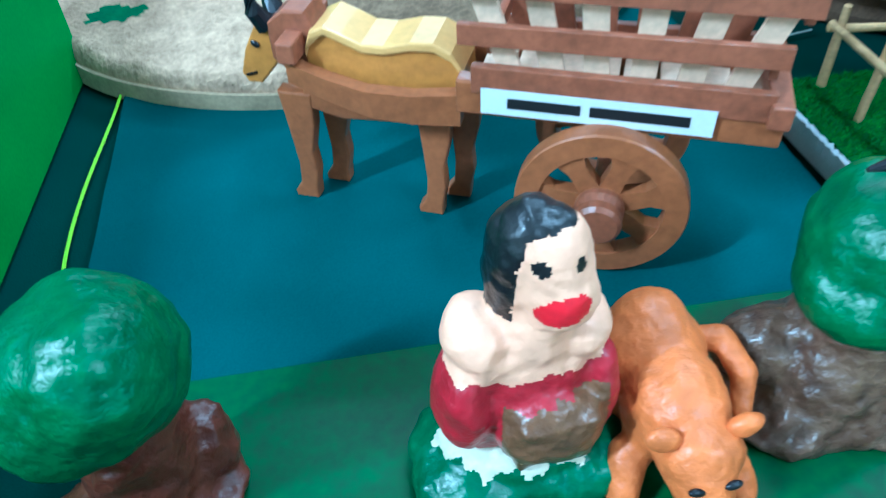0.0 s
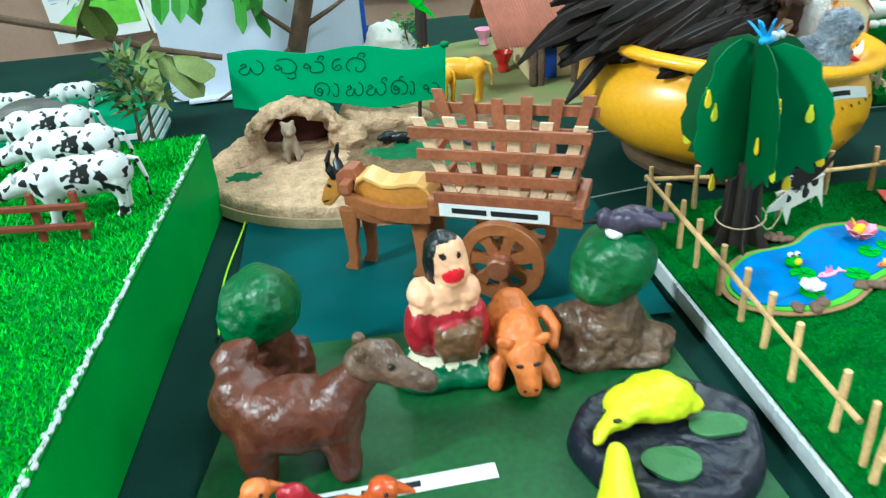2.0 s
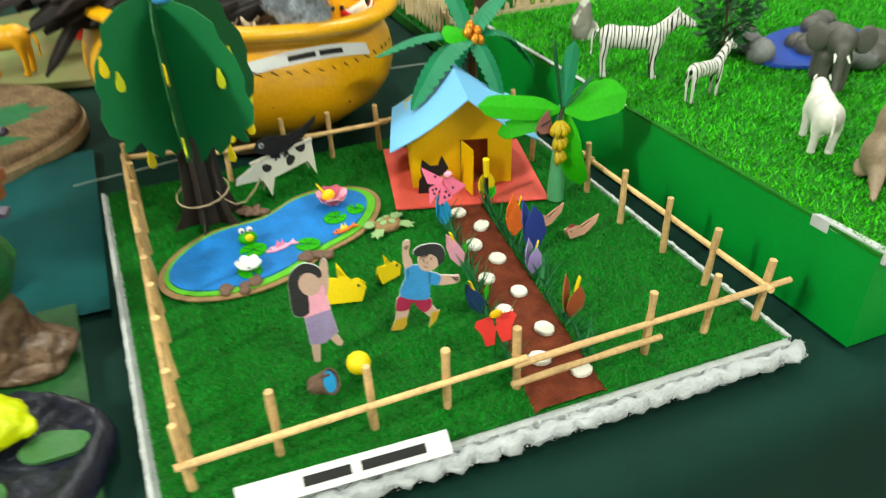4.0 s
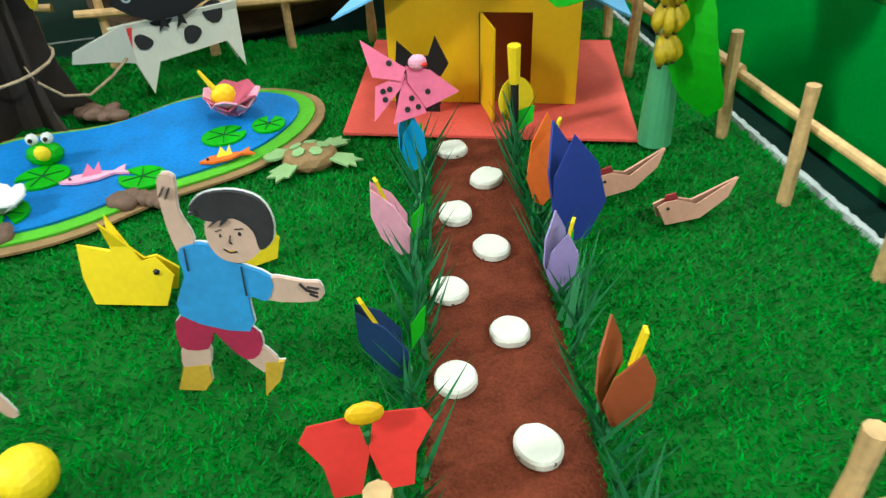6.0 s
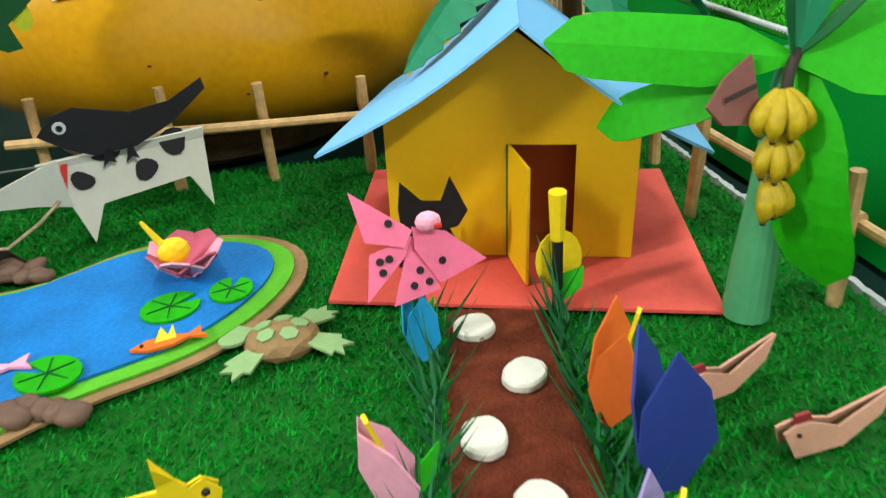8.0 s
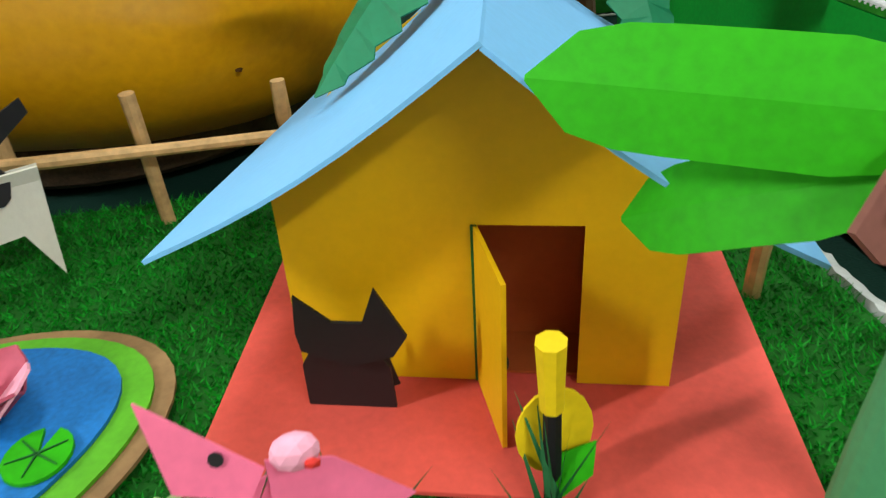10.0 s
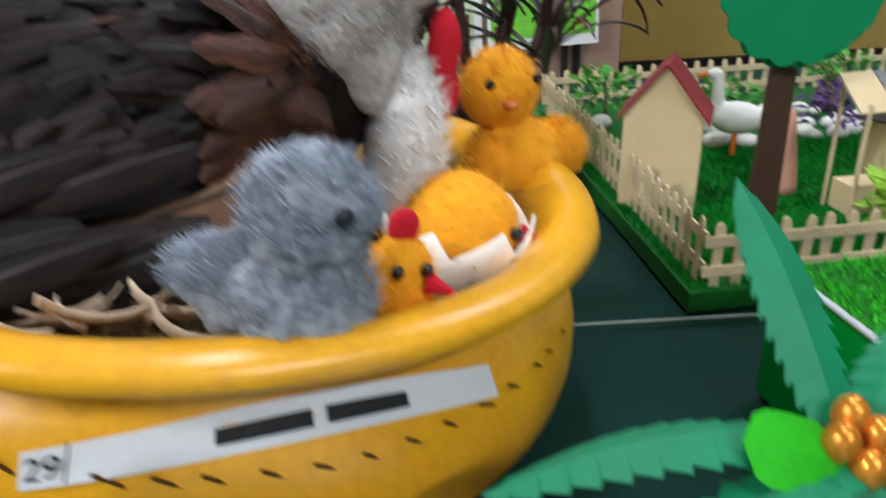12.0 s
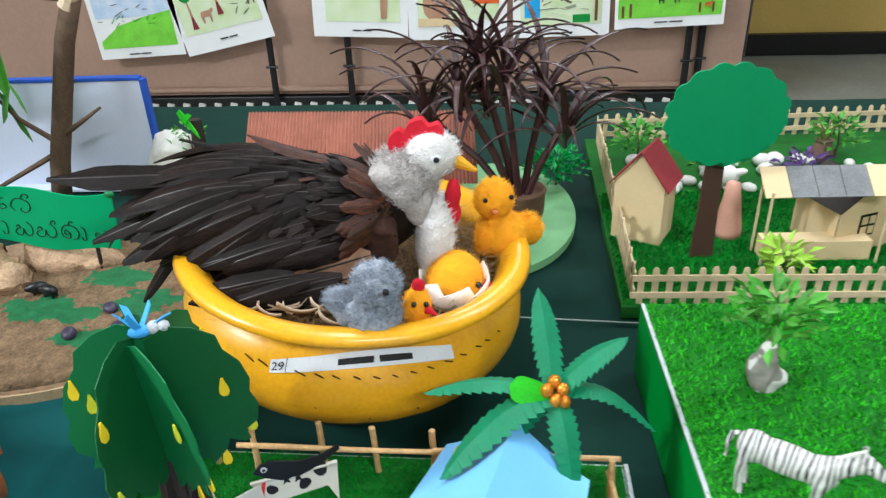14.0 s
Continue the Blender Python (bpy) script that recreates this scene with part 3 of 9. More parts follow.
drawing(-0.045, -0.325, 0.46, 0.46, -2, [(PALEG, rect(0.14, 0.16, 0.92, 0.9)), (GREY1, disc(0.42, 0.74, 0.05, 0.8))] + strokes(0.28, 0.48, 0.04, 0.09, 10, INKC, 5) + [(TANC, [(0.72, 0.2), (0.78, 0.2), (0.80, 0.5), (0.70, 0.78), (0.72, 0.5)]), (TANC, [(0.77, 0.4), (0.88, 0.74), (0.86, 0.76), (0.75, 0.46)])] + strokes(0.78, 0.62, 0.1, 0.16, 14, INKC, 6) + caption(0.07, 0.42, 0.62), "pale pencil drawing of a bare tree and animals")
drawing(0.425, -0.345, 0.47, 0.46, 0, [(SKYC, rect(0.1, 0.72, 0.92, 0.92)), (PALEG, rect(0.1, 0.2, 0.92, 0.72)), (GREENC, rect(0.08, 0.5, 0.2, 0.66)), (SUNC, rect(0.66, 0.36, 0.92, 0.56)), (TANC, disc(0.3, 0.36, 0.15, 1.2)), (CREAM, rect(0.1, 0.14, 0.6, 0.22))] + strokes(0.5, 0.5, 0.2, 0.16, 16, INKC, 7) + strokes(0.78, 0.64, 0.1, 0.05, 7, GREENC, 8) + treepic(0.55, 0.56, 0.5) + caption(), "bright child's drawing of a hut and fields")
drawing(0.915, -0.34, 0.45, 0.46, 1, [(SKYC, rect(0.08, 0.6, 0.92, 0.92)), (PALEG, rect(0.08, 0.12, 0.92, 0.6)), (AZURE, rect(0.12, 0.2, 0.28, 0.9)), (GREENC, rect(0.62, 0.14, 0.8, 0.22))] + treepic(0.5, 0.5, 0.6) + treepic(0.72, 0.45, 0.6) + strokes(0.55, 0.4, 0.25, 0.14, 16, INKC, 9) + strokes(0.6, 0.65, 0.25, 0.1, 9, GREENC, 10) + [(BRC, rect(0.84, 0.16, 0.87, 0.42))] + caption(), "child's drawing of birds by a waterfall")
drawing(1.415, -0.305, 0.5, 0.48, 2, [(DKB, rect(0.03, 0.72, 0.97, 0.96)), (GRC, rect(0.03, 0.1, 0.97, 0.6)), (GREENC, [(0.03, 0.55), (0.2, 0.72), (0.35, 0.62), (0.55, 0.76), (0.75, 0.66), (0.97, 0.82), (0.97, 0.5), (0.03, 0.48)]), (BRC, rect(0.06, 0.11, 0.085, 0.22)), (BRC, rect(0.13, 0.11, 0.155, 0.24)), (BRC, rect(0.88, 0.13, 0.9, 0.22)), (REDC, rect(0.76, 0.13, 0.78, 0.22))] + beastpic(0.42, 0.26, 0.45, INKC) + beastpic(0.56, 0.26, 0.45, INKC) + beastpic(0.84, 0.2, 0.45, SUNC) + strokes(0.4, 0.4, 0.3, 0.1, 7, INKC, 11) + caption(0.05), "child's drawing of green hills under blue sky")
cord = bmesh.new()
tube([(-1.435 + 0.1 * i, 3.605, 0.13 - 0.02 * math.sin(i * 0.7)) for i in range(32)], 0.003, 6, cord)
solo("string_line", cord, ROPEM, "thin twine line that the drawings hang from", "string")

# ---- table with its cloth ----
tb = thing("display_table", "long trestle table under a dark green cloth", "table", (0.6, 0.8, -0.75))
part("tabletop", box(3.5, 1.6, 0.03, Matrix.Translation((0, 0, 0.71)), bevel=0.004), WOODL, tb)
for sx in (-1.6, 1.6):
    for sy in (-0.7, 0.7):
        part("leg", box(0.06, 0.06, 0.71, Matrix.Translation((sx, sy, 0)), bevel=0.004), WOODL, tb)
cl = bmesh.new()
NX, NY = 180, 90
X0, X1, Y0, Y1 = -1.15, 2.35, -0.032, 1.6
rows = []
for j in range(NY + 14):
    row = []
    for i in range(NX + 1):
        x = X0 + (X1 - X0) * i / NX
        if j < 14:
            f = 1 - j / 14
            z = -0.72 * f ** 1.2
            y = Y0 - 0.008 - 0.02 * math.sin(x * 23 + 1.5 * math.sin(x * 5)) * f - 0.012 * (1 - (1 - f) ** 3)
            x += 0.01 * f * math.sin(x * 31)
        else:
            y = Y0 + (Y1 - Y0) * (j - 14) / (NY - 1)
            z = -0.0015 + 0.0022 * noise.noise(Vector((x * 6, y * 9, 0))) + 0.0012 * noise.noise(Vector((x * 21, y * 25, 3))) - 0.003
        row.append(cl.verts.new((x - 0.6, y - 0.8, z + 0.75)))
    rows.append(row)
for a, b in zip(rows, rows[1:]):
    for i in range(NX):
        cl.faces.new((a[i], a[i + 1], b[i + 1], b[i]))
cloth = tagged(part("table_cloth", cl, CLOTH, None, "", True, Matrix.Translation((0.6, 0.8, -0.75))), "dark green table cloth hanging over the front edge", "tablecloth")

# teal sheet under the cart
sh = bmesh.new()
g = [[sh.verts.new((-0.148 + 0.428 * i / 50, 0.30 + 0.34 * j / 40 + 0.006 * math.sin(i * 0.21), 0.0028 + 0.0035 * max(0, noise.noise(Vector((i * 0.13, j * 0.16, 7)))) + (0.004 * max(0, 1 - abs(i - 43) / 3.0)))) for j in range(41)] for i in range(51)]
for i in range(50):
    for j in range(40):
        sh.faces.new((g[i][j], g[i + 1][j], g[i + 1][j + 1], g[i][j + 1]))
solo("felt_sheet", sh, CLOTH2, "creased teal felt sheet under the bullock cart", "cloth", smooth=True)

# ---- boxes with turf on both sides ----
LG = [(-0.183, 0.648), (-0.95, 0.66), (-0.95, -0.02), (-0.222, -0.02)]
lgt = thing("turf_box", "tall green-covered box with a bright turf top", "display base", (0, 0, 0))
part("body", plate(LG, 0.101), FELTG, lgt)
part("turf_mat", plate([(x * 0.998, y * 0.998) for x, y in LG], 0.003, Matrix.Translation((0, 0, 0.1015))), TURFLB, lgt)
blades("turf", TURFL, inside([(-0.186, 0.645), (-0.6, 0.65), (-0.6, -0.02), (-0.224, -0.02)], 60000, 5, 0.104), 0.005, 0.0021, 0.8, "bright green turf fibre", "turf", 5, lgt)
edge = bmesh.new()
for i in range(150):
    f = i / 149
    x, y = -0.184 - 0.036 * f, 0.645 - 0.66 * f
    ball((x - 0.004 + random.uniform(-0.002, 0.002), y, 0.1045), (0.0026, 0.004, 0.0022), bm=edge, sub=1)
part("edge_trim", edge, COTTON, lgt, "white fluffy edging")

BX = [(0.790, 0.640), (0.806, 0.05), (0.806, 0.0), (1.75, -0.02), (1.75, 0.655)]
bgt = thing("turf_box", "tall green-covered box with a bright turf top", "display base", (0, 0, 0))
part("body", plate(BX, 0.084), FELTG, bgt)
part("turf_mat", plate(BX, 0.003, Matrix.Translation((0, 0, 0.0845))), TURFLB, bgt)
blades("turf", TURFL, inside([(0.793, 0.638), (0.808, 0.05), (0.808, 0.0), (1.5, 0.0), (1.5, 0.65)], 70000, 6, 0.087), 0.005, 0.0021, 0.8, "bright green turf fibre", "turf", 6, bgt)
edge = bmesh.new()
for i in range(110):
    f = i / 109
    ball((0.792 + 0.009 * f, 0.637 - 0.33 * f, 0.0875), (0.0024, 0.004, 0.002), bm=edge, sub=1)
part("edge_trim", edge, COTTON, bgt, "white fluffy edging")
fo = bmesh.new()
plate([(0.805, 0.062), (0.811, 0.058), (0.816, 0.004), (0.95, -0.03), (0.95, -0.036), (0.809, -0.003)], 0.010, Matrix.Translation((0, 0, 0.079)), fo)
part("foam_edge", fo, FOAM, bgt, "white foam strip")

# ---- garden board ----
GB = [(0.297, 0.031), (0.754, 0.009), (0.757, 0.474), (0.287, 0.481)]
gar = thing("garden_board", "white foam board laid with dark green turf", "display base", (0, 0, 0))
part("foam_slab", plate(GB, 0.0165), FOAM, gar)
part("turf_mat", plate([(0.300, 0.036), (0.750, 0.015), (0.752, 0.470), (0.292, 0.477)], 0.0025, Matrix.Translation((0, 0, 0.0168))), TURFBASE, gar)
blades("turf", TURF, inside([(0.300, 0.034), (0.751, 0.013), (0.753, 0.471), (0.291, 0.478)], 150000, 7, 0.0188), 0.0027, 0.0010, 0.95, "short dark green turf fibre", "turf", 7, gar)
ct = bmesh.new()
tube([(0.292 + 0.468 * i / 90, 0.0255 - 0.0215 * i / 90 + 0.002 * math.sin(i * 1.7), 0.0105) for i in range(91)], 0.0060, 12, ct)
for v in ct.verts:
    v.co += Vector(noise.noise_vector(v.co * 90)) * 0.0035 + Vector(noise.noise_vector(v.co * 260)) * 0.0022
    v.co.z = max(v.co.z, 0.0006)
part("cotton_edge", ct, COTTON, gar, "lumpy white cotton wool edging", True)
fz = np.random.RandomState(17)
f = fz.uniform(0, 1, 3600)
an = fz.uniform(-0.6, 3.4, 3600)
blades("cotton_fuzz", COTTON, np.column_stack([0.292 + 0.468 * f, 0.0255 - 0.0215 * f - 0.007 * np.cos(an), 0.0115 + 0.007 * np.sin(an)]), 0.0022, 0.0008, 1.6, "loose cotton fibre", "", 18, gar)
for side, (xa, ya, xb, yb) in enumerate(((0.2935, 0.031, 0.2865, 0.479), (0.7545, 0.012, 0.757, 0.472))):
    ct = bmesh.new()
    n_ = 150
    rows_ = []
    for i in range(n_ + 1):
        f = i / n_
        x, y = xa + (xb - xa) * f, ya + (yb - ya) * f
        j1, j2 = 0.0016 * noise.noise(Vector((i * 0.9, side, 0))), 0.0014 * noise.noise(Vector((i * 0.7, side, 5)))
        sg = -1 if side == 0 else 1
        rows_.append([ct.verts.new((x + sg * (0.0016 + j1), y, 0.0125)), ct.verts.new((x + sg * (0.001 + j1), y, 0.0205 + j2)), ct.verts.new((x - sg * (0.0025 + j2), y, 0.0208 + j1)), ct.verts.new((x - sg * 0.003, y, 0.0165))])
    for p, q in zip(rows_, rows_[1:]):
        for k in range(3):
            ct.faces.new((p[k], q[k], q[k + 1], p[k + 1]))
    bmesh.ops.recalc_face_normals(ct, faces=ct.faces[:])
    part("foam_edge", ct, FOAM, gar, "ragged white foam edge")

# ---- woman's board ----
WB = [(-0.172, 0.02), (0.268, 0.015), (0.253, 0.312), (-0.118, 0.322)]
solo("painted_board", plate(WB, 0.0065), BOARDG, "flat board painted in streaky dark green", "display base")


# ---- name slips ----
def slip(name, w, hgt, bars, label, m, number="", bend=None):
    """A printed paper slip lying in its own xy plane, with bars for the words on it."""
    s = tagged(new(name), label, "paper label")
    s.matrix_world = m
    n = 14
    bm = bmesh.new()
    g = [[bm.verts.new((w * (i / n - 0.5), hgt * (k - 0.5), 0)) for k in (0, 1)] for i in range(n + 1)]
    fs = [bm.faces.new((g[i][0], g[i + 1][0], g[i + 1][1], g[i][1])) for i in range(n)]
    ex = bmesh.ops.extrude_face_region(bm, geom=fs)
    bmesh.ops.translate(bm, verts=[e for e in ex["geom"] if isinstance(e, bmesh.types.BMVert)], vec=(0, 0, 0.0005))
    bmesh.ops.recalc_face_normals(bm, faces=bm.faces[:])
    if bend:
        for v in bm.verts:
            v.co = bend(v.co)
    part("paper", bm, WHITEPAP, s)
    for a, b in bars:
        bm = bmesh.new()
        k = max(2, int((b - a) * w / 0.006))
        for i in range(k):
            x0, x1 = w * (a + (b - a) * i / k - 0.5), w * (a + (b - a) * (i + 1) / k - 0.5)
            hh = hgt * 0.2
            plate([(x0, -hgt * 0.2), (x1, -hgt * 0.2), (x1, hh), (x0, hh)], 0.0003, Matrix.Translation((0, 0, 0.0006)), bm)
        if bend:
            for v in bm.verts:
                v.co = bend(v.co)
        part("print_bar", bm, INKB, s)
    if number:
        cu = bpy.data.curves.new("number", "FONT")
        cu.body, cu.size, cu.align_x, cu.align_y = number, hgt * 0.85, "CENTER", "CENTER"
        tmp = new("number", cu)
        me = bpy.data.meshes.new_from_object(tmp.evaluated_get(bpy.context.evaluated_depsgraph_get()))
        bpy.data.objects.remove(tmp)
        for v in me.vertices:
            v.co = v.co + Vector((-w * 0.455, 0, 0.0009))
            if bend:
                v.co = bend(v.co)
        me.materials.clear()
        part("number", me, INKB, s)
        part("divider", plate([(-w * 0.413, -hgt * 0.5), (-w * 0.409, -hgt * 0.5), (-w * 0.409, hgt * 0.5), (-w * 0.413, hgt * 0.5)], 0.0003, Matrix.Translation((0, 0, 0.0006))) if not bend else plate([(-w * 0.413, -hgt * 0.5), (-w * 0.409, -hgt * 0.5), (-w * 0.409, hgt * 0.5), (-w * 0.413, hgt * 0.5)], 0.0003, Matrix.Translation((0, 0, 0.0006)), None, bend), INKB, s)
    return s


# ---- yellow pot with its hen ----
PC = Vector((0.479, 0.648, 0.0))
ringm = mat("coir ring", "5a4632", 0.95, 0.4, 60, 0.8, 500)
tor = bmesh.new()
tube([(0.105 * math.cos(i * math.tau / 40), 0.105 * math.sin(i * math.tau / 40), 0.014) for i in range(41)], 0.014, 10, tor)
for v in tor.verts:
    a = math.atan2(v.co.y, v.co.x)
    v.co.z += 0.0015 * math.sin(a * 60)
solo("pot_stand", tor, ringm, "coiled coir ring under the yellow pot", "pot stand", Matrix.Translation(PC))
potset = set(bpy.data.objects)
pot = thing("clay_pot", "wide yellow painted clay pot with incised dashes", "pot", PC)
prof = [(0.06, 0.018), (0.11, 0.022), (0.144, 0.036), (0.168, 0.056), (0.180, 0.077), (0.1825, 0.092), (0.1815, 0.108), (0.1775, 0.122), (0.170, 0.135), (0.1615, 0.143), (0.161, 0.147), (0.169, 0.1515), (0.181, 0.154), (0.187, 0.159), (0.1845, 0.1655), (0.175, 0.169), (0.166, 0.166), (0.155, 0.155), (0.151, 0.142), (0.158, 0.115), (0.16, 0.092), (0.14, 0.06), (0.08, 0.04), (0.01, 0.037)]
part("bowl", lathe(prof, 72, 0.0008), POT, pot, "", True)
dash = box(0.0012, 0.0010, 0.0115, bevel=0)
dm = bpy.data.meshes.new("dash")
dash.to_mesh(dm)
dm.materials.append(POTMARK)
for i in range(16):
    deg = 247 + i * 5.6 + random.uniform(-0.7, 0.7)
    if 252 < deg < 262:
        continue
    a = radians(deg)
    dz = float(np.interp(deg, [250, 268, 280, 291, 304, 317, 331], [0.1190, 0.1167, 0.1158, 0.1140, 0.1160, 0.1176, 0.1165])) + 0.003
    part("dash", dm, None, pot, "", m=Matrix.Translation((0.1788 * math.cos(a), 0.1788 * math.sin(a), dz)) @ pose(0, 0, 0, 0, 0, math.degrees(a) + 90) @ pose(0, 0, 0, 14, 0, 0) @ pose(0, 0, 0, 0, random.uniform(-62, -48), 0) @ Matrix.Translation((0, 0, -0.0057)))


for ang, z, q in ((298.5, 0.075, 0.0015), (284, 0.066, 0.001), (268, 0.084, 0.001)):
    rr = 0.1805 if 0.077 <= z else 0.168 + (z - 0.056) * 0.55
    part("glaze_chip", ball((rr * math.cos(radians(ang)), rr * math.sin(radians(ang)), z), (q * 1.3, q * 1.3, q * 0.8), sub=1), POTMARK, pot)


def onpot(co):
    a = radians(282.2) + co.x / 0.176
    zz = 0.1343 + 0.039 * co.x - 0.0106 * (co.x / 0.086) ** 2 + co.y * 0.8
    r = float(np.interp(zz, [p[1] for p in prof[4:10]], [p[0] for p in prof[4:10]])) + 0.0012 + co.z
    return Vector((r * math.cos(a), r * math.sin(a), zz))


slip("name_label", 0.172, 0.0145, [(0.36, 0.55), (0.58, 0.76)], "white printed paper label stuck on the yellow pot", Matrix.Translation(PC), "29", onpot)

# nest stuff
r = np.random.RandomState(3)
a = r.uniform(0, math.tau, 5200)
rr = 0.146 * np.sqrt(r.uniform(0.02, 1, 5200))
blades("nest_straw", STRAW, np.column_stack([PC.x + rr * np.cos(a), PC.y + rr * np.sin(a), 0.116 + 0.018 * r.uniform(0, 1, 5200)]), 0.012, 0.0016, 3.2, "tangled dry brown straw filling the pot", "straw", 4)
a = r.uniform(-0.7, 1.0, 420)
rr = r.uniform(0.105, 0.15, 420)
blades("loose_straw", STRAW, np.column_stack([PC.x + rr * np.cos(a), PC.y + rr * np.sin(a), 0.135 + 0.02 * r.uniform(0, 1, 420)]), 0.014, 0.0014, 2.6, "loose straw ends along the pot rim", "straw", 5)
solo("nest_pad", lathe([(0.02, 0.05), (0.13, 0.06), (0.146, 0.1), (0.147, 0.114), (0.09, 0.121), (0.01, 0.123)], 40, 0.004), mat("nest bedding", "4a3826", 0.95, 0.5, 60, 0.8, 500), "packed brown bedding inside the pot", "nest", Matrix.Translation(PC))
rv = random.Random(19)
for i in range(7):
    cx, cy, cz = 0.410 + 0.010 * i + rv.uniform(-0.012, 0.012), 0.518 + rv.uniform(-0.004, 0.014), 0.150 + rv.uniform(0, 0.008)
    ph, yaw, ln, cr = rv.uniform(0, 6.28), rv.uniform(-0.7, 0.7), rv.uniform(0.03, 0.055), rv.uniform(0.004, 0.009)
    bm = bmesh.new()
    vs = []
    for k in range(13):
        f = k / 12 - 0.5
        p = Vector((cx + ln * f * math.cos(yaw) + cr * math.cos(ph + 7 * f), cy + ln * f * math.sin(yaw) * 0.5, cz + cr * math.sin(ph + 7 * f)))
        vs.append((bm.verts.new(p + Vector((0.001, -0.0012, 0.0034))), bm.verts.new(p - Vector((0.001, -0.0012, 0.0024)))))
    for p, q in zip(vs, vs[1:]):
        bm.faces.new((p[0], q[0], q[1], p[1]))
    o = solo("wood_shaving", bm, STRIP, "curled pale wood shaving in the nest", "shaving", group="nest shavings", smooth=True)
    sm = o.modifiers.new("t", "SOLIDIFY")
    sm.thickness = 0.0005


def feather_mesh(name, ln, wd, material, droop=0.25, cup=0.25):
    """A feather along -x with a shaft and two vanes."""
    bm = bmesh.new()
    n = 8
    rows_ = []
    for i in range(n + 1):
        f = i / n
        w = wd * min(1.0, 0.35 + 2.6 * f) * (1 - max(0.0, (f - 0.62) / 0.38) ** 2.2 * 0.82)
        z = -droop * ln * f * f
        jag = 0.16 * wd * (random.random() - 0.5)
        rows_.append((bm.verts.new((-ln * f, w / 2 + jag, z - cup * w)), bm.verts.new((-ln * f, w * 0.035, z + 0.0006)), bm.verts.new((-ln * f, -w * 0.035, z + 0.0006)), bm.verts.new((-ln * f, -w / 2 - jag, z - cup * w))))
    for p, q in zip(rows_, rows_[1:]):
        for k in range(3):
            bm.faces.new((p[k], p[k + 1], q[k + 1], q[k])).material_index = int(k == 1)
    me = bpy.data.meshes.new(name)
    bm.to_mesh(me)
    bm.free()
    me.polygons.foreach_set("use_smooth", [True] * len(me.polygons))
    me.materials.append(material)
    me.materials.append(SHAFT)
    return me


hen = thing("hen_figure", "model hen covered in black and russet feathers sitting in the pot", "model hen", (0.413, 0.642, 0.168))
part("body", clay([("b", (0.005, 0, 0.028), (0.115, 0.075, 0.052), (0, 10, 0)), ("b", (0.09, -0.004, 0.045), (0.05, 0.055, 0.05)), ("l", (0.10, -0.01, 0.05), (0.118, -0.012, 0.07), 0.032, 0.022)], 0.005, 4, 0.003, 30), FEATHB, hen)
part("head", clay([("b", (0.142, -0.013, 0.108), (0.026, 0.021, 0.023), (0, 10, 0)), ("b", (0.128, -0.013, 0.090), (0.024, 0.023, 0.026))], 0.003, 4, 0.001, 60), mat("white wool", "ecebe8", 0.95, 0.1, 80, 0.5, 600), hen, "white fluffy head")
n = 4200
u = r.normal(size=(n, 3))
u /= np.linalg.norm(u, axis=1)[:, None]
blades("head_fluff", FLUFFW, u * [0.0265, 0.022, 0.024] + [0.142, -0.013, 0.106], 0.0034, 0.0010, 1.5, "white down", "", 8, hen)
part("neck_wool", clay([("b", (0.116, -0.016, 0.078), (0.033, 0.033, 0.033)), ("b", (0.132, -0.03, 0.06), (0.016, 0.016, 0.02)), ("b", (0.10, -0.03, 0.085), (0.02, 0.02, 0.018))], 0.003, 3, 0.004, 60), mat("grey-white wool", "c4bfbb", 0.95, 0.4, 45, 0.8, 300, col2="8d8683"), hen, "grey-white wool neck")
u = r.normal(size=(6000, 3))
u /= np.linalg.norm(u, axis=1)[:, None]
blades("neck_fluff", NECKG, u * [0.035, 0.035, 0.034] + [0.116, -0.016, 0.078], 0.0044, 0.0011, 1.6, "loose grey neck down", "", 9, hen)
u = r.normal(size=(2200, 3))
u /= np.linalg.norm(u, axis=1)[:, None]
blades("breast_fluff", FLUFFW, u * [0.018, 0.03, 0.045] + [0.152, -0.022, 0.022], 0.005, 0.0013, 1.4, "white breast down", "", 10, hen)
part("breast", clay([("b", (0.15, -0.02, 0.02), (0.02, 0.03, 0.05))], 0.004, 4, 0.001), FLUFFW, hen)
comb = curve_closed([(-0.036, -0.008), (-0.040, 0.010), (-0.030, 0.022), (-0.024, 0.019), (-0.018, 0.031), (-0.006, 0.036), (0.002, 0.029), (0.012, 0.032), (0.019, 0.020), (0.014, 0.006), (0.0, 0.010), (-0.014, 0.008), (-0.024, -0.004), (-0.028, -0.014)])
part("comb", plate(comb, 0.012, pose(0.136, -0.007, 0.110, 90, 0, 0) @ Matrix.Diagonal((0.9, 0.88, 1, 1))), FELTR, hen, "red felt comb")
part("beak", rod((0.161, -0.014, 0.104), (0.187, -0.016, 0.094), 0.0085, 0.002, 10), BEAK, hen, "yellow beak")
part("wattle", clay([("b", (0.166, -0.024, 0.07), (0.008, 0.007, 0.018)), ("b", (0.167, -0.02, 0.048), (0.009, 0.007, 0.014))], 0.002, 3, 0.0005), FELTR, hen, "red felt wattle")
part("eye", ball((0.148, -0.0345, 0.110), (0.0058, 0.0028, 0.0048)), WHITEPAP, hen, "white bead eye")
part("pupil", ball((0.1485, -0.037, 0.1102), (0.003, 0.002, 0.003)), HORN, hen, "black pupil")
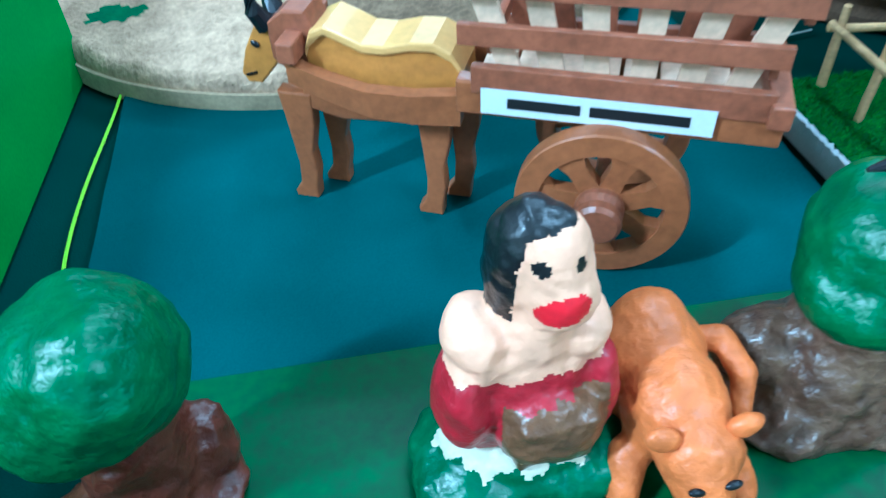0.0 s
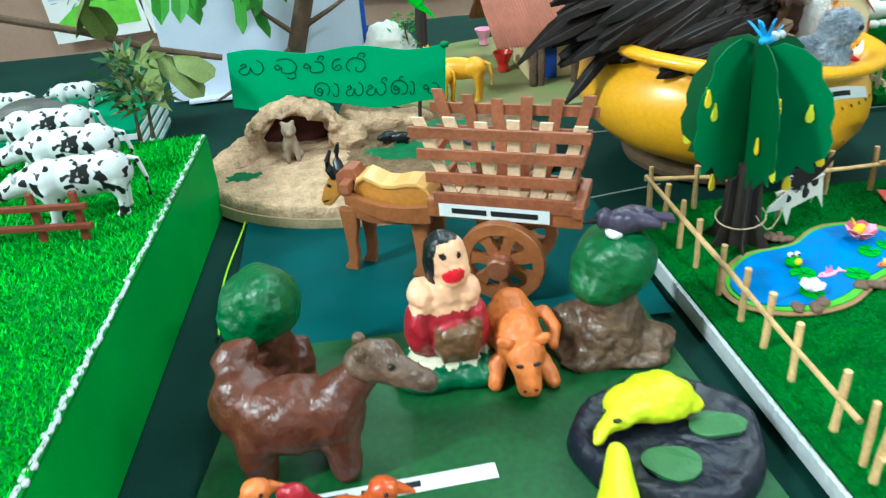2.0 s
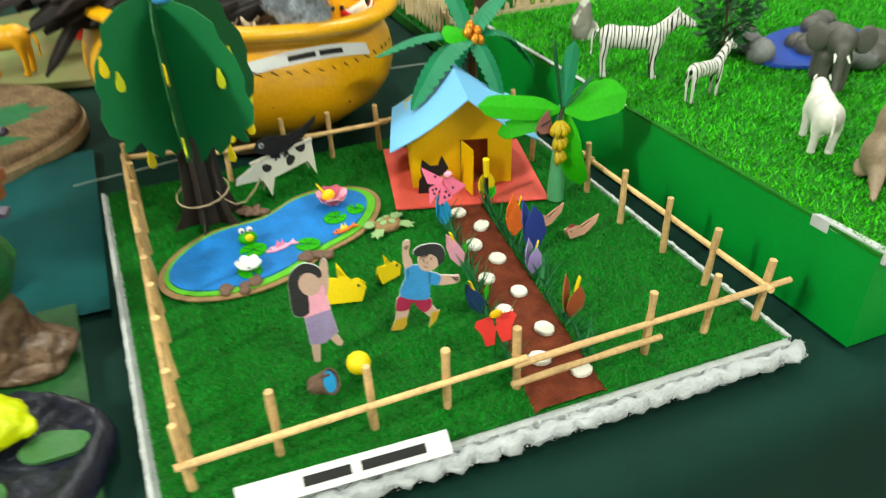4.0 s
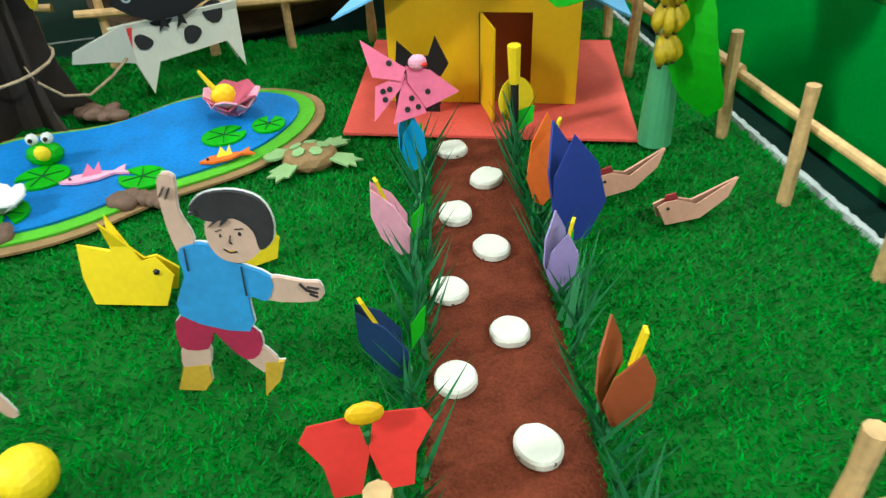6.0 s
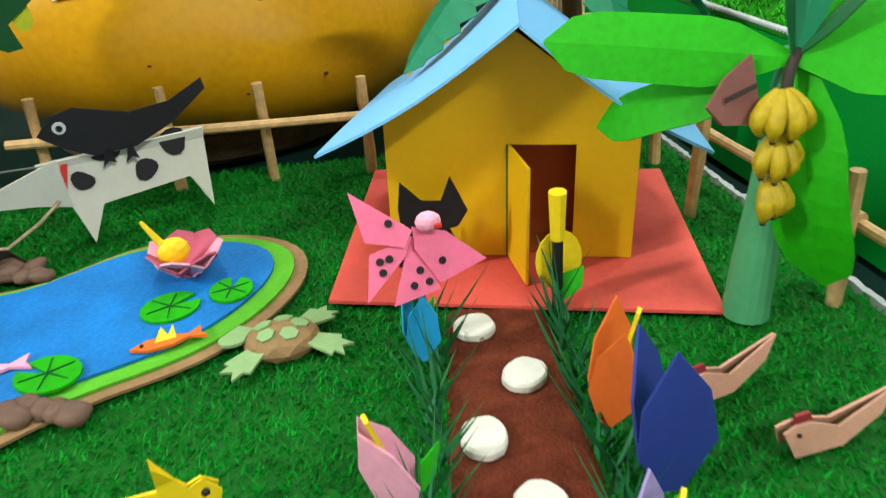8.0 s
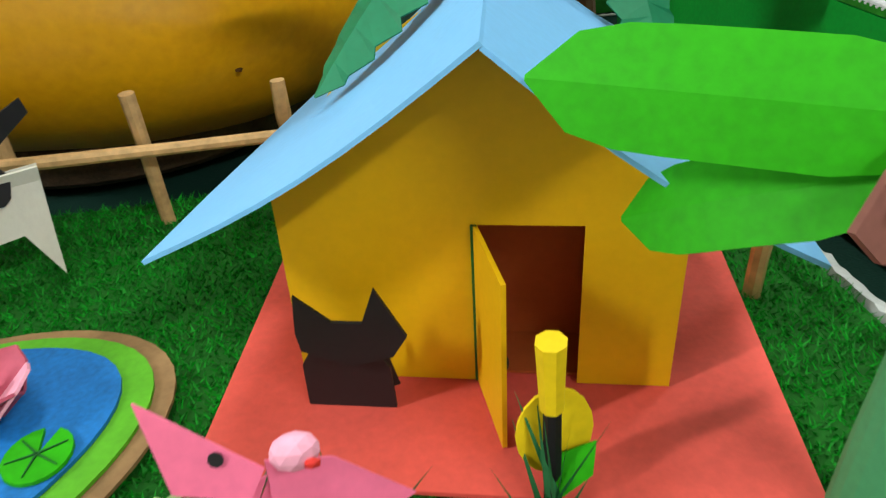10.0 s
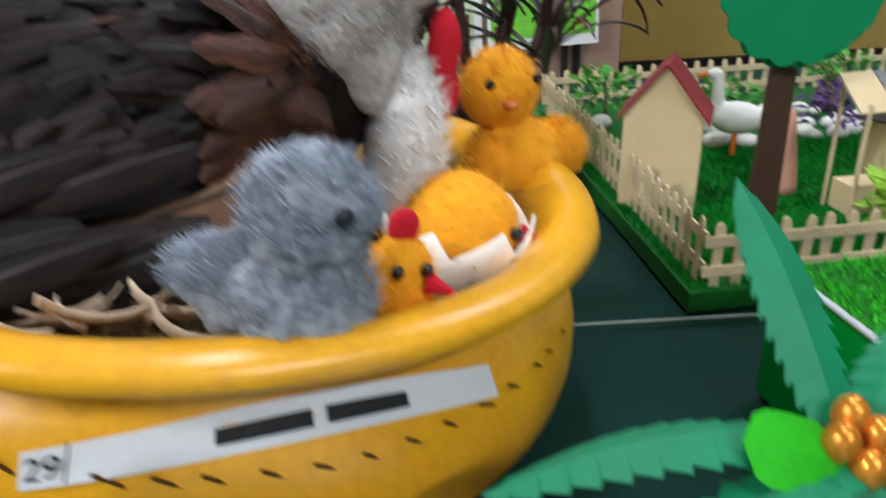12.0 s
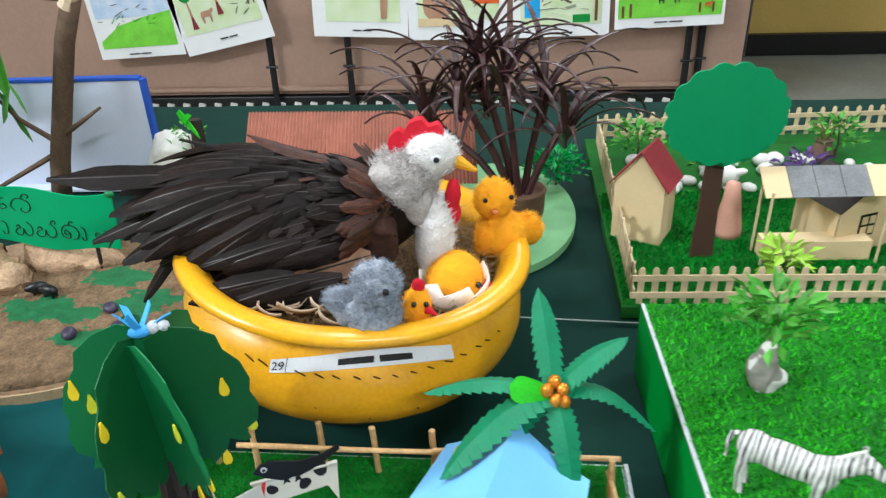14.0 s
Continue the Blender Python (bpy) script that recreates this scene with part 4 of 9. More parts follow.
FM = [feather_mesh("feather", 0.085, 0.020, FEATHB, 0.24, 0.2), feather_mesh("feather", 0.105, 0.022, FEATHB, 0.3, 0.22), feather_mesh("feather", 0.118, 0.024, FEATHB, 0.38, 0.2), feather_mesh("feather", 0.058, 0.014, FEATHR, 0.2, 0.12), feather_mesh("feather", 0.085, 0.03, FEATHT, 0.1, 0.1)]
FSMALL = feather_mesh("feather", 0.06, 0.014, FEATHB, 0.24, 0.14)
rf = random.Random(11)


def lay(p, nrm, flow, me, lift):
    """Lays a feather at p, along flow, with its face to nrm."""
    nrm = nrm.normalized()
    fl = (flow - nrm * flow.dot(nrm)).normalized()
    fl = (fl + nrm * lift).normalized()
    y_ = nrm.cross(-fl).normalized()
    z_ = (-fl).cross(y_).normalized()
    mm = Matrix(((-fl.x, y_.x, z_.x, p.x), (-fl.y, y_.y, z_.y, p.y), (-fl.z, y_.z, z_.z, p.z), (0, 0, 0, 1)))
    part("feather", me, None, hen, "", m=mm)


for row in range(11):
    ax = 0.100 - row * 0.0150
    k = math.sqrt(max(0.14, 1 - ((ax - 0.005) / 0.122) ** 2))
    for j in range(13):
        th = -2.0 + 4.0 * (j + 0.5 * (row % 2)) / 12 + rf.uniform(-0.1, 0.1)
        nrm = Vector((ax * 3.0, -k * math.sin(th) * 13, k * math.cos(th) * 15))
        p = Vector((ax + rf.uniform(-0.006, 0.006), -0.079 * k * math.sin(th), 0.031 + 0.055 * k * math.cos(th) - ax * 0.12))
        me = FSMALL if row < 3 else FM[0] if row < 5 else FM[1]
        lay(p, nrm, Vector((-1, rf.uniform(-0.2, 0.2), -0.22 - 0.55 * abs(math.sin(th)) + rf.uniform(-0.14, 0.14))), me, 0.03 + 0.06 * rf.random())
# folded wing resting down to the rim
for i in range(26):
    f = (i % 13) / 12
    lay(Vector((0.075 - 0.065 * f + rf.uniform(-0.008, 0.008), -0.078 - 0.026 * (i // 13) + rf.uniform(-0.006, 0.004), 0.034 - 0.026 * (i // 13) + rf.uniform(-0.006, 0.006))), Vector((0, -0.75, 0.65)), Vector((-1, -0.05, -0.30 - 0.2 * rf.random())), FM[0], 0.03 + 0.05 * rf.random())
for i in range(110):
    th, la_ = -0.4 + 2.3 * rf.random(), rf.uniform(-0.5, 0.95)
    nrm = Vector((math.sin(la_), -math.cos(la_) * math.sin(th), math.cos(la_) * math.cos(th)))
    p = Vector((0.084, -0.022, 0.044)) + Vector((nrm.x * 0.032, nrm.y * 0.05, nrm.z * 0.043))
    lay(p, nrm, Vector((-1, rf.uniform(-0.35, 0.35), -0.25 + rf.uniform(-0.4, 0.3))), FM[3] if p.x > 0.104 else FSMALL, 0.02)
for i in range(22):
    f = i / 21
    lay(Vector((-0.045 + rf.uniform(-0.015, 0.02), rf.uniform(-0.055, 0.04), 0.080 - 0.062 * f)), Vector((0, -0.5 + rf.uniform(-0.3, 0.3), 1)), Vector((-1, rf.uniform(-0.14, 0.14), 0.05 - 0.85 * f + rf.uniform(-0.16, 0.16))), FM[2], 0.02)
part("feather", feather_mesh("feather", 0.19, 0.026, FEATHB, 0.02, 0.1), None, hen, "", m=Matrix.Translation((-0.05, -0.03, 0.076)) @ pose(0, 0, 0, 40, -6, 2))
part("feather", feather_mesh("feather", 0.16, 0.018, FEATHB, 0.12, 0.1), None, hen, "", m=Matrix.Translation((-0.055, -0.045, 0.062)) @ pose(0, 0, 0, 45, -22, 4))
part("feather", feather_mesh("feather", 0.15, 0.016, FEATHB, 0.1, 0.1), None, hen, "", m=Matrix.Translation((-0.07, -0.05, 0.045)) @ pose(0, 0, 0, 50, -52, 2))
for k in range(9):
    part("feather", feather_mesh("feather", rf.uniform(0.09, 0.13), 0.007, FEATHB if k % 3 else FEATHR, rf.uniform(-0.1, 0.35), 0.1), None, hen, "", m=Matrix.Translation((0.06 - 0.008 * k, -0.03 + 0.006 * k, 0.084 - 0.001 * k)) @ pose(0, 0, 0, rf.uniform(0, 40), rf.uniform(-7, 4), rf.uniform(-14, 10)))
part("feather", feather_mesh("feather", 0.13, 0.022, FEATHB, 0.5, 0.1), None, hen, "", m=Matrix.Translation((-0.105, -0.03, 0.055)) @ pose(0, 0, 0, 30, -20, 0))
part("feather", feather_mesh("feather", 0.11, 0.014, FEATHR, -0.25, 0.1), None, hen, "", m=Matrix.Translation((0.07, 0.0, 0.085)) @ pose(0, 0, 0, 20, 3, 10))
part("feather", FM[4], None, hen, "tan wing feather", m=Matrix.Translation((0.095, -0.082, 0.028)) @ pose(0, 0, 0, 75, -22, 6))
part("feather", FM[4], None, hen, "tan wing feather", m=Matrix.Translation((0.10, -0.086, 0.012)) @ pose(0, 0, 0, 75, -22, 0))


part("shoulder_wool", clay([("b", (0.082, -0.022, 0.043), (0.031, 0.047, 0.041)), ("b", (0.07, -0.05, 0.04), (0.03, 0.025, 0.03)), ("b", (0.10, -0.055, 0.03), (0.018, 0.02, 0.03))], 0.003, 3, 0.005, 55), mat("russet wool", "452619", 0.95, 0.5, 50, 0.8, 300, col2="241512"), hen, "russet brown shoulder")
u = r.normal(size=(1500, 3))
u /= np.linalg.norm(u, axis=1)[:, None]
blades("shoulder_fluff", link_rand(mat("russet down", "633520", 0.9, 0.4, 60, 0.0, col2="38200f"), 0.4), u * [0.034, 0.05, 0.045] + [0.082, -0.022, 0.045], 0.007, 0.003, 1.2, "loose russet shoulder down", "", 12, hen)


def plush(name, label, shapes, material, hairmat, at, hairs, hlen, seed, eyes=(), extra=(), lump=0.001):
    t = thing(name, label, "toy chick", at)
    part("body", clay(shapes, 0.003, 4, lump, 60), material, t)
    rs = np.random.RandomState(seed)
    sp = []
    for s in shapes:
        c_, q_ = (s[1], s[2]) if s[0] == "b" else ((Vector(s[1]) + Vector(s[2])) / 2, (s[3],) * 3)
        q_ = q_ if isinstance(q_, (tuple, list)) else (q_,) * 3
        u_ = rs.normal(size=(hairs * 3, 3))
        u_ /= np.linalg.norm(u_, axis=1)[:, None]
        sp.append(u_ * np.array(q_) + np.array(c_))
    blades("fluff", hairmat, np.concatenate(sp), hlen * 0.8, 0.0008, 1.8, "", "", seed, t)
    for e in eyes:
        part("eye", ball(e, 0.0032, sub=2), HORN, t, "black bead eye")
    for nm, bm, mt in extra:
        part(nm, bm, mt, t)
    return t


plush("toy_chick", "grey fluffy toy chick perched on the pot rim", [("b", (0, 0, 0.022), (0.028, 0.022, 0.026)), ("b", (0.006, -0.006, 0.056), (0.021, 0.02, 0.019)), ("b", (-0.022, 0, 0.03), (0.018, 0.012, 0.012))], mat("grey wool", "b4bac4", 0.95, 0.6, 45, 0.8, 300, col2="444c58"), FLUFFG, (0.516, 0.500, 0.150), 1200, 0.004, 21, [(0.017, -0.024, 0.06)], [], 0.006)
oc = plush("toy_chick", "small orange-yellow toy chick with a red beak and comb", [("b", (0, 0, 0.018), (0.017, 0.016, 0.024))], FELTY, FELTY2, (0.556, 0.533, 0.142), 300, 0.004, 22, [(-0.003, -0.016, 0.03), (0.011, -0.013, 0.03)], [("beak", rod((0.012, -0.012, 0.024), (0.024, -0.018, 0.022), 0.005, 0.001, 8), FELTR), ("comb", ball((0.0, -0.002, 0.045), (0.008, 0.004, 0.008), sub=2), FELTR)])
oc.scale = (0.8, 0.8, 0.95)
plush("toy_chick", "yellow toy chick hatching from a broken egg shell", [("b", (0, 0, 0.03), (0.029, 0.028, 0.028))], FELTY, FELTY2, (0.588, 0.594, 0.128), 500, 0.0026, 23, [(0.024, -0.018, 0.035)], [("beak", rod((0.029, -0.005, 0.03), (0.039, -0.006, 0.027), 0.005, 0.001, 8), FELTR)])
sh = bmesh.new()
n = 28
rings = []
for k in range(6):
    ph = -1.45 + 1.5 * k / 5
    rings.append([sh.verts.new((0.036 * math.cos(ph) * math.cos(j * math.tau / n), 0.035 * math.cos(ph) * math.sin(j * math.tau / n), 0.034 + 0.036 * math.sin(ph) + (0.006 * ((j % 4) - 1.5) / 1.5 if k == 5 else 0))) for j in range(n)])
for p, q in zip(rings, rings[1:]):
    for j in range(n):
        sh.faces.new((p[j], p[(j + 1) % n], q[(j + 1) % n], q[j]))
o = solo("egg_shell", sh, EGGW, "broken white egg shell round the yellow chick", "egg shell", Matrix.Translation((0.587, 0.591, 0.128)), smooth=True)
o.modifiers.new("t", "SOLIDIFY").thickness = 0.0012
dk = plush("toy_duckling", "yellow plush duckling standing on the pot rim", [("b", (0, 0, 0.03), (0.033, 0.03, 0.032)), ("b", (-0.014, -0.004, 0.078), (0.025, 0.024, 0.025)), ("b", (0.03, 0.004, 0.038), (0.02, 0.014, 0.022), (0, -30, 0)), ("b", (-0.022, -0.022, 0.032), (0.01, 0.012, 0.022))], FELTY, FELTY2, (0.634, 0.688, 0.134), 600, 0.0035, 24, [(-0.024, -0.0235, 0.084), (0.006, -0.017, 0.088)], [("beak", ball((-0.012, -0.03, 0.074), (0.005, 0.006, 0.003), sub=2), ORANGEGL)], 0.0008)
dk.scale = (0.9, 0.9, 0.92)
# the pot leans on its ring, with all that it holds
LEAN = Matrix.Translation((PC.x, PC.y, 0.09)) @ pose(0, 0, 0, 0, 5.5, 0) @ Matrix.Translation((-PC.x, -PC.y, -0.09))
for ob in set(bpy.data.objects) - potset:
    if ob.parent is None:
        ob.matrix_world = LEAN @ ob.matrix_basis

# ---- garden fence ----
fence = thing("stick_fence", "low fence of peeled round sticks round the garden", "fence", (0, 0, 0))


def post(x, y, top=0.075, lean=(0, 0)):
    part("post", rod((x, y, 0.019), (x + lean[0] + random.uniform(-0.002, 0.002), y + lean[1] + random.uniform(-0.002, 0.002), top + random.uniform(-0.002, 0.002)), 0.0031, 0.0029, 9, None, 0.0003), BAMBOO, fence, smooth=False)


def rail(a, b):
    part("rail", rod(a, b, 0.0027, 0.0024, 9, None, 0.0008), BAMBOO, fence)


for y in (0.467, 0.425, 0.383, 0.342, 0.292, 0.249, 0.209, 0.165, 0.108, 0.073):
    post(0.3205, y)
for x, y in ((0.318, 0.058), (0.374, 0.062), (0.437, 0.058), (0.489, 0.055), (0.541, 0.052), (0.644, 0.044), (0.70, 0.045), (0.745, 0.04)):
    post(x, y)
for x, y in ((0.738, 0.269), (0.734, 0.205), (0.7395, 0.148), (0.740, 0.093), (0.722, 0.353), (0.735, 0.42)):
    post(x, y)
for x, y in ((0.372, 0.462), (0.414, 0.452), (0.477, 0.457), (0.527, 0.456), (0.581, 0.452), (0.64, 0.455), (0.70, 0.45)):
    post(x, y)
rail((0.3165, 0.472, 0.062), (0.317, 0.082, 0.052))
rail((0.312, 0.052, 0.047), (0.545, 0.047, 0.050))
rail((0.535, 0.047, 0.046), (0.765, 0.034, 0.056))
rail((0.532, 0.043, 0.033), (0.652, 0.038, 0.037))
rail((0.7435, 0.03, 0.055), (0.7425, 0.28, 0.052))
rail((0.7425, 0.27, 0.054), (0.733, 0.43, 0.053))
rail((0.314, 0.4705, 0.060), (0.385, 0.459, 0.058))
rail((0.40, 0.4475, 0.056), (0.59, 0.447, 0.054))
rail((0.58, 0.447, 0.056), (0.745, 0.444, 0.054))

# ---- path with stepping stones ----
pa = bmesh.new()
N = 60
g = []
for i in range(N + 1):
    f = i / N
    l, q = Vector((0.593, 0.297)).lerp(Vector((0.540, 0.024)), f), Vector((0.631, 0.289)).lerp(Vector((0.597, 0.022)), f)
    g.append([pa.verts.new((*(l.lerp(q, k / 12) + Vector((0.0012 * noise.noise(Vector((i, k, 1))), 0))), 0.0225 + (0.0006 * noise.noise(Vector((i * 0.7, k * 0.9, 0))) if 0 < k < 12 else -0.003))) for k in range(13)])
for i in range(N):
    for k in range(12):
        pa.faces.new((g[i][k], g[i + 1][k], g[i + 1][k + 1], g[i][k + 1]))
solo("garden_path", pa, EARTH, "brown coir-dust footpath from gate to house", "path", kind="structure", smooth=True)
for i, (x, y) in enumerate([(0.600, 0.280), (0.610, 0.249), (0.590, 0.223), (0.599, 0.195), (0.577, 0.172), (0.593, 0.145), (0.570, 0.127), (0.588, 0.095), (0.568, 0.067), (0.589, 0.044)]):
    bm = lathe([(0.0068, 0), (0.0078, 0.001), (0.0078, 0.0032), (0.007, 0.0042), (0.001, 0.0042)], 22)
    rough_up(bm, 0.0005, 200)
    xf(bm, bm.verts[:], Matrix.Diagonal((1.0 + 0.1 * math.sin(i), 0.92, 1, 1)))
    solo("stepping_stone", bm, CHALK, "round white plaster stepping stone on the path", "stepping stone", pose(x, y, 0.0222, 0, 0, i * 40), "stepping stones")

# ---- pond in the garden ----
def pondline(a, b, wob, seed):
    """An oval drawn in at its middle on both sides."""
    return [(x, y * (1 - (0.30 if y > 0 else 0.16) * math.exp(-((x - 0.12 * a) / (0.33 * a)) ** 2))) for x, y in oval(a, b, 60, wob, 0, seed)]


PM = pose(0.432, 0.312, 0.0222, 0, 0, 23)
pond = tagged(new("paper_pond"), "blue crayoned paper pond with lime and tan rim", "pond")
pond.matrix_world = PM
part("outer_rim", plate(pondline(0.113, 0.065, 0.05, 4), 0.0012), RIM2, pond, "tan paper rim")
part("inner_rim", plate(pondline(0.107, 0.0595, 0.055, 4), 0.0012, Matrix.Translation((0, 0, 0.0014))), RIM1, pond, "lime paper rim")
part("water", plate(pondline(0.1005, 0.0525, 0.06, 4), 0.0012, Matrix.Translation((-0.002, 0.001, 0.0028))), WATER, pond)

# ---- yellow house ----
HO = (0.6275, 0.3305, 0.0)
HT = -17
bp = solo("red_floor_sheet", plate([(0.549, 0.313), (0.693, 0.268), (0.729, 0.401), (0.582, 0.443)], 0.0014, Matrix.Translation((0, 0, 0.0225))), REDPAP, "coral paper sheet under the yellow house", "floor sheet")
house = thing("card_house", "small yellow card house with a sky-blue folded roof", "model house", (HO[0], HO[1], 0.0243), HT)
W, D, E, R = 0.0505, 0.082, 0.060, 0.0975
T = 0.0012


fr = bmesh.new()
up = pose(0, 0, 0, 90, 0, 0)
plate([(-W, 0), (0, 0), (0, 0.05), (0, R - 0.002), (-W, E)], T, up, fr)
plate([(0, 0.05), (0.026, 0.05), (0.026, R - 0.002 - (R - E) * 0.026 / W), (0, R - 0.002)], T, up, fr)
plate([(0.026, 0), (W, 0), (W, E), (0.026, R - 0.002 - (R - E) * 0.026 / W)], T, up, fr)
part("front_wall", fr, YELPAP, house)
part("back_wall", plate([(-W, 0), (W, 0), (W, E), (0, R - 0.002), (-W, E)], T, Matrix.Translation((0, D, 0)) @ up), YELPAP, house)
part("side_wall", plate([(0, 0), (D, 0), (D, E), (0, E)], T, Matrix.Translation((-W, 0, 0)) @ pose(0, 0, 0, 90, 0, 90)), YELPAP, house)
part("side_wall", plate([(0, 0), (D, 0), (D, E), (0, E)], T, Matrix.Translation((W - T, 0, 0)) @ pose(0, 0, 0, 90, 0, 90)), YELPAP, house)
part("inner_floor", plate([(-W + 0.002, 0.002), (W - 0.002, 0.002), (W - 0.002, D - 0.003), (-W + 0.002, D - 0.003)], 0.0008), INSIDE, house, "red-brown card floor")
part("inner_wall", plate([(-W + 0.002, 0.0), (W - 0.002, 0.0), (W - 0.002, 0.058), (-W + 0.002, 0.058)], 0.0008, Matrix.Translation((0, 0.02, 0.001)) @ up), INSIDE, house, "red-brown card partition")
door = part("door", plate([(0, 0), (0.026, 0), (0.026, 0.0495), (0, 0.0495)], T, Matrix.Translation((0.0, -0.0012, 0.0005)) @ pose(0, 0, 0, 0, 0, -72) @ up), YELPAP, house, "yellow card door standing open")
part("hinge_line", box(0.0016, 0.0016, 0.0495, Matrix.Translation((-0.0008, -0.0014, 0.0005))), DKGREEN, door, "green tape hinge")
kp = Matrix.Translation((0.0, -0.0012, 0.0005)) @ pose(0, 0, 0, 0, 0, -72)
part("handle", ball(kp @ Vector((0.022, 0.0008, 0.024)), (0.0009, 0.0009, 0.0022), sub=2), BLACKPAP, door)
OX, OF, OB = 0.072, -0.022, 0.086
RZ, EZ = R + 0.003, 0.057
for s in (-1, 1):
    rb = bmesh.new()
    nn = 8
    g = []
    for i in range(nn + 1):
        f = i / nn
        sag = 0.004 * math.sin(f * math.pi)
        g.append([rb.verts.new((0.004 * (1 - f) * (1 - k / 4) + s * (OX - 0.009 * k / 4) * f, OF + (OB - OF - (0.006 if s > 0 else -0.006) * f) * k / 4 + (0.0 if k else -0.005 * f), RZ + (EZ + (-0.003 - 0.006 * k / 4 if s < 0 else 0.004 * k / 4) - RZ) * f - sag)) for k in range(5)])
    for i in range(nn):
        for k in range(4):
            rb.faces.new((g[i][k], g[i + 1][k], g[i + 1][k + 1], g[i][k + 1]))
    o = part("roof", rb, BLUEPAP, house, "sky-blue card roof slope")
    o.modifiers.new("t", "SOLIDIFY").thickness = 0.0011

# ---- paper tree with fruit ----
tree = thing("paper_tree", "paper tree of crossed green card leaves with yellow pears", "paper tree", (0.381, 0.378, 0.0205), 0)
tree.scale = (0.96, 0.96, 1.0)
for i in range(6):
    a = 15 + i * 60
    pts = [(0.0005, 0), (0.038, 0), (0.028, 0.012), (0.021, 0.035), (0.018, 0.075), (0.0005, 0.085)]
    part("trunk_fin", plate(pts, 0.0016, pose(0, 0, 0, 0, 0, a) @ up), TRUNKPAP, tree, "dark brown card trunk fin")
part("trunk_core", lathe([(0.012, 0), (0.010, 0.04), (0.009, 0.09)], 14, 0.001), TRUNKPAP, tree)
pear = [(-0.0022, 0.006), (-0.0035, 0.002), (-0.004, -0.003), (-0.002, -0.0065), (0.002, -0.0065), (0.004, -0.003), (0.0035, 0.002), (0.0018, 0.006), (0.001, 0.0105), (-0.001, 0.0105)]
rt = random.Random(5)
for i in range(6):
    a = 22 + i * 60
    lob = []
    prof2 = [(0.0008, 0.058), (0.014, 0.070), (0.024, 0.084), (0.030, 0.075), (0.042, 0.087), (0.046, 0.097), (0.057, 0.091), (0.063, 0.092), (0.060, 0.102), (0.071, 0.110), (0.074, 0.126), (0.069, 0.14), (0.071, 0.152), (0.066, 0.17), (0.055, 0.184), (0.052, 0.198), (0.036, 0.209), (0.018, 0.214), (0.0008, 0.206)]
    tl = pose(0, 0, 0, rt.uniform(-4, 4), 0, a)
    lf = part("leaf_card", plate(prof2, 0.0012, tl @ up), GREENPAP if i % 2 else GREENPAP2, tree, "scalloped green card crown leaf")
    for k in range(3):
        x, z = [(0.066, 0.105), (0.05, 0.15), (0.04, 0.075), (0.06, 0.165), (0.035, 0.12)][(i * 2 + k) % 5]
        part("pear", plate(pear, 0.0016, tl @ pose(x, -0.0036 if k % 2 else 0.002, z, 90, 0, 0)), YELPAP2 if (i + k) % 3 else YELGREEN, lf, "yellow paper pear")
bird = thing("paper_bird", "blue folded-paper bird on top of the paper tree", "paper bird", (0.381, 0.378, 0.226), 20)
for k in range(5):
    part("wing", plate([(0, -0.002), (0.022, -0.001), (0.026, 0.003), (0.004, 0.004)], 0.001, pose(0, 0, 0.004, 20 * k - 40, -30 - 8 * k, 60 * k)), CYANB, bird)
part("body", ball((0, 0, 0.006), (0.009, 0.005, 0.005), sub=2), CYANB, bird)
fw = thing("cotton_bud", "small white cotton ball flower on the tree top", "cotton ball", (0.390, 0.382, 0.233))
part("puff", ball((0, 0, 0), 0.0055, sub=2), COTTON, fw)
part("puff", ball((0.007, 0.001, 0.001), 0.0045, sub=2), COTTON, fw)


# ---- wooden bullock cart ----
CM = pose(0.13, 0.352, 0.003, 0, 0, -25)
cart = tagged(new("bullock_cart"), "wooden toy cart with a slatted cage and spoked wheels", "toy cart")
cart.matrix_world = CM


def beam(name, a, b, w, hgt, material, parent, label="", tilt=0.0):
    a, b = Vector(a), Vector(b)
    d = b - a
    m = Matrix.Translation(a) @ d.to_track_quat("X", "Z").to_matrix().to_4x4() @ pose(d.length / 2, 0, -hgt / 2, tilt, 0, 0)
    return part(name, box(d.length, w, hgt, m, None, min(w, hgt) * 0.12), material, parent, label)


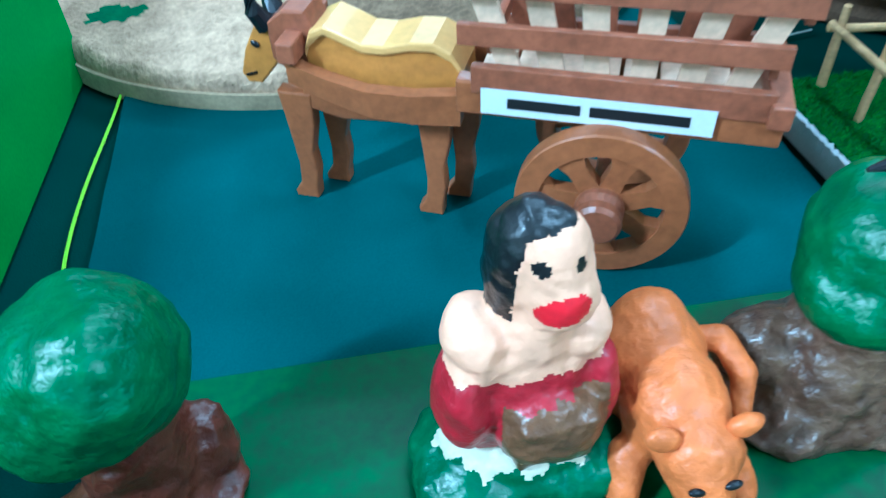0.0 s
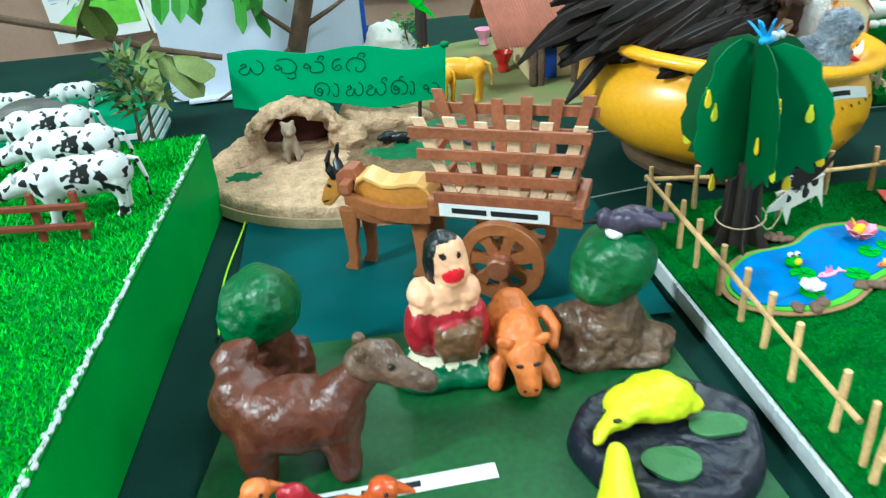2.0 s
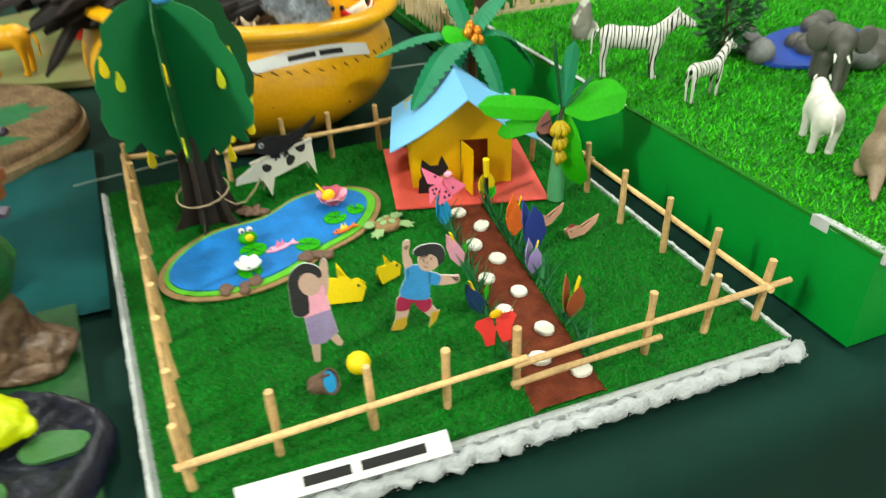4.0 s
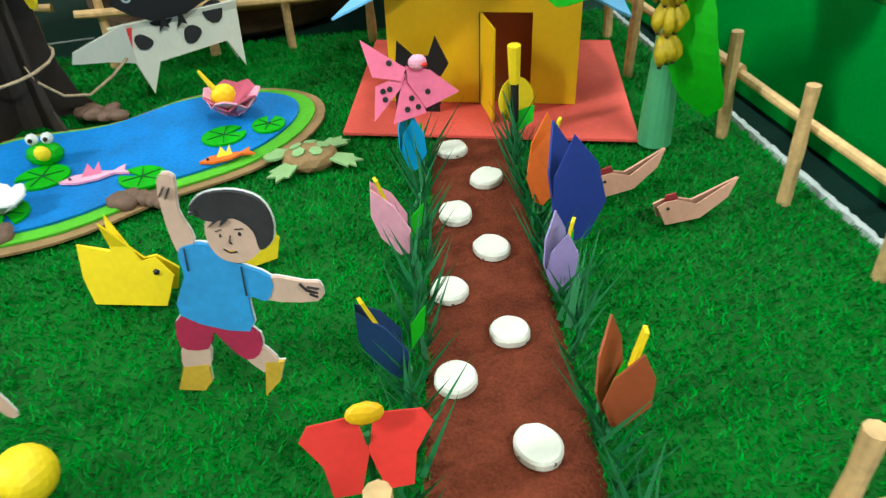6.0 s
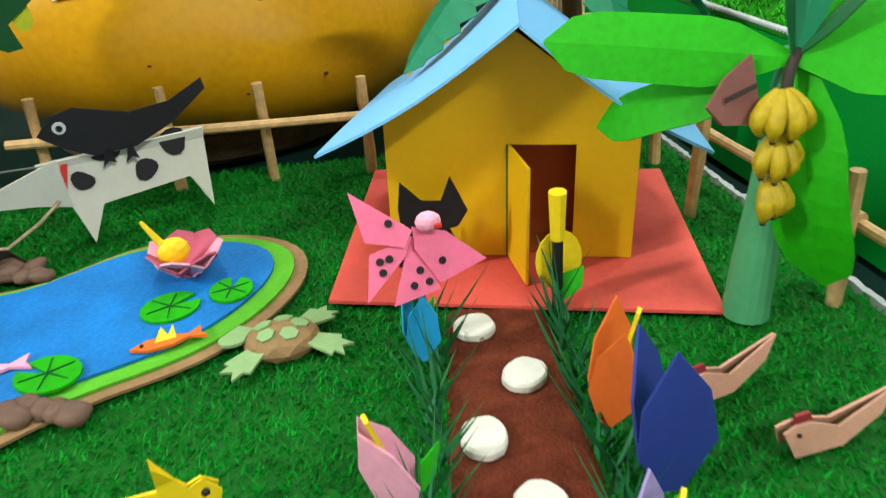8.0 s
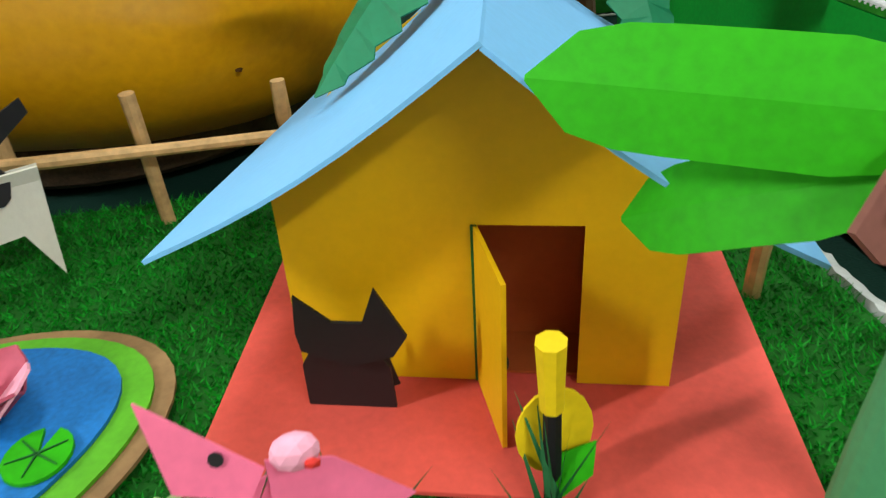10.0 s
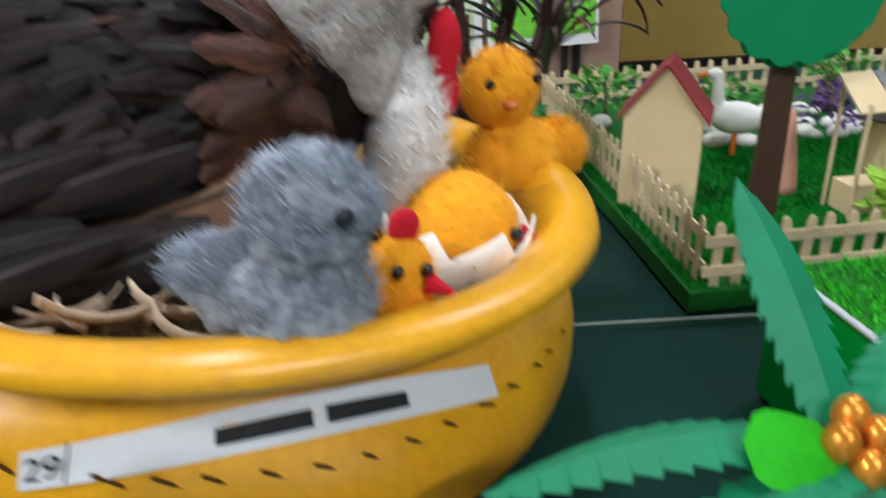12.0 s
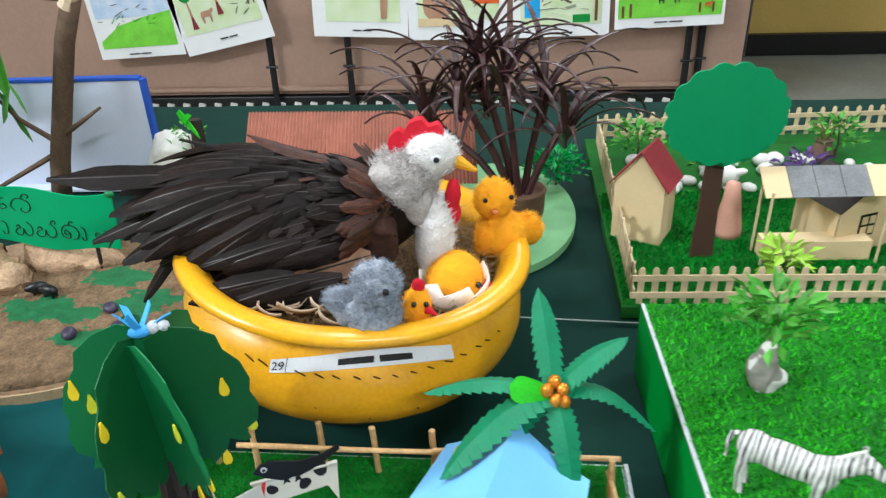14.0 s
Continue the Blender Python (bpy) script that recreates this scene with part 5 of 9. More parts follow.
WR = 0.0435
for v in (0.004, 0.074):
    wh = part("wheel", rod((-0.006, v - 0.005, WR), (-0.006, v + 0.005, WR), 0.0125, 0.0125, 20), WOODM, cart, "red-brown carved wooden wheel")
    rim = bmesh.new()
    n = 48
    rr = [(WR - 0.0008, -0.0055), (WR, -0.0045), (WR, 0.0045), (WR - 0.0008, 0.0055), (WR - 0.012, 0.0055), (WR - 0.012, -0.0055)]
    rg = [[rim.verts.new((-0.006 + q * math.cos(k * math.tau / n), v + w, WR + q * math.sin(k * math.tau / n))) for q, w in rr] for k in range(n)]
    for k in range(n):
        for j in range(6):
            rim.faces.new((rg[k][j], rg[(k + 1) % n][j], rg[(k + 1) % n][(j + 1) % 6], rg[k][(j + 1) % 6]))
    bmesh.ops.recalc_face_normals(rim, faces=rim.faces[:])
    part("rim", rim, WOODM, wh)
    for k in range(7):
        a = k * 360 / 7 + 20
        part("spoke", plate([(0.009, -0.0055), (0.024, -0.0048), (WR - 0.010, -0.0088), (WR - 0.010, 0.0088), (0.024, 0.0048), (0.009, 0.0055)], 0.008, Matrix.Translation((-0.006, v + 0.004, WR)) @ pose(0, 0, 0, 90, 0, 0) @ pose(0, 0, 0, 0, 0, a)), WOODM, wh)
    part("hub", lathe([(0.0125, 0), (0.0125, 0.003), (0.0105, 0.0075), (0.0120, 0.0085), (0.0120, 0.0135), (0.0100, 0.0155), (0.001, 0.0158)], 22), WOODR, wh, "dark turned wooden hub", m=Matrix.Translation((-0.006, v + (0.005 if v > 0.03 else -0.005), WR)) @ pose(0, 0, 0, -90 if v > 0.03 else 90, 0, 0))
part("axle", rod((-0.006, 0.006, WR), (-0.006, 0.072, WR), 0.005, None, 10), WOODR, cart)
# bed beams, side boards and the shafts that sweep forward along the bullock
for v, s in ((0.0165, -1), (0.0615, 1)):
    beam("bed_beam", (-0.082, v, 0.0915), (0.070, v, 0.0905), 0.010, 0.0185, WOODM, cart)
    beam("side_board", (-0.074, v + s * 0.004, 0.1025), (0.063, v + s * 0.004, 0.1025), 0.005, 0.0145, WOODR, cart)
    shaft = bmesh.new()
    path_ = [(-0.080, v, 0.0825), (-0.105, v + s * 0.0015, 0.0805), (-0.130, v + s * 0.001, 0.081), (-0.152, v - s * 0.002, 0.085), (-0.174, v - s * 0.006, 0.0905)]
    rings = []
    for k, p_ in enumerate(path_):
        w_, h_ = 0.0042, 0.0090 - 0.0008 * k
        rings.append([shaft.verts.new(Vector(p_) + Vector((0, a_ * w_, b_ * h_))) for a_, b_ in ((-1, -1), (1, -1), (1, 1), (-1, 1))])
    for p_, q_ in zip(rings, rings[1:]):
        for k in range(4):
            shaft.faces.new((p_[k], p_[(k + 1) % 4], q_[(k + 1) % 4], q_[k]))
    shaft.faces.new(rings[0][::-1])
    shaft.faces.new(rings[-1])
    bmesh.ops.recalc_face_normals(shaft, faces=shaft.faces[:])
    part("shaft", shaft, WOODM, cart)
for k in range(8):
    beam("floor_plank", (-0.066 + k * 0.0175, 0.022, 0.0935), (-0.066 + k * 0.0175, 0.056, 0.0935), 0.0155, 0.004, WOODL, cart)
beam("yoke", (-0.171, 0.014, 0.1035), (-0.171, 0.066, 0.1035), 0.010, 0.012, WOODR, cart)
beam("end_bar", (0.066, 0.006, 0.100), (0.066, 0.074, 0.100), 0.010, 0.012, WOODR, cart)


def upright(name, a, b, wu, wv, material):
    """A flat upright strip whose broad face looks sideways out of the cart."""
    a, b = Vector(a), Vector(b)
    bm = bmesh.new()
    lo, hi = [[bm.verts.new(p + Vector((i * wu / 2, j * wv / 2, 0))) for i, j in ((-1, -1), (1, -1), (1, 1), (-1, 1))] for p in (a, b)]
    for k in range(4):
        bm.faces.new((lo[k], lo[(k + 1) % 4], hi[(k + 1) % 4], hi[k]))
    bm.faces.new(lo[::-1])
    bm.faces.new(hi)
    part(name, bm, material, cart)


for v0, s in ((0.0185, -1), (0.0595, 1)):
    for k in range(6):
        f = k / 5
        upright("slat", (-0.052 + 0.094 * f, v0, 0.094), (-0.083 + 0.150 * f, v0 + s * 0.011, 0.187 + 0.002 * math.sin(k * 2.3) + (0.006 if k in (0, 5) and s > 0 else 0)), 0.0115, 0.0032, WOODL if s < 0 else WOODR)
    for z, ua, ub in ((0.126, -0.080, 0.064), (0.151, -0.086, 0.070), (0.1735, -0.092, 0.076)):
        f = (z - 0.09) / 0.1
        beam("cage_rail", (ua, v0 + s * (0.012 * f + 0.0034), z), (ub, v0 + s * (0.012 * f + 0.0034), z + 0.0015), 0.0040, 0.0105, WOODR, cart)
for u in (-0.058, 0.052):
    for z in (0.118, 0.146):
        f = (z - 0.09) / 0.1
        sg = 1 if u > 0 else -1
        beam("cross_rail", (u + sg * 0.026 * f, 0.019 - 0.011 * f, z), (u + sg * 0.026 * f, 0.059 + 0.011 * f, z), 0.0040, 0.009, WOODR, cart)
ox = tagged(new("wooden_bullock"), "varnished honey and brown wooden bullock with black horns", "toy bullock")
ox.matrix_world = CM @ Matrix.Translation((0, 0.0395, 0))


def sawn(name, pts, thick, v, material, label="", parent=None):
    """A piece sawn from a board: an outline in the upright plane, with eased edges."""
    bm = plate(pts, thick, Matrix.Translation((0, v + thick / 2, 0)) @ pose(0, 0, 0, 90, 0, 0))
    bmesh.ops.bevel(bm, geom=[e for e in bm.edges if abs(e.verts[0].co.y - e.verts[1].co.y) < 1e-6], offset=0.0012, segments=2, affect="EDGES", profile=0.5)
    return part(name, bm, material, parent or ox, label)


back = [(-0.165, 0.100), (-0.161, 0.110), (-0.153, 0.1135), (-0.144, 0.110), (-0.134, 0.1055), (-0.122, 0.1055), (-0.108, 0.109), (-0.096, 0.1095), (-0.087, 0.105), (-0.081, 0.096), (-0.080, 0.086), (-0.084, 0.079)]
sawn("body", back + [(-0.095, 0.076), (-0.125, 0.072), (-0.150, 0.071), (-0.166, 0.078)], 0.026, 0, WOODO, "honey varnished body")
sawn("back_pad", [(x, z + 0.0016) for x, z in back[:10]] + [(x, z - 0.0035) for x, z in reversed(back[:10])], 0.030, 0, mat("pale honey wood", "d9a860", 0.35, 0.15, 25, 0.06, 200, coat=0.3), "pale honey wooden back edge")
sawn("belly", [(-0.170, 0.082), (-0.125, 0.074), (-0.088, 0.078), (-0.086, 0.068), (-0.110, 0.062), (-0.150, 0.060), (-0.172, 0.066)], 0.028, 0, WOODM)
sawn("neck", [(-0.186, 0.092), (-0.186, 0.112), (-0.176, 0.120), (-0.164, 0.120), (-0.158, 0.108), (-0.160, 0.084), (-0.172, 0.080)], 0.022, 0, WOODR, "red-brown neck")
hd = sawn("head", [(-0.186, 0.111), (-0.195, 0.108), (-0.203, 0.094), (-0.208, 0.080), (-0.205, 0.074), (-0.197, 0.074), (-0.190, 0.082), (-0.183, 0.090)], 0.017, 0, WOODO)
for s in (-1, 1):
    part("horn", tube([(-0.188, s * 0.006, 0.109), (-0.192, s * 0.010, 0.118), (-0.192, s * 0.012, 0.128), (-0.188, s * 0.010, 0.139)], 0.0062, 9, None, 0.25), HORN, hd, "black painted horn")
part("eye", ball((-0.1955, -0.0092, 0.0985), (0.0028, 0.0012, 0.0020), (0, 30, 0), sub=2), HORN, hd)
part("mouth", box(0.007, 0.001, 0.0012, pose(-0.2015, -0.0090, 0.0795, 0, -20, 0)), HORN, hd)
for u, s, m_ in ((-0.176, -1, 0.0), (-0.163, 1, 0.004), (-0.098, -1, 0.0), (-0.086, 1, 0.004)):
    sawn("leg", [(u - 0.010, 0.074), (u + 0.010, 0.074), (u + 0.0085, 0.052), (u + 0.0045, 0.034), (u + 0.0055, 0.020), (u + 0.0035, 0.009), (u + 0.003, 0.0), (u - 0.011, 0.0), (u - 0.0115, 0.004), (u - 0.0065, 0.011), (u - 0.0055, 0.026), (u - 0.0075, 0.050)], 0.010, s * 0.0095, WOODM)
slip("name_label", 0.1085, 0.0138, [(0.12, 0.44), (0.48, 0.90)], "white printed paper label stuck on the cart side", CM @ pose(-0.0145, 0.0092, 0.0925, 90, 0, 0))

# ---- lion's den on an oval base ----
LC = Vector((0.03, 0.72, 0.0))
den = thing("den_base", "oval sand-covered base with green patches", "display base", LC)
lb = bmesh.new()
n = 150
ra = []
for k in range(46):
    s, z = ((1.0, 0.013), (1.0, 0.021), (0.985, 0.028))[k] if k < 3 else (0.97 * (1 - (k - 3) / 42.5), 0.030 + 0.002 * min(1, (k - 3) / 10))
    ra.append([lb.verts.new((0.245 * s * math.cos(j * math.tau / n), 0.172 * s * math.sin(j * math.tau / n), z + (0.0035 * noise.noise(Vector((s * 9 * math.cos(j * math.tau / n), s * 7 * math.sin(j * math.tau / n), 2))) + 0.0015 * noise.noise(Vector((s * 31 * math.cos(j * math.tau / n), s * 23 * math.sin(j * math.tau / n), 5))) if k > 2 else 0))) for j in range(n)])
for p, q in zip(ra, ra[1:]):
    for j in range(n):
        lb.faces.new((p[j], p[(j + 1) % n], q[(j + 1) % n], q[j]))
lb.faces.new(ra[-1])
SPOTS = [(0.035, -0.02, 0.055, 0.03), (0.085, -0.03, 0.035, 0.02), (-0.05, -0.115, 0.022, 0.014), (-0.185, -0.045, 0.024, 0.016), (0.10, 0.06, 0.05, 0.024), (0.16, 0.0, 0.05, 0.032), (0.13, -0.08, 0.05, 0.02), (0.02, -0.15, 0.016, 0.008)]
for f in lb.faces:
    x, y, z = f.calc_center_median()
    w = 0.5 * noise.noise(Vector((x * 45, y * 45, 0))) + 0.35 * noise.noise(Vector((x * 130, y * 130, 3)))
    f.material_index = 2 if x + 0.05 * noise.noise(Vector((x * 14, y * 14, 8))) > -0.03 and z > 0.02 else 0
    if (z > 0.02 and any(((x - a_) / c_) ** 2 + ((y - b_) / d_) ** 2 + w * 1.4 < 0.85 for a_, b_, c_, d_ in SPOTS)):
        f.material_index = 1
part("sand_top", lb, [SANDM, MOSS, mat("brown earth clay", "77624b", 0.95, 0.5, 60, 1.0, 260, spec=0.1, dist=0.005)], den, "", True)
part("board", plate([(0.248 * math.cos(j * math.tau / 96), 0.175 * math.sin(j * math.tau / 96)) for j in range(96)], 0.0155), mat("sand-painted board edge", "b09a78", 0.9, 0.3, 40, 0.5, 300), den, "sand-painted board edge")
rs = random.Random(8)
cave = thing("clay_cave", "rough sand-coloured clay cave with a maroon inside", "model cave", (-0.083, 0.765, 0.03))
sh_ = []
for k in range(15):
    a = math.pi * k / 14
    sh_.append(("b", (0.064 * math.cos(a), 0.0 + 0.006 * math.sin(k * 2.1), 0.012 + 0.060 * math.sin(a)), (0.014 + 0.003 * math.sin(k * 1.7), 0.03, 0.012)))
sh_ += [("b", (-0.075, -0.012, 0.008), (0.03, 0.03, 0.02)), ("b", (0.075, -0.008, 0.012), (0.03, 0.03, 0.026)), ("b", (-0.095, -0.03, 0.0), (0.03, 0.03, 0.014))]
part("shell", clay(sh_, 0.003, 2, 0.0052, 62), SANDM, cave)
cave.scale = (0.95, 1, 0.84)
part("inner_wall", clay([("b", (0, 0.026, 0.03), (0.062, 0.012, 0.05))], 0.004, 3, 0.002), CAVEIN, cave, "dark maroon back wall")
def lion(at, turn, material, s, label):
    me = clay([("b", (0, 0.006 * s, 0.014 * s), (0.010 * s, 0.013 * s, 0.014 * s)), ("b", (0, -0.002 * s, 0.024 * s), (0.008 * s, 0.008 * s, 0.012 * s)), ("b", (0, -0.005 * s, 0.038 * s), (0.009 * s, 0.008 * s, 0.009 * s)), ("b", (0, -0.012 * s, 0.036 * s), (0.0045 * s, 0.005 * s, 0.004 * s)), ("l", (0.005 * s, -0.006 * s, 0.02 * s), (0.006 * s, -0.011 * s, 0.002 * s), 0.004 * s, 0.003 * s), ("l", (-0.005 * s, -0.006 * s, 0.02 * s), (-0.006 * s, -0.011 * s, 0.002 * s), 0.004 * s, 0.003 * s), ("b", (0.009 * s, 0.004 * s, 0.005 * s), (0.005 * s, 0.01 * s, 0.005 * s)), ("b", (-0.009 * s, 0.004 * s, 0.005 * s), (0.005 * s, 0.01 * s, 0.005 * s)), ("b", (0.006 * s, -0.002 * s, 0.046 * s), 0.003 * s), ("b", (-0.006 * s, -0.002 * s, 0.046 * s), 0.003 * s)], 0.0016 * s, 3, 0.0003)
    return solo("toy_lion", me, material, label, "toy lion", pose(*at, 0, 0, turn))


lion((-0.090, 0.716, 0.0325), 8, LIONB, 1.15, "taupe plastic lion sitting in the cave mouth")
for x, y, t in ((0.043, 0.735, 20), (0.062, 0.728, -15)):
    solo("toy_boar", clay([("b", (0, 0, 0.009), (0.013, 0.007, 0.008)), ("b", (-0.011, 0, 0.009), (0.006, 0.005, 0.005)), ("l", (0.007, 0.003, 0.006), (0.007, 0.003, 0.0), 0.002, 0.002), ("l", (0.007, -0.003, 0.006), (0.007, -0.003, 0.0), 0.002, 0.002), ("l", (-0.006, 0.003, 0.006), (-0.006, 0.003, 0.0), 0.002, 0.002), ("l", (-0.006, -0.003, 0.006), (-0.006, -0.003, 0.0), 0.002, 0.002)], 0.0015, 2, 0.0002), HORN, "small black toy boar on the sand", "toy boar", pose(x, y, 0.033, 0, 0, t), "boars on the sand")
rk = thing("sand_ridge", "low sand-coloured clay ridge on the base", "model rock", (0.03, 0.815, 0.03))
part("ridge", clay([("b", (0, 0, 0.008), (0.05, 0.03, 0.02)), ("b", (0.05, 0.005, 0.004), (0.04, 0.025, 0.016)), ("b", (-0.03, 0.01, 0.02), (0.025, 0.02, 0.02))], 0.004, 3, 0.004, 50), SANDM, rk)
for x, y in ((0.155, 0.70), (0.185, 0.66), (0.13, 0.645)):
    solo("pebble", ball((0, 0, 0.004), (0.012, 0.009, 0.007), sub=2), SLATE, "dark pebble lying on the sand base", "pebble", pose(x, y, 0.031, 0, 0, x * 900), "dark pebbles", smooth=True)
slip("number_label", 0.042, 0.014, [], "small white number label on the sand base edge", pose(-0.012, 0.5535, 0.0155, 80, 0, -4), "12")

# ---- emerald sign with hand lettering ----
SG = Matrix.Translation((-0.022, 0.80, 0.0)) @ pose(0, 0, 0, 0, 4, -2)
sign = tagged(new("welcome_sign"), "wavy-edged emerald card sign with dark hand lettering", "sign")
sign.matrix_world = SG
out_ = [(-0.152 + 0.304 * i / 24, 0.152 + 0.004 * math.sin(i * 0.55) + 0.004 * (i / 24)) for i in range(25)] + [(0.152 - 0.304 * i / 24, 0.073 + 0.005 * math.sin(i * 0.5 + 1)) for i in range(25)]
part("card", plate(out_, 0.0022, pose(0, 0, 0, 90, 0, 0)), SIGNG, sign)
for x in (-0.11, 0.115):
    part("stick", rod((x, 0.004, 0.03), (x, 0.003, 0.12), 0.0028, None, 8), TRUNKPAP, sign)
part("corner_curl", ball((0.150, -0.002, 0.158), (0.007, 0.004, 0.005), sub=2), GREENPAP, sign, "dark green curled corner")
# hand lettering: each letter is one or two pen curves through control points in a unit box
PEN = {
    "sa": [[(0.12, 0.58), (0.26, 0.72), (0.34, 0.54), (0.16, 0.44), (0.04, 0.22), (0.18, 0.0), (0.38, 0.06), (0.47, 0.3), (0.5, 0.5), (0.53, 0.25), (0.66, 0.02), (0.86, 0.06), (0.98, 0.38), (0.93, 0.76), (0.75, 0.95)]],
    "tu": [[(0.32, 0.46), (0.2, 0.6), (0.08, 0.42), (0.2, 0.25), (0.38, 0.4), (0.36, 0.1), (0.6, 0.0), (0.86, 0.1), (0.98, 0.5), (0.8, 0.9), (0.5, 1.0), (0.2, 0.9)], [(0.86, 0.1), (0.92, -0.2), (0.72, -0.36), (0.55, -0.22)]],
    "na": [[(0.35, 0.5), (0.22, 0.65), (0.1, 0.45), (0.22, 0.3), (0.4, 0.45), (0.38, 0.1), (0.6, 0.0), (0.9, 0.1), (0.98, 0.4), (0.85, 0.7), (0.6, 0.76)]],
    "n": [[(0.35, 0.5), (0.22, 0.65), (0.1, 0.45), (0.22, 0.3), (0.4, 0.45), (0.38, 0.1), (0.6, 0.0), (0.9, 0.1), (0.98, 0.4), (0.85, 0.7), (0.6, 0.76)], [(0.72, 0.88), (0.82, 1.12), (1.0, 1.06), (0.92, 0.86)]],
    "s": [[(0.12, 0.58), (0.26, 0.72), (0.34, 0.54), (0.16, 0.44), (0.04, 0.22), (0.18, 0.0), (0.38, 0.06), (0.47, 0.3), (0.5, 0.5), (0.53, 0.25), (0.66, 0.02), (0.86, 0.06), (0.98, 0.38), (0.93, 0.76), (0.75, 0.95)], [(0.78, 1.0), (0.88, 1.2), (1.04, 1.14), (0.98, 0.98)]],
    "ge": [[(0.1, 0.35), (0.21, 0.5), (0.29, 0.3), (0.14, 0.14), (0.02, 0.4), (0.09, 0.8), (0.27, 0.9)], [(0.52, 0.05), (0.43, 0.4), (0.52, 0.8), (0.7, 0.95), (0.94, 0.75), (0.98, 0.35), (0.85, 0.0), (0.7, 0.1), (0.73, 0.3)], [(0.76, 0.95), (0.84, 1.25), (1.0, 1.18), (0.94, 0.98)]],
    "va": [[(0.46, 0.5), (0.32, 0.62), (0.2, 0.43), (0.35, 0.3), (0.5, 0.45), (0.4, 0.1), (0.15, 0.14), (0.03, 0.5), (0.2, 0.88), (0.55, 0.95), (0.85, 0.75), (0.9, 0.4), (0.75, 0.1)]],
    "aa": [[(0.2, 0.9), (0.46, 0.8), (0.52, 0.45), (0.45, 0.05), (0.2, 0.0), (0.1, 0.2)]],
    "tha": [[(0.42, 0.5), (0.28, 0.63), (0.18, 0.45), (0.3, 0.3), (0.48, 0.45), (0.42, 0.08), (0.15, 0.1), (0.03, 0.5), (0.2, 0.9), (0.5, 0.98), (0.8, 0.85), (0.95, 0.5), (0.85, 0.1), (0.6, 0.0)], [(0.5, 0.98), (0.54, 1.22), (0.74, 1.24)]],
}


def curve_through(pts, n=6):
    """A smooth line through the control points."""
    q = [pts[0]] + list(pts) + [pts[-1]]
    out = []
    for i in range(1, len(q) - 2):
        for k in range(n):
            t = k / n
            out.append(tuple(0.5 * (2 * q[i][c] + (q[i + 1][c] - q[i - 1][c]) * t + (2 * q[i - 1][c] - 5 * q[i][c] + 4 * q[i + 1][c] - q[i + 2][c]) * t * t + (3 * q[i][c] - q[i - 1][c] - 3 * q[i + 1][c] + q[i + 2][c]) * t ** 3) for c in (0, 1)))
    return out + [pts[-1]]


def letters(row, z0, size):
    for x, w, kind in row:
        for st_ in PEN[kind]:
            part("pen_stroke", tube([(x + w * u, -0.0026, z0 + size * v) for u, v in curve_through(st_)], 0.0008, 5), INK, sign)


letters([(-0.140, 0.036, "sa"), (-0.092, 0.034, "tu"), (-0.052, 0.032, "n"), (-0.010, 0.048, "ge")], 0.122, 0.021)
letters([(-0.037, 0.024, "va"), (-0.012, 0.018, "aa"), (0.007, 0.026, "sa"), (0.036, 0.03, "s"), (0.072, 0.026, "tha"), (0.099, 0.014, "aa"), (0.117, 0.026, "na")], 0.087, 0.021)

# ---- painted clay figures on the green board ----
B = 0.0068
wl = clay([("b", (0.0, 0.002, 0.053), (0.033, 0.021, 0.046)), ("x", (0.0, 0.002, 0.052), (0.022, 0.014, 0.032), (4, 0, 6)), ("b", (-0.018, 0.0, 0.085), (0.013, 0.016, 0.013)), ("b", (0.019, 0.0, 0.084), (0.012, 0.016, 0.012)), ("b", (-0.025, -0.005, 0.053), (0.011, 0.016, 0.027), (6, 0, 10)), ("b", (0.027, -0.005, 0.051), (0.009, 0.015, 0.026), (6, 0, -4)), ("b", (0.007, -0.017, 0.044), (0.022, 0.013, 0.021), (8, 0, 4)), ("x", (0.007, -0.018, 0.043), (0.015, 0.008, 0.016), (8, 0, 4)), ("b", (0.007, -0.003, 0.112), (0.0145, 0.0145, 0.027), (-4, 0, 14)), ("b", (0.009, -0.010, 0.107), (0.012, 0.010, 0.014)), ("b", (0.0, 0.002, 0.121), (0.0145, 0.0145, 0.019), (0, 4, 14)), ("b", (-0.0085, 0.001, 0.108), (0.0062, 0.011, 0.018), (0, 0, 14)), ("l", (0.003, 0, 0.085), (0.005, -0.001, 0.098), 0.017, 0.014)], 0.0013, 9, 0.0012, 80)


def wpaint(c):
    """Hair, face, eyes and lips above; bare shoulders, crimson sides and the brown bundle below."""
    x, y, z = c
    wv = 0.0014 * math.sin(x * 260) + 0.0008 * math.sin(x * 700 + y * 500)
    if z > 0.094:
        fx = x * 0.97 + y * 0.24 + 0.004
        front = y < -0.0095 - 0.2 * x
        if front and min((fx - 0.0128) ** 2, (fx - 0.0005) ** 2) * 1.3 + (z - 0.1245) ** 2 < 0.0027 ** 2:
            return 3
        dx, dz = fx - 0.0068, z - 0.1085
        p_, q_ = dx * 0.88 + dz * 0.47, dz * 0.88 - dx * 0.47
        if front and (p_ / 0.0088) ** 2 + (q_ / 0.0060) ** 2 < 1:
            return 4
        if y < 0.002 and fx > -0.0055 + 0.35 * max(0, z - 0.122) and z < 0.1335 + 0.12 * fx + wv * 0.5:
            return 1
        return 3 if z > 0.0975 + wv or x > -0.006 else 1
    if -0.013 + wv < x < 0.0265 + wv and z < 0.0625 + 0.1 * x + wv * 0.6 and y < -0.012:
        return 5
    if z < 0.0725 + 0.25 * max(0, abs(x) - 0.016) + wv:
        return 2
    return 1


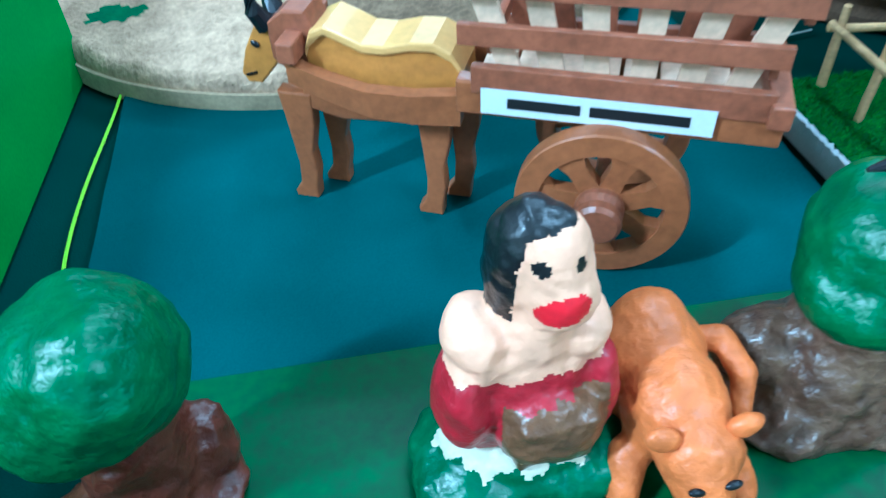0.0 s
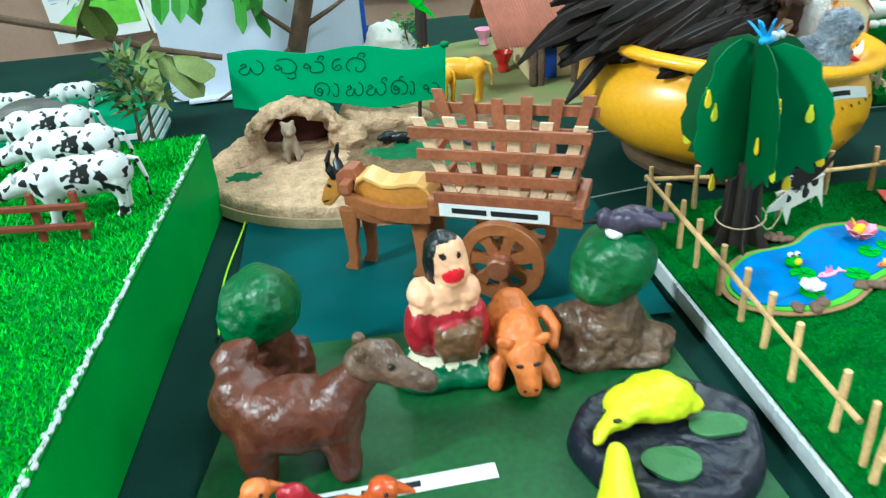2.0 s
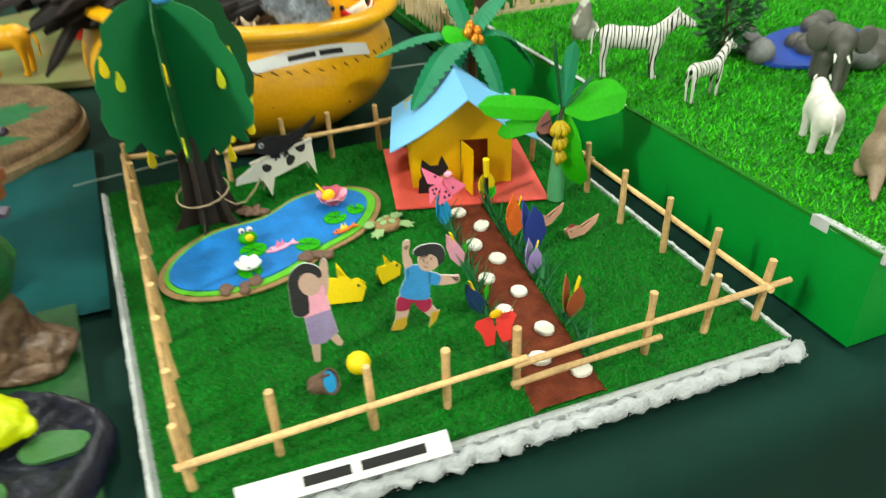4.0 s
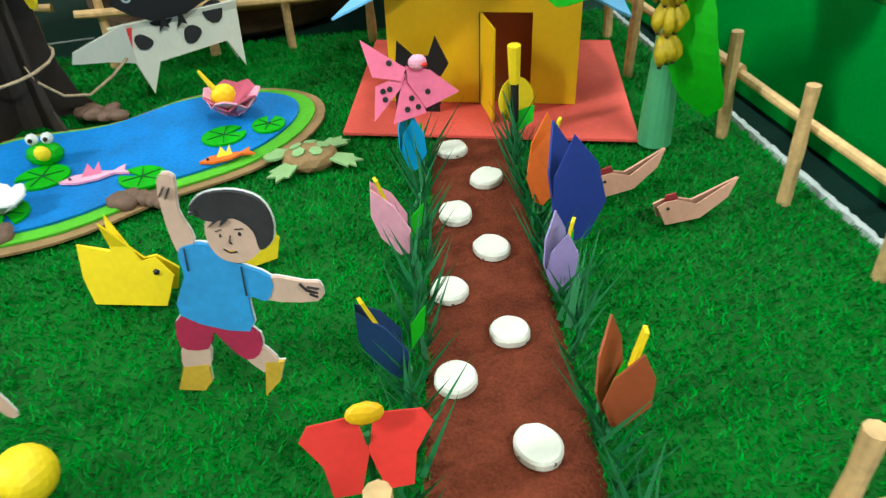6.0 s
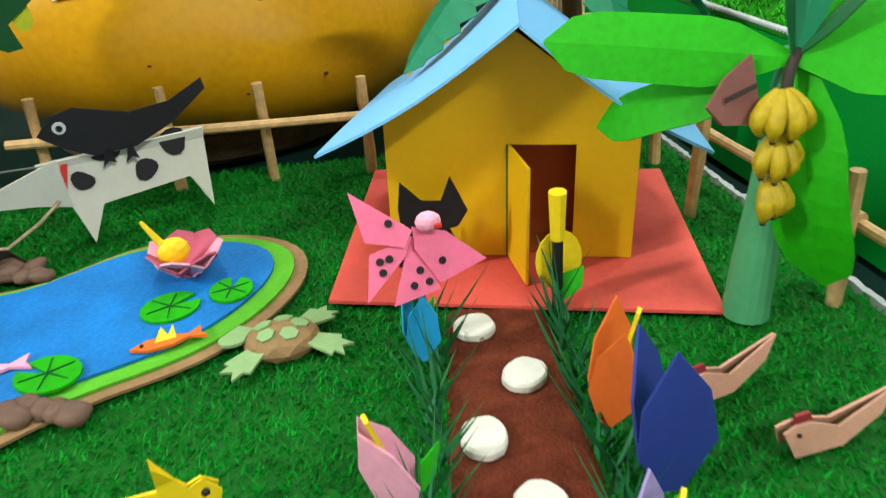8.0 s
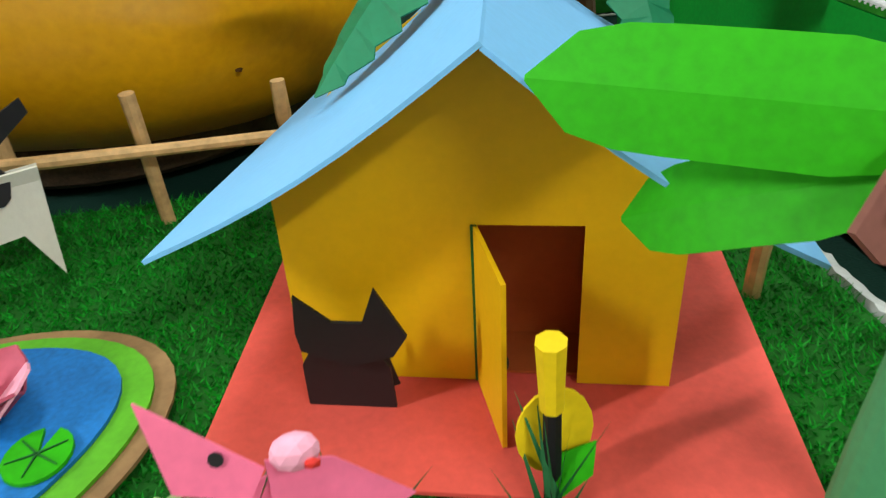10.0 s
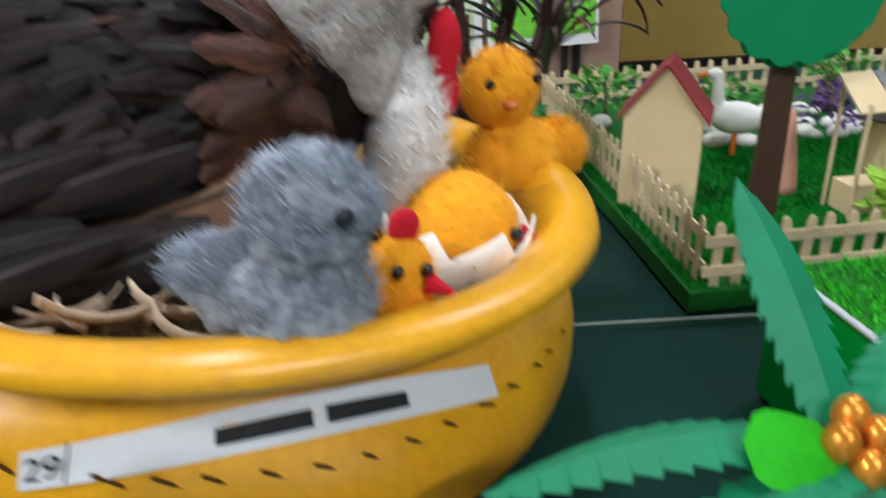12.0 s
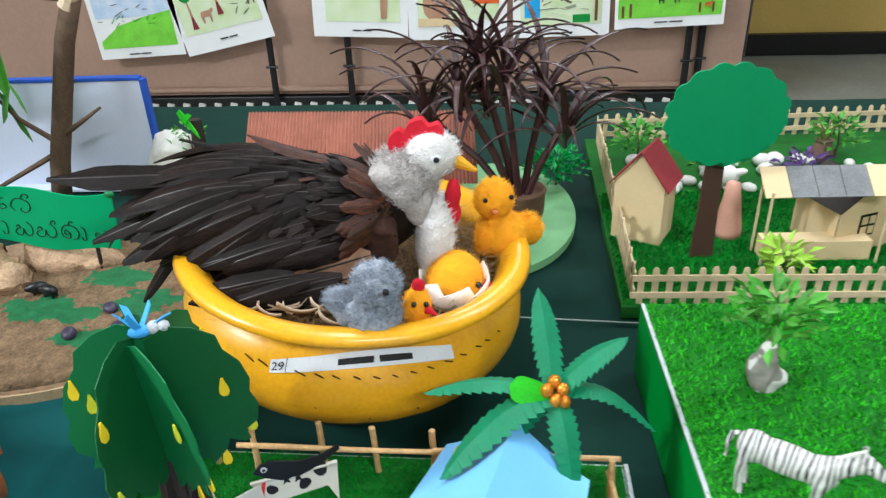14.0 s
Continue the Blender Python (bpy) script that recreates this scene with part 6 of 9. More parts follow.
paint(wl, [CREAMP, SKIN, REDGL, HAIRB, LIPRED, BROWNGO], wpaint)
solo("clay_bust", wl, None, "glossy hand-painted clay bust with black hair on a green base", "figurine", pose(0.056, 0.252, B, 0, 0, 0))
pb = clay([("b", (0, 0, 0.010), (0.047, 0.032, 0.016)), ("b", (0.02, -0.012, 0.008), (0.028, 0.022, 0.014)), ("b", (-0.02, -0.012, 0.008), (0.028, 0.022, 0.014)), ("b", (0, 0, 0.021), (0.036, 0.027, 0.010))], 0.0016, 5, 0.0014, 90)
paint(pb, [GREENGL, CREAMP], lambda c: 1 if c[2] > 0.0225 + 0.002 * math.sin(math.atan2(c[1], c[0]) * 9) + 0.0012 * math.sin(math.atan2(c[1], c[0]) * 23) else 0)
solo("figurine_base", pb, None, "green gloss clay base with a cream painted top", "figurine base", pose(0.056, 0.254, B, 0, 0, 0))
pig = thing("clay_pig", "glossy orange painted clay animal lying down", "clay animal", (0.113, 0.240, B), 0)
pig.scale = (0.93, 0.88, 0.9)
part("body", clay([("b", (0.0, 0.026, 0.036), (0.027, 0.026, 0.034)), ("b", (0.001, 0.034, 0.05), (0.019, 0.018, 0.022)), ("b", (0.002, 0.0, 0.04), (0.023, 0.028, 0.026)), ("b", (0.003, -0.026, 0.038), (0.018, 0.017, 0.018)), ("l", (0.002, -0.03, 0.036), (0.002, -0.044, 0.017), 0.0155, 0.011), ("l", (0.02, -0.016, 0.02), (0.027, -0.03, 0.007), 0.010, 0.008), ("l", (-0.018, -0.010, 0.02), (-0.024, -0.022, 0.006), 0.010, 0.008), ("l", (0.018, 0.03, 0.02), (0.024, 0.028, 0.006), 0.012, 0.01), ("l", (-0.018, 0.03, 0.02), (-0.024, 0.028, 0.006), 0.012, 0.01)], 0.0022, 4, 0.0016, 55), ORANGEGL, pig)
for s in (-1, 1):
    part("ear", clay([("b", (0.002 + 0.017 * s, -0.026, 0.054), (0.0085, 0.0045, 0.006), (0, -30 * s, 0))], 0.0015, 3, 0.0005), ORANGEGL, pig)
    part("eye", clay([("b", (0.002 + 0.0075 * s, -0.0435, 0.0395), (0.0042, 0.002, 0.002), (0, -14 * s, 0))], 0.0008, 2, 0.0003), HORN, pig)
part("nostril", ball((-0.004, -0.0545, 0.019), (0.002, 0.0014, 0.0014), sub=1), HORN, pig)
part("nostril", ball((0.006, -0.0545, 0.019), (0.002, 0.0014, 0.0014), sub=1), HORN, pig)
part("tail", clay([("l", (0.018, 0.03, 0.042), (0.033, 0.024, 0.048), 0.007, 0.0065), ("l", (0.033, 0.024, 0.048), (0.038, 0.008, 0.040), 0.0065, 0.006), ("l", (0.038, 0.008, 0.040), (0.034, -0.004, 0.028), 0.006, 0.005)], 0.0018, 3, 0.0008), ORANGEGL, pig)


def bush(x, y, zc, r_, label, stump, sx, base, seed):
    t = thing("clay_bush", label, "clay bush", (x, y, B))
    zc -= B
    noise.seed_set(seed)
    part("crown", clay([("b", (0, 0, zc), (r_, r_, r_ * 0.97)), ("b", (0.2 * r_, -0.3 * r_, zc + 0.25 * r_), (r_ * 0.8, r_ * 0.75, r_ * 0.75)), ("b", (-0.35 * r_, -0.2 * r_, zc - 0.3 * r_), (r_ * 0.75, r_ * 0.8, r_ * 0.6))], 0.0026, 2, 0.0030, 42), BUSHG, t, "green gloss-painted round crown")
    part("stump", clay([("l", (0, 0, 0.008), (0, 0, zc - 0.5 * r_), base * 0.72, 0.017), ("b", (0, 0, 0.006), (base, base * 0.72, 0.011)), ("b", (sx, -base * 0.2, 0.012), (base * 0.55, base * 0.4, 0.012)), ("b", (-sx, base * 0.2, 0.026), (base * 0.45, base * 0.35, 0.02)), ("b", (sx * 0.6, -base * 0.5, 0.004), (base * 0.6, base * 0.3, 0.007)), ("b", (-sx * 0.8, -base * 0.4, 0.005), (base * 0.5, base * 0.3, 0.008))], 0.0026, 2, 0.0038, 55), stump, t, "rough brown clay stump")
    return t


bush(-0.093, 0.262, 0.096, 0.033, "round green glossy clay bush on a brown stump", BROWNGL, -0.02, 0.036, 3)
bush(0.200, 0.256, 0.0945, 0.0345, "round green glossy clay bush on a wide earthy stump", BROWNGY, 0.03, 0.052, 4)
noise.seed_set(1)
bd = thing("clay_bird", "slate-violet painted clay bird lying on the bush", "clay bird", (0.207, 0.250, 0.1265), -10)
bd.scale = (0.76, 1.0, 1.1)
part("body", clay([("b", (0, 0, 0.008), (0.024, 0.012, 0.009)), ("b", (-0.022, 0, 0.011), (0.010, 0.008, 0.008)), ("b", (0.012, -0.006, 0.012), (0.026, 0.007, 0.006), (0, 6, -8)), ("b", (0.012, 0.006, 0.012), (0.026, 0.007, 0.006), (0, 6, 8))], 0.002, 3, 0.0012, 80), SLATE, bd)
part("beak", rod((-0.03, 0, 0.011), (-0.045, 0.0, 0.008), 0.0035, 0.0008, 8), HORN, bd)
part("tail", plate([(0.028, -0.005), (0.05, -0.007), (0.05, 0.005), (0.028, 0.005)], 0.003, pose(0, 0, 0.012, 0, 4, 0)), SLATE, bd)
part("breast", ball((-0.012, -0.004, 0.002), (0.010, 0.009, 0.005), sub=2), PLASTW, bd, "pale breast")

bear = thing("clay_bear", "glossy brown clay animal standing with a long grey-brown snout", "clay animal", (-0.068, 0.165, B))
part("body", clay([("b", (0, 0.0, 0.052), (0.045, 0.027, 0.03)), ("b", (-0.035, 0.018, 0.055), (0.028, 0.028, 0.032)), ("b", (-0.04, 0.035, 0.085), (0.02, 0.014, 0.013), (0, -20, 30)), ("b", (0.03, -0.006, 0.055), (0.023, 0.024, 0.028)), ("l", (0.033, -0.004, 0.068), (0.052, -0.004, 0.086), 0.018, 0.014), ("l", (-0.03, -0.008, 0.04), (-0.03, -0.008, 0.008), 0.016, 0.013), ("l", (0.03, -0.014, 0.04), (0.032, -0.016, 0.008), 0.016, 0.012), ("l", (-0.03, 0.026, 0.04), (-0.032, 0.028, 0.008), 0.016, 0.013), ("l", (0.026, 0.014, 0.04), (0.026, 0.016, 0.008), 0.015, 0.012)], 0.003, 4, 0.0025, 45), BROWNGL, bear)
hd = part("head", clay([("b", (0.062, -0.006, 0.096), (0.022, 0.016, 0.016)), ("l", (0.07, -0.01, 0.092), (0.096, -0.026, 0.088), 0.013, 0.009)], 0.0025, 4, 0.0018, 60), BROWNGY, bear, "grey-brown glossy head")
for s in (-1, 1):
    part("ear", ball((0.053, -0.006 + s * 0.009, 0.109), (0.005, 0.0045, 0.006), sub=2), BROWNGY, hd)
part("eye", ball((0.073, -0.0215, 0.1), 0.0022, sub=2), HORN, hd)

fp = thing("frog_pond", "blue-black painted clay pond with dull green lily pads", "clay pond", (0.203, 0.128, B))
fr_ = bmesh.new()
n = 84
ra = []
for k, (s, z) in enumerate([(1.06, 0.0), (1.05, 0.006), (1.01, 0.014), (0.96, 0.018), (0.90, 0.0185), (0.83, 0.016), (0.75, 0.0145), (0.62, 0.014), (0.46, 0.014), (0.3, 0.014), (0.12, 0.014)]):
    ra.append([fr_.verts.new((0.068 * s * math.cos(j * math.tau / n) * (1 + 0.035 * math.sin(3 * j * math.tau / n) + 0.02 * math.sin(7 * j * math.tau / n)), 0.064 * s * math.sin(j * math.tau / n) * (1 + 0.03 * math.sin(5 * j * math.tau / n + 1)), z + 0.0035 * noise.noise(Vector((s * 9 * math.cos(j * math.tau / n), s * 9 * math.sin(j * math.tau / n), 0.3))) * (k > 0))) for j in range(n)])
for p, q in zip(ra, ra[1:]):
    for j in range(n):
        fr_.faces.new((p[j], p[(j + 1) % n], q[(j + 1) % n], q[j]))
fr_.faces.new(ra[-1])
part("basin", fr_, DARKPOND, fp, "", True)
for x, y, a_, b_ in ((0.037, 0.0, 0.020, 0.014), (-0.010, -0.030, 0.021, 0.016)):
    bm = plate(oval(a_, b_, 26, 0.14, 0, int(a_ * 9999)), 0.003, pose(x, y, 0.0142))
    rough_up(bm, 0.0012, 110)
    part("lily_pad", bm, LILYG, fp, "dull green painted lily pad")
frog = thing("clay_duck", "acid-yellow glossy clay bird lying on the dark pond", "clay bird", (0.194, 0.149, B + 0.0145), -8)
frog.scale = (1.1, 1.1, 1.0)
part("body", clay([("b", (0.006, 0.002, 0.016), (0.026, 0.021, 0.018)), ("b", (-0.012, -0.004, 0.017), (0.02, 0.015, 0.014)), ("l", (-0.018, -0.010, 0.017), (-0.034, -0.022, 0.012), 0.012, 0.0055), ("l", (-0.034, -0.022, 0.012), (-0.040, -0.030, 0.007), 0.0055, 0.0035), ("b", (0.028, -0.003, 0.012), (0.010, 0.007, 0.006), (0, -20, -10)), ("b", (0.006, 0.018, 0.012), (0.02, 0.008, 0.010), (20, 0, 0))], 0.002, 3, 0.0016, 75), LIMEGL, frog)
part("eye", ball((-0.026, -0.0235, 0.0205), (0.003, 0.002, 0.0016), sub=2), HORN, frog)
part("eye", ball((-0.033, -0.013, 0.0195), (0.002, 0.002, 0.0016), sub=2), HORN, frog)
gd = thing("clay_gourd", "acid-yellow glossy pear-shaped clay piece leaning on the pond", "clay gourd", (0.142, 0.066, B), 0)
part("body", clay([("b", (-0.004, -0.014, 0.019), (0.0195, 0.022, 0.0185)), ("l", (-0.002, -0.006, 0.021), (0.009, 0.030, 0.036), 0.016, 0.008)], 0.0022, 5, 0.0007, 60), LIMEGL, gd)

def rooster(x, y, turn, c1, c2, label, tailup):
    t = thing("clay_rooster", label, "clay rooster", (x, y, B), turn)
    part("body", clay([("b", (0, 0, 0.02), (0.024, 0.014, 0.016)), ("l", (0.014, 0, 0.026), (0.024, 0, 0.043), 0.011, 0.0085), ("b", (0.026, 0, 0.046), (0.011, 0.009, 0.009)), ("b", (0, 0, 0.003), (0.016, 0.012, 0.006))], 0.002, 4, 0.001, 70), c1, t)
    part("tail", clay([("l", (-0.018, 0, 0.022), (-0.034, 0, 0.03 + tailup), 0.011, 0.008), ("b", (-0.034, 0, 0.032 + tailup), (0.012, 0.006, 0.010))], 0.002, 3, 0.0012, 80), c2, t)
    part("beak", rod((0.034, 0, 0.046), (0.046, 0, 0.042), 0.0048, 0.001, 8), c1, t)
    part("eye", ball((0.028, -0.0085, 0.049), 0.0018, sub=1), HORN, t)
    part("wing", clay([("b", (-0.002, -0.012, 0.022), (0.015, 0.004, 0.009), (0, 15, 0))], 0.0018, 3, 0.0006), c2, t)
    return t


rooster(-0.118, 0.098, 12, ORANGEGL, mat("rust orange gloss", "b8431a", 0.3, 0.25, 45, 0.2, 260, coat=0.35), "orange glossy clay bird with a rusty tail", -0.012)
rooster(-0.035, 0.092, -8, mat("crimson orange gloss", "a83222", 0.3, 0.35, 40, 0.2, 260, col2="c8641c", coat=0.35), REDGL, "crimson and orange glossy clay rooster", 0.012)
slip("name_label", 0.19, 0.0145, [(0.25, 0.42), (0.47, 0.7)], "white printed paper label on the green board", pose(-0.022, 0.128, 0.0072, 0, 0, 2), "")
tp = bmesh.new()
tube([(-0.157 - 0.006 * math.sin(i * 0.4), 0.36 + 0.27 * i / 12, 0.003) for i in range(13)], 0.0012, 6, tp)
xf(tp, tp.verts[:], Matrix.Diagonal((1, 1, 0.9, 1)))
solo("lime_cord", tp, NEON, "thin lime-yellow cord lying on the table cloth", "cord")


# ---- garden: paper animals ----
GZ = 0.0222
UP = pose(0, 0, 0, 90, 0, 0)

cow = thing("paper_cow", "folded ivory card cow with black spots and red collar", "paper cow", (0.435, 0.391, GZ), 21)
cow.scale = (1.0, 1.0, 1.14)
for s in (0, 1):
    sk = pose(0, 0.016 * s, 0, -14 if s == 0 else 14, 0, 0)
    part("side", plate([(-0.004, 0.036), (0.006, 0.016), (0.011, 0.0), (0.019, 0.015), (0.06, 0.018), (0.068, 0.003), (0.069, 0.016), (0.071, 0.038)], 0.0009, sk @ UP), PCOW, cow, "ivory card body side with legs")
part("head", plate([(0.004, 0.038), (-0.026, 0.03), (-0.028, 0.0245), (-0.008, 0.021), (0.006, 0.017)], 0.0012, pose(0, 0.004, 0, 6, 0, 6) @ UP), PCOW, cow)
part("collar", plate([(0.001, 0.018), (0.006, 0.034), (0.009, 0.034), (0.004, 0.018)], 0.0012, pose(0, 0, 0, -14, 0, 0) @ UP @ pose(0, 0, 0.0012)), REDFLW, cow, "red paper collar")
for x, z, a_ in ((0.013, 0.026, 0.004), (0.026, 0.036, 0.005), (0.041, 0.025, 0.0045), (0.056, 0.034, 0.0055)):
    part("spot", plate(oval(a_ * 1.25, a_ * 0.95, 14, 0.2, 0, int(z * 5000)), 0.0008, pose(0, 0, 0, -14, 0, 0) @ UP @ pose(x, z, 0.0011)), BLACKPAP, cow, "black paper spot")
part("eye", ball((-0.013, 0.0012, 0.0305), 0.0011, sub=1), BLACKPAP, cow)
tw = bmesh.new()
tube([(0.436, 0.392, 0.046), (0.428, 0.383, 0.040), (0.416, 0.374, 0.034), (0.405, 0.366, 0.038), (0.396, 0.362, 0.048), (0.391, 0.366, 0.056)], 0.0008, 6, tw)
tube([(0.379 + 0.0245 * math.cos(i * 0.4), 0.374 + 0.0245 * math.sin(i * 0.4), 0.054 + 0.004 * math.sin(i * 0.4 + 1)) for i in range(17)], 0.0008, 6, tw)
solo("twine", tw, ROPEM, "twine tying the paper cow to the tree trunk", "twine")
crow = thing("paper_crow", "black paper crow with a white ring eye on the cow's back", "paper crow", (0.459, 0.404, GZ + 0.037), 18)
part("body", plate([(-0.027, 0.016), (-0.02, 0.024), (-0.01, 0.026), (0.012, 0.02), (0.03, 0.022), (0.046, 0.03), (0.047, 0.025), (0.03, 0.012), (0.012, 0.004), (-0.006, 0.003), (-0.018, 0.009)], 0.0012, UP), BLACKPAP, crow)
for x in (-0.002, 0.008):
    part("foot", plate([(x, 0.005), (x + 0.002, 0.005), (x + 0.004, -0.002), (x + 0.001, -0.0005), (x - 0.002, -0.003), (x - 0.001, 0.0)], 0.0012, UP), BLACKPAP, crow)
part("eye", lathe([(0.0028, 0), (0.0028, 0.0006), (0.0005, 0.0007)], 14), WHITEPAP, crow, "white paper eye", m=pose(-0.0175, -0.0013, 0.0185, 90, 0, 0))
part("pupil", lathe([(0.0014, 0), (0.0014, 0.0006), (0.0003, 0.0007)], 10), BLACKPAP, crow, m=pose(-0.0175, -0.0021, 0.0185, 90, 0, 0))

tur = thing("paper_turtle", "paper turtle with a tan shell and pale green feet", "paper turtle", (0.531, 0.290, GZ), 10)
sh = bmesh.new()
ball((0, 0, 0.002), (0.0145, 0.0115, 0.0065), bm=sh, sub=2)
part("shell", sh, RIM2, tur)
for a in (35, 145, 215, 325):
    fp_ = [(0, -0.003), (0.012, -0.006), (0.012, -0.0035), (0.016, -0.004), (0.0135, 0), (0.017, 0.003), (0.012, 0.0035), (0.011, 0.006), (0, 0.003)]
    part("foot", plate(fp_, 0.001, pose(0.010 * math.cos(radians(a)), 0.008 * math.sin(radians(a)), 0.003, 0, 8, a)), KHAKI, tur, "pale green paper foot")
part("head", plate(oval(0.005, 0.004, 12), 0.0012, pose(-0.017, 0.003, 0.004)), KHAKI, tur)
for k in range(5):
    part("shell_patch", plate(oval(0.0035, 0.003, 6), 0.0008, pose(0.007 * math.cos(k * 1.26), 0.0055 * math.sin(k * 1.26), 0.0072, 18 * math.sin(k * 1.26) * -1, 18 * math.cos(k * 1.26), 0)), KHAKI, tur, "green shell patch")

PZ = 0.0264


def pad(x, y, a_, turn):
    pts = [(0, 0)] + [(a_ * math.cos(t), a_ * 0.9 * math.sin(t)) for t in [0.25 + k * (math.tau - 0.5) / 18 for k in range(19)]]
    t = thing("lily_pad", "round green paper lily pad on the blue pond", "lily pad", (x, y, PZ), turn, "lily pads")
    part("leaf", plate(pts, 0.0012), LIMEPAP if a_ > 0.0105 else LIMEPAP, t)
    for k in range(5):
        ang = 0.9 + k * 1.1
        part("vein", plate([(0, -0.0003), (a_ * 0.8, -0.0001), (a_ * 0.8, 0.0001), (0, 0.0003)], 0.0004, pose(0, 0, 0.0013, 0, 0, math.degrees(ang))), DKGREEN, t)


pad(0.489, 0.3185, 0.0115, 30)
pad(0.5115, 0.326, 0.0095, 80)
pad(0.453, 0.2845, 0.0115, 150)
pad(0.406, 0.296, 0.0125, 200)
pad(0.397, 0.266, 0.0115, 290)


def bloom(x, y, z, petal, mats_, n, size, cup, label, name="paper_lotus"):
    t = thing(name, label, "paper flower", (x, y, z))
    for k in range(n):
        pts = [(-0.3 * size, 0), (-0.5 * size, 0.45 * size), (-0.3 * size, 0.85 * size), (0, size), (0.3 * size, 0.85 * size), (0.5 * size, 0.45 * size), (0.3 * size, 0)]
        part("petal", plate(pts, 0.0009, pose(0, 0, 0.0008, 0, 0, k * 360 / n + 15) @ pose(0, 0.002, 0, cup, 0, 0)), mats_[k % len(mats_)], t)
    return t


lot = bloom(0.494, 0.343, PZ + 0.0012, None, [mat("dusky pink paper", "b8506a", 0.6, 0.15, 40, 0.05), LPINK], 7, 0.0185, 42, "dusky pink paper lotus with a yellow bird in it")
part("bird_body", ball((-0.004, -0.002, 0.012), (0.007, 0.004, 0.006), (0, -30, 0), sub=2), YELPAP2, lot, "yellow paper bird")
part("bird_tail", rod((-0.008, -0.002, 0.016), (-0.014, -0.001, 0.026), 0.0016, 0.0008, 6), YELPAP2, lot)
bloom(0.397, 0.267, PZ + 0.0014, None, [WHITEPAP], 6, 0.012, 35, "white paper lotus on a lily pad")


def fish(x, y, turn, s, m1, m2, label):
    t = thing("paper_fish", label, "paper fish", (x, y, PZ), turn, "pond fish")
    part("body", plate([(-0.014 * s, 0), (-0.007 * s, 0.004 * s), (0.004 * s, 0.0035 * s), (0.01 * s, 0.001 * s), (0.016 * s, 0.005 * s), (0.015 * s, 0), (0.017 * s, -0.004 * s), (0.01 * s, -0.001 * s), (0.003 * s, -0.0038 * s), (-0.007 * s, -0.0038 * s)], 0.0012, pose(0, 0, 0.0004, 0, 0, 0)), m1, t)
    part("fin", plate([(-0.004 * s, 0), (0, 0.006 * s), (0.002 * s, 0.002 * s), (0.005 * s, 0.006 * s), (0.005 * s, 0)], 0.001, pose(0, 0.001, 0.001, 50, 0, 0)), m2, t)
    part("eye", ball((-0.009 * s, 0, 0.002), 0.0008, sub=1), BLACKPAP, t)


fish(0.490, 0.294, 15, 0.85, ORANGEPAP, YELPAP2, "orange paper goldfish on the pond")
fish(0.429, 0.290, 12, 1.0, LPINK, PINKPAP, "pink paper fish on the pond")
fg = thing("paper_frog", "small lime paper frog with white bead eyes and a yellow flower", "paper frog", (0.405, 0.312, PZ), 0)
part("body", ball((0, 0, 0.005), (0.009, 0.007, 0.006), sub=2), LIMEPAP, fg)
part("flower", ball((0.001, -0.006, 0.008), (0.004, 0.0025, 0.004), sub=2), YELPAP2, fg, "yellow paper flower")
for x in (-0.004, 0.003):
    e_ = part("eye", ball((x, 0.001, 0.0125), 0.003, sub=2), WHITEPAP, fg, "white bead eye")
    part("pupil", ball((x, -0.0018, 0.0132), 0.0013, sub=1), BLACKPAP, e_)
for gx, gy, seed in ((0.424, 0.366, 1), (0.386, 0.246, 2), (0.457, 0.264, 3)):
    rr_ = random.Random(seed)
    for k in range(7):
        bm = ball((0, 0, 0), (rr_.uniform(0.004, 0.007), rr_.uniform(0.004, 0.006), rr_.uniform(0.003, 0.0045)), sub=2)
        rough_up(bm, 0.0012, 200)
        solo("pond_stone", bm, BROWNST, "small brown stone at the pond's edge", "stone", pose(gx + rr_.uniform(-0.014, 0.014), gy + rr_.uniform(-0.007, 0.007), GZ + 0.003, 0, 0, rr_.uniform(0, 180)), "pond stones", smooth=True)


def cutout(name, label, at, turn, layers, sx, sz, ox_, oz_):
    """A standing paper figure cut from card: one mesh with its colour fields."""
    bm = bmesh.new()
    mats_ = []
    back = []
    layers = [(mt, curve_closed(pts, 3) if 6 < len(pts) < 14 or (mt is SKINP and len(pts) < 14) else pts) for mt, pts in layers]
    for mt, pts in layers:
        cx, cy = sum(p[0] for p in pts) / len(pts), sum(p[1] for p in pts) / len(pts)
        back.append((WHITEPAP, [(cx + (x - cx) * 1.025, cy + (y - cy) * 1.02) for x, y in pts]))
    for k, (mt, pts) in enumerate(back + layers):
        if mt not in mats_:
            mats_.append(mt)
        f0 = len(bm.faces)
        q = [((x - ox_) * sx, (oz_ - y) * sz) for x, y in pts]
        ar = sum(q[i][0] * q[(i + 1) % len(q)][1] - q[(i + 1) % len(q)][0] * q[i][1] for i in range(len(q)))
        plate(q if ar > 0 else q[::-1], 0.0004 + 0.00004 * k, UP, bm)
        bm.faces.ensure_lookup_table()
        for f in bm.faces[f0:]:
            f.material_index = mats_.index(mt)
    me = bpy.data.meshes.new(name)
    bm.to_mesh(me)
    bm.free()
    for mt in mats_:
        me.materials.append(mt)
    return solo(name, me, None, label, "paper figure", pose(*at, 0, 0, turn))


def ell(cx, cy, a_, b_, n=16):
    return [(cx + a_ * math.cos(i * math.tau / n), cy + b_ * math.sin(i * math.tau / n)) for i in range(n)]


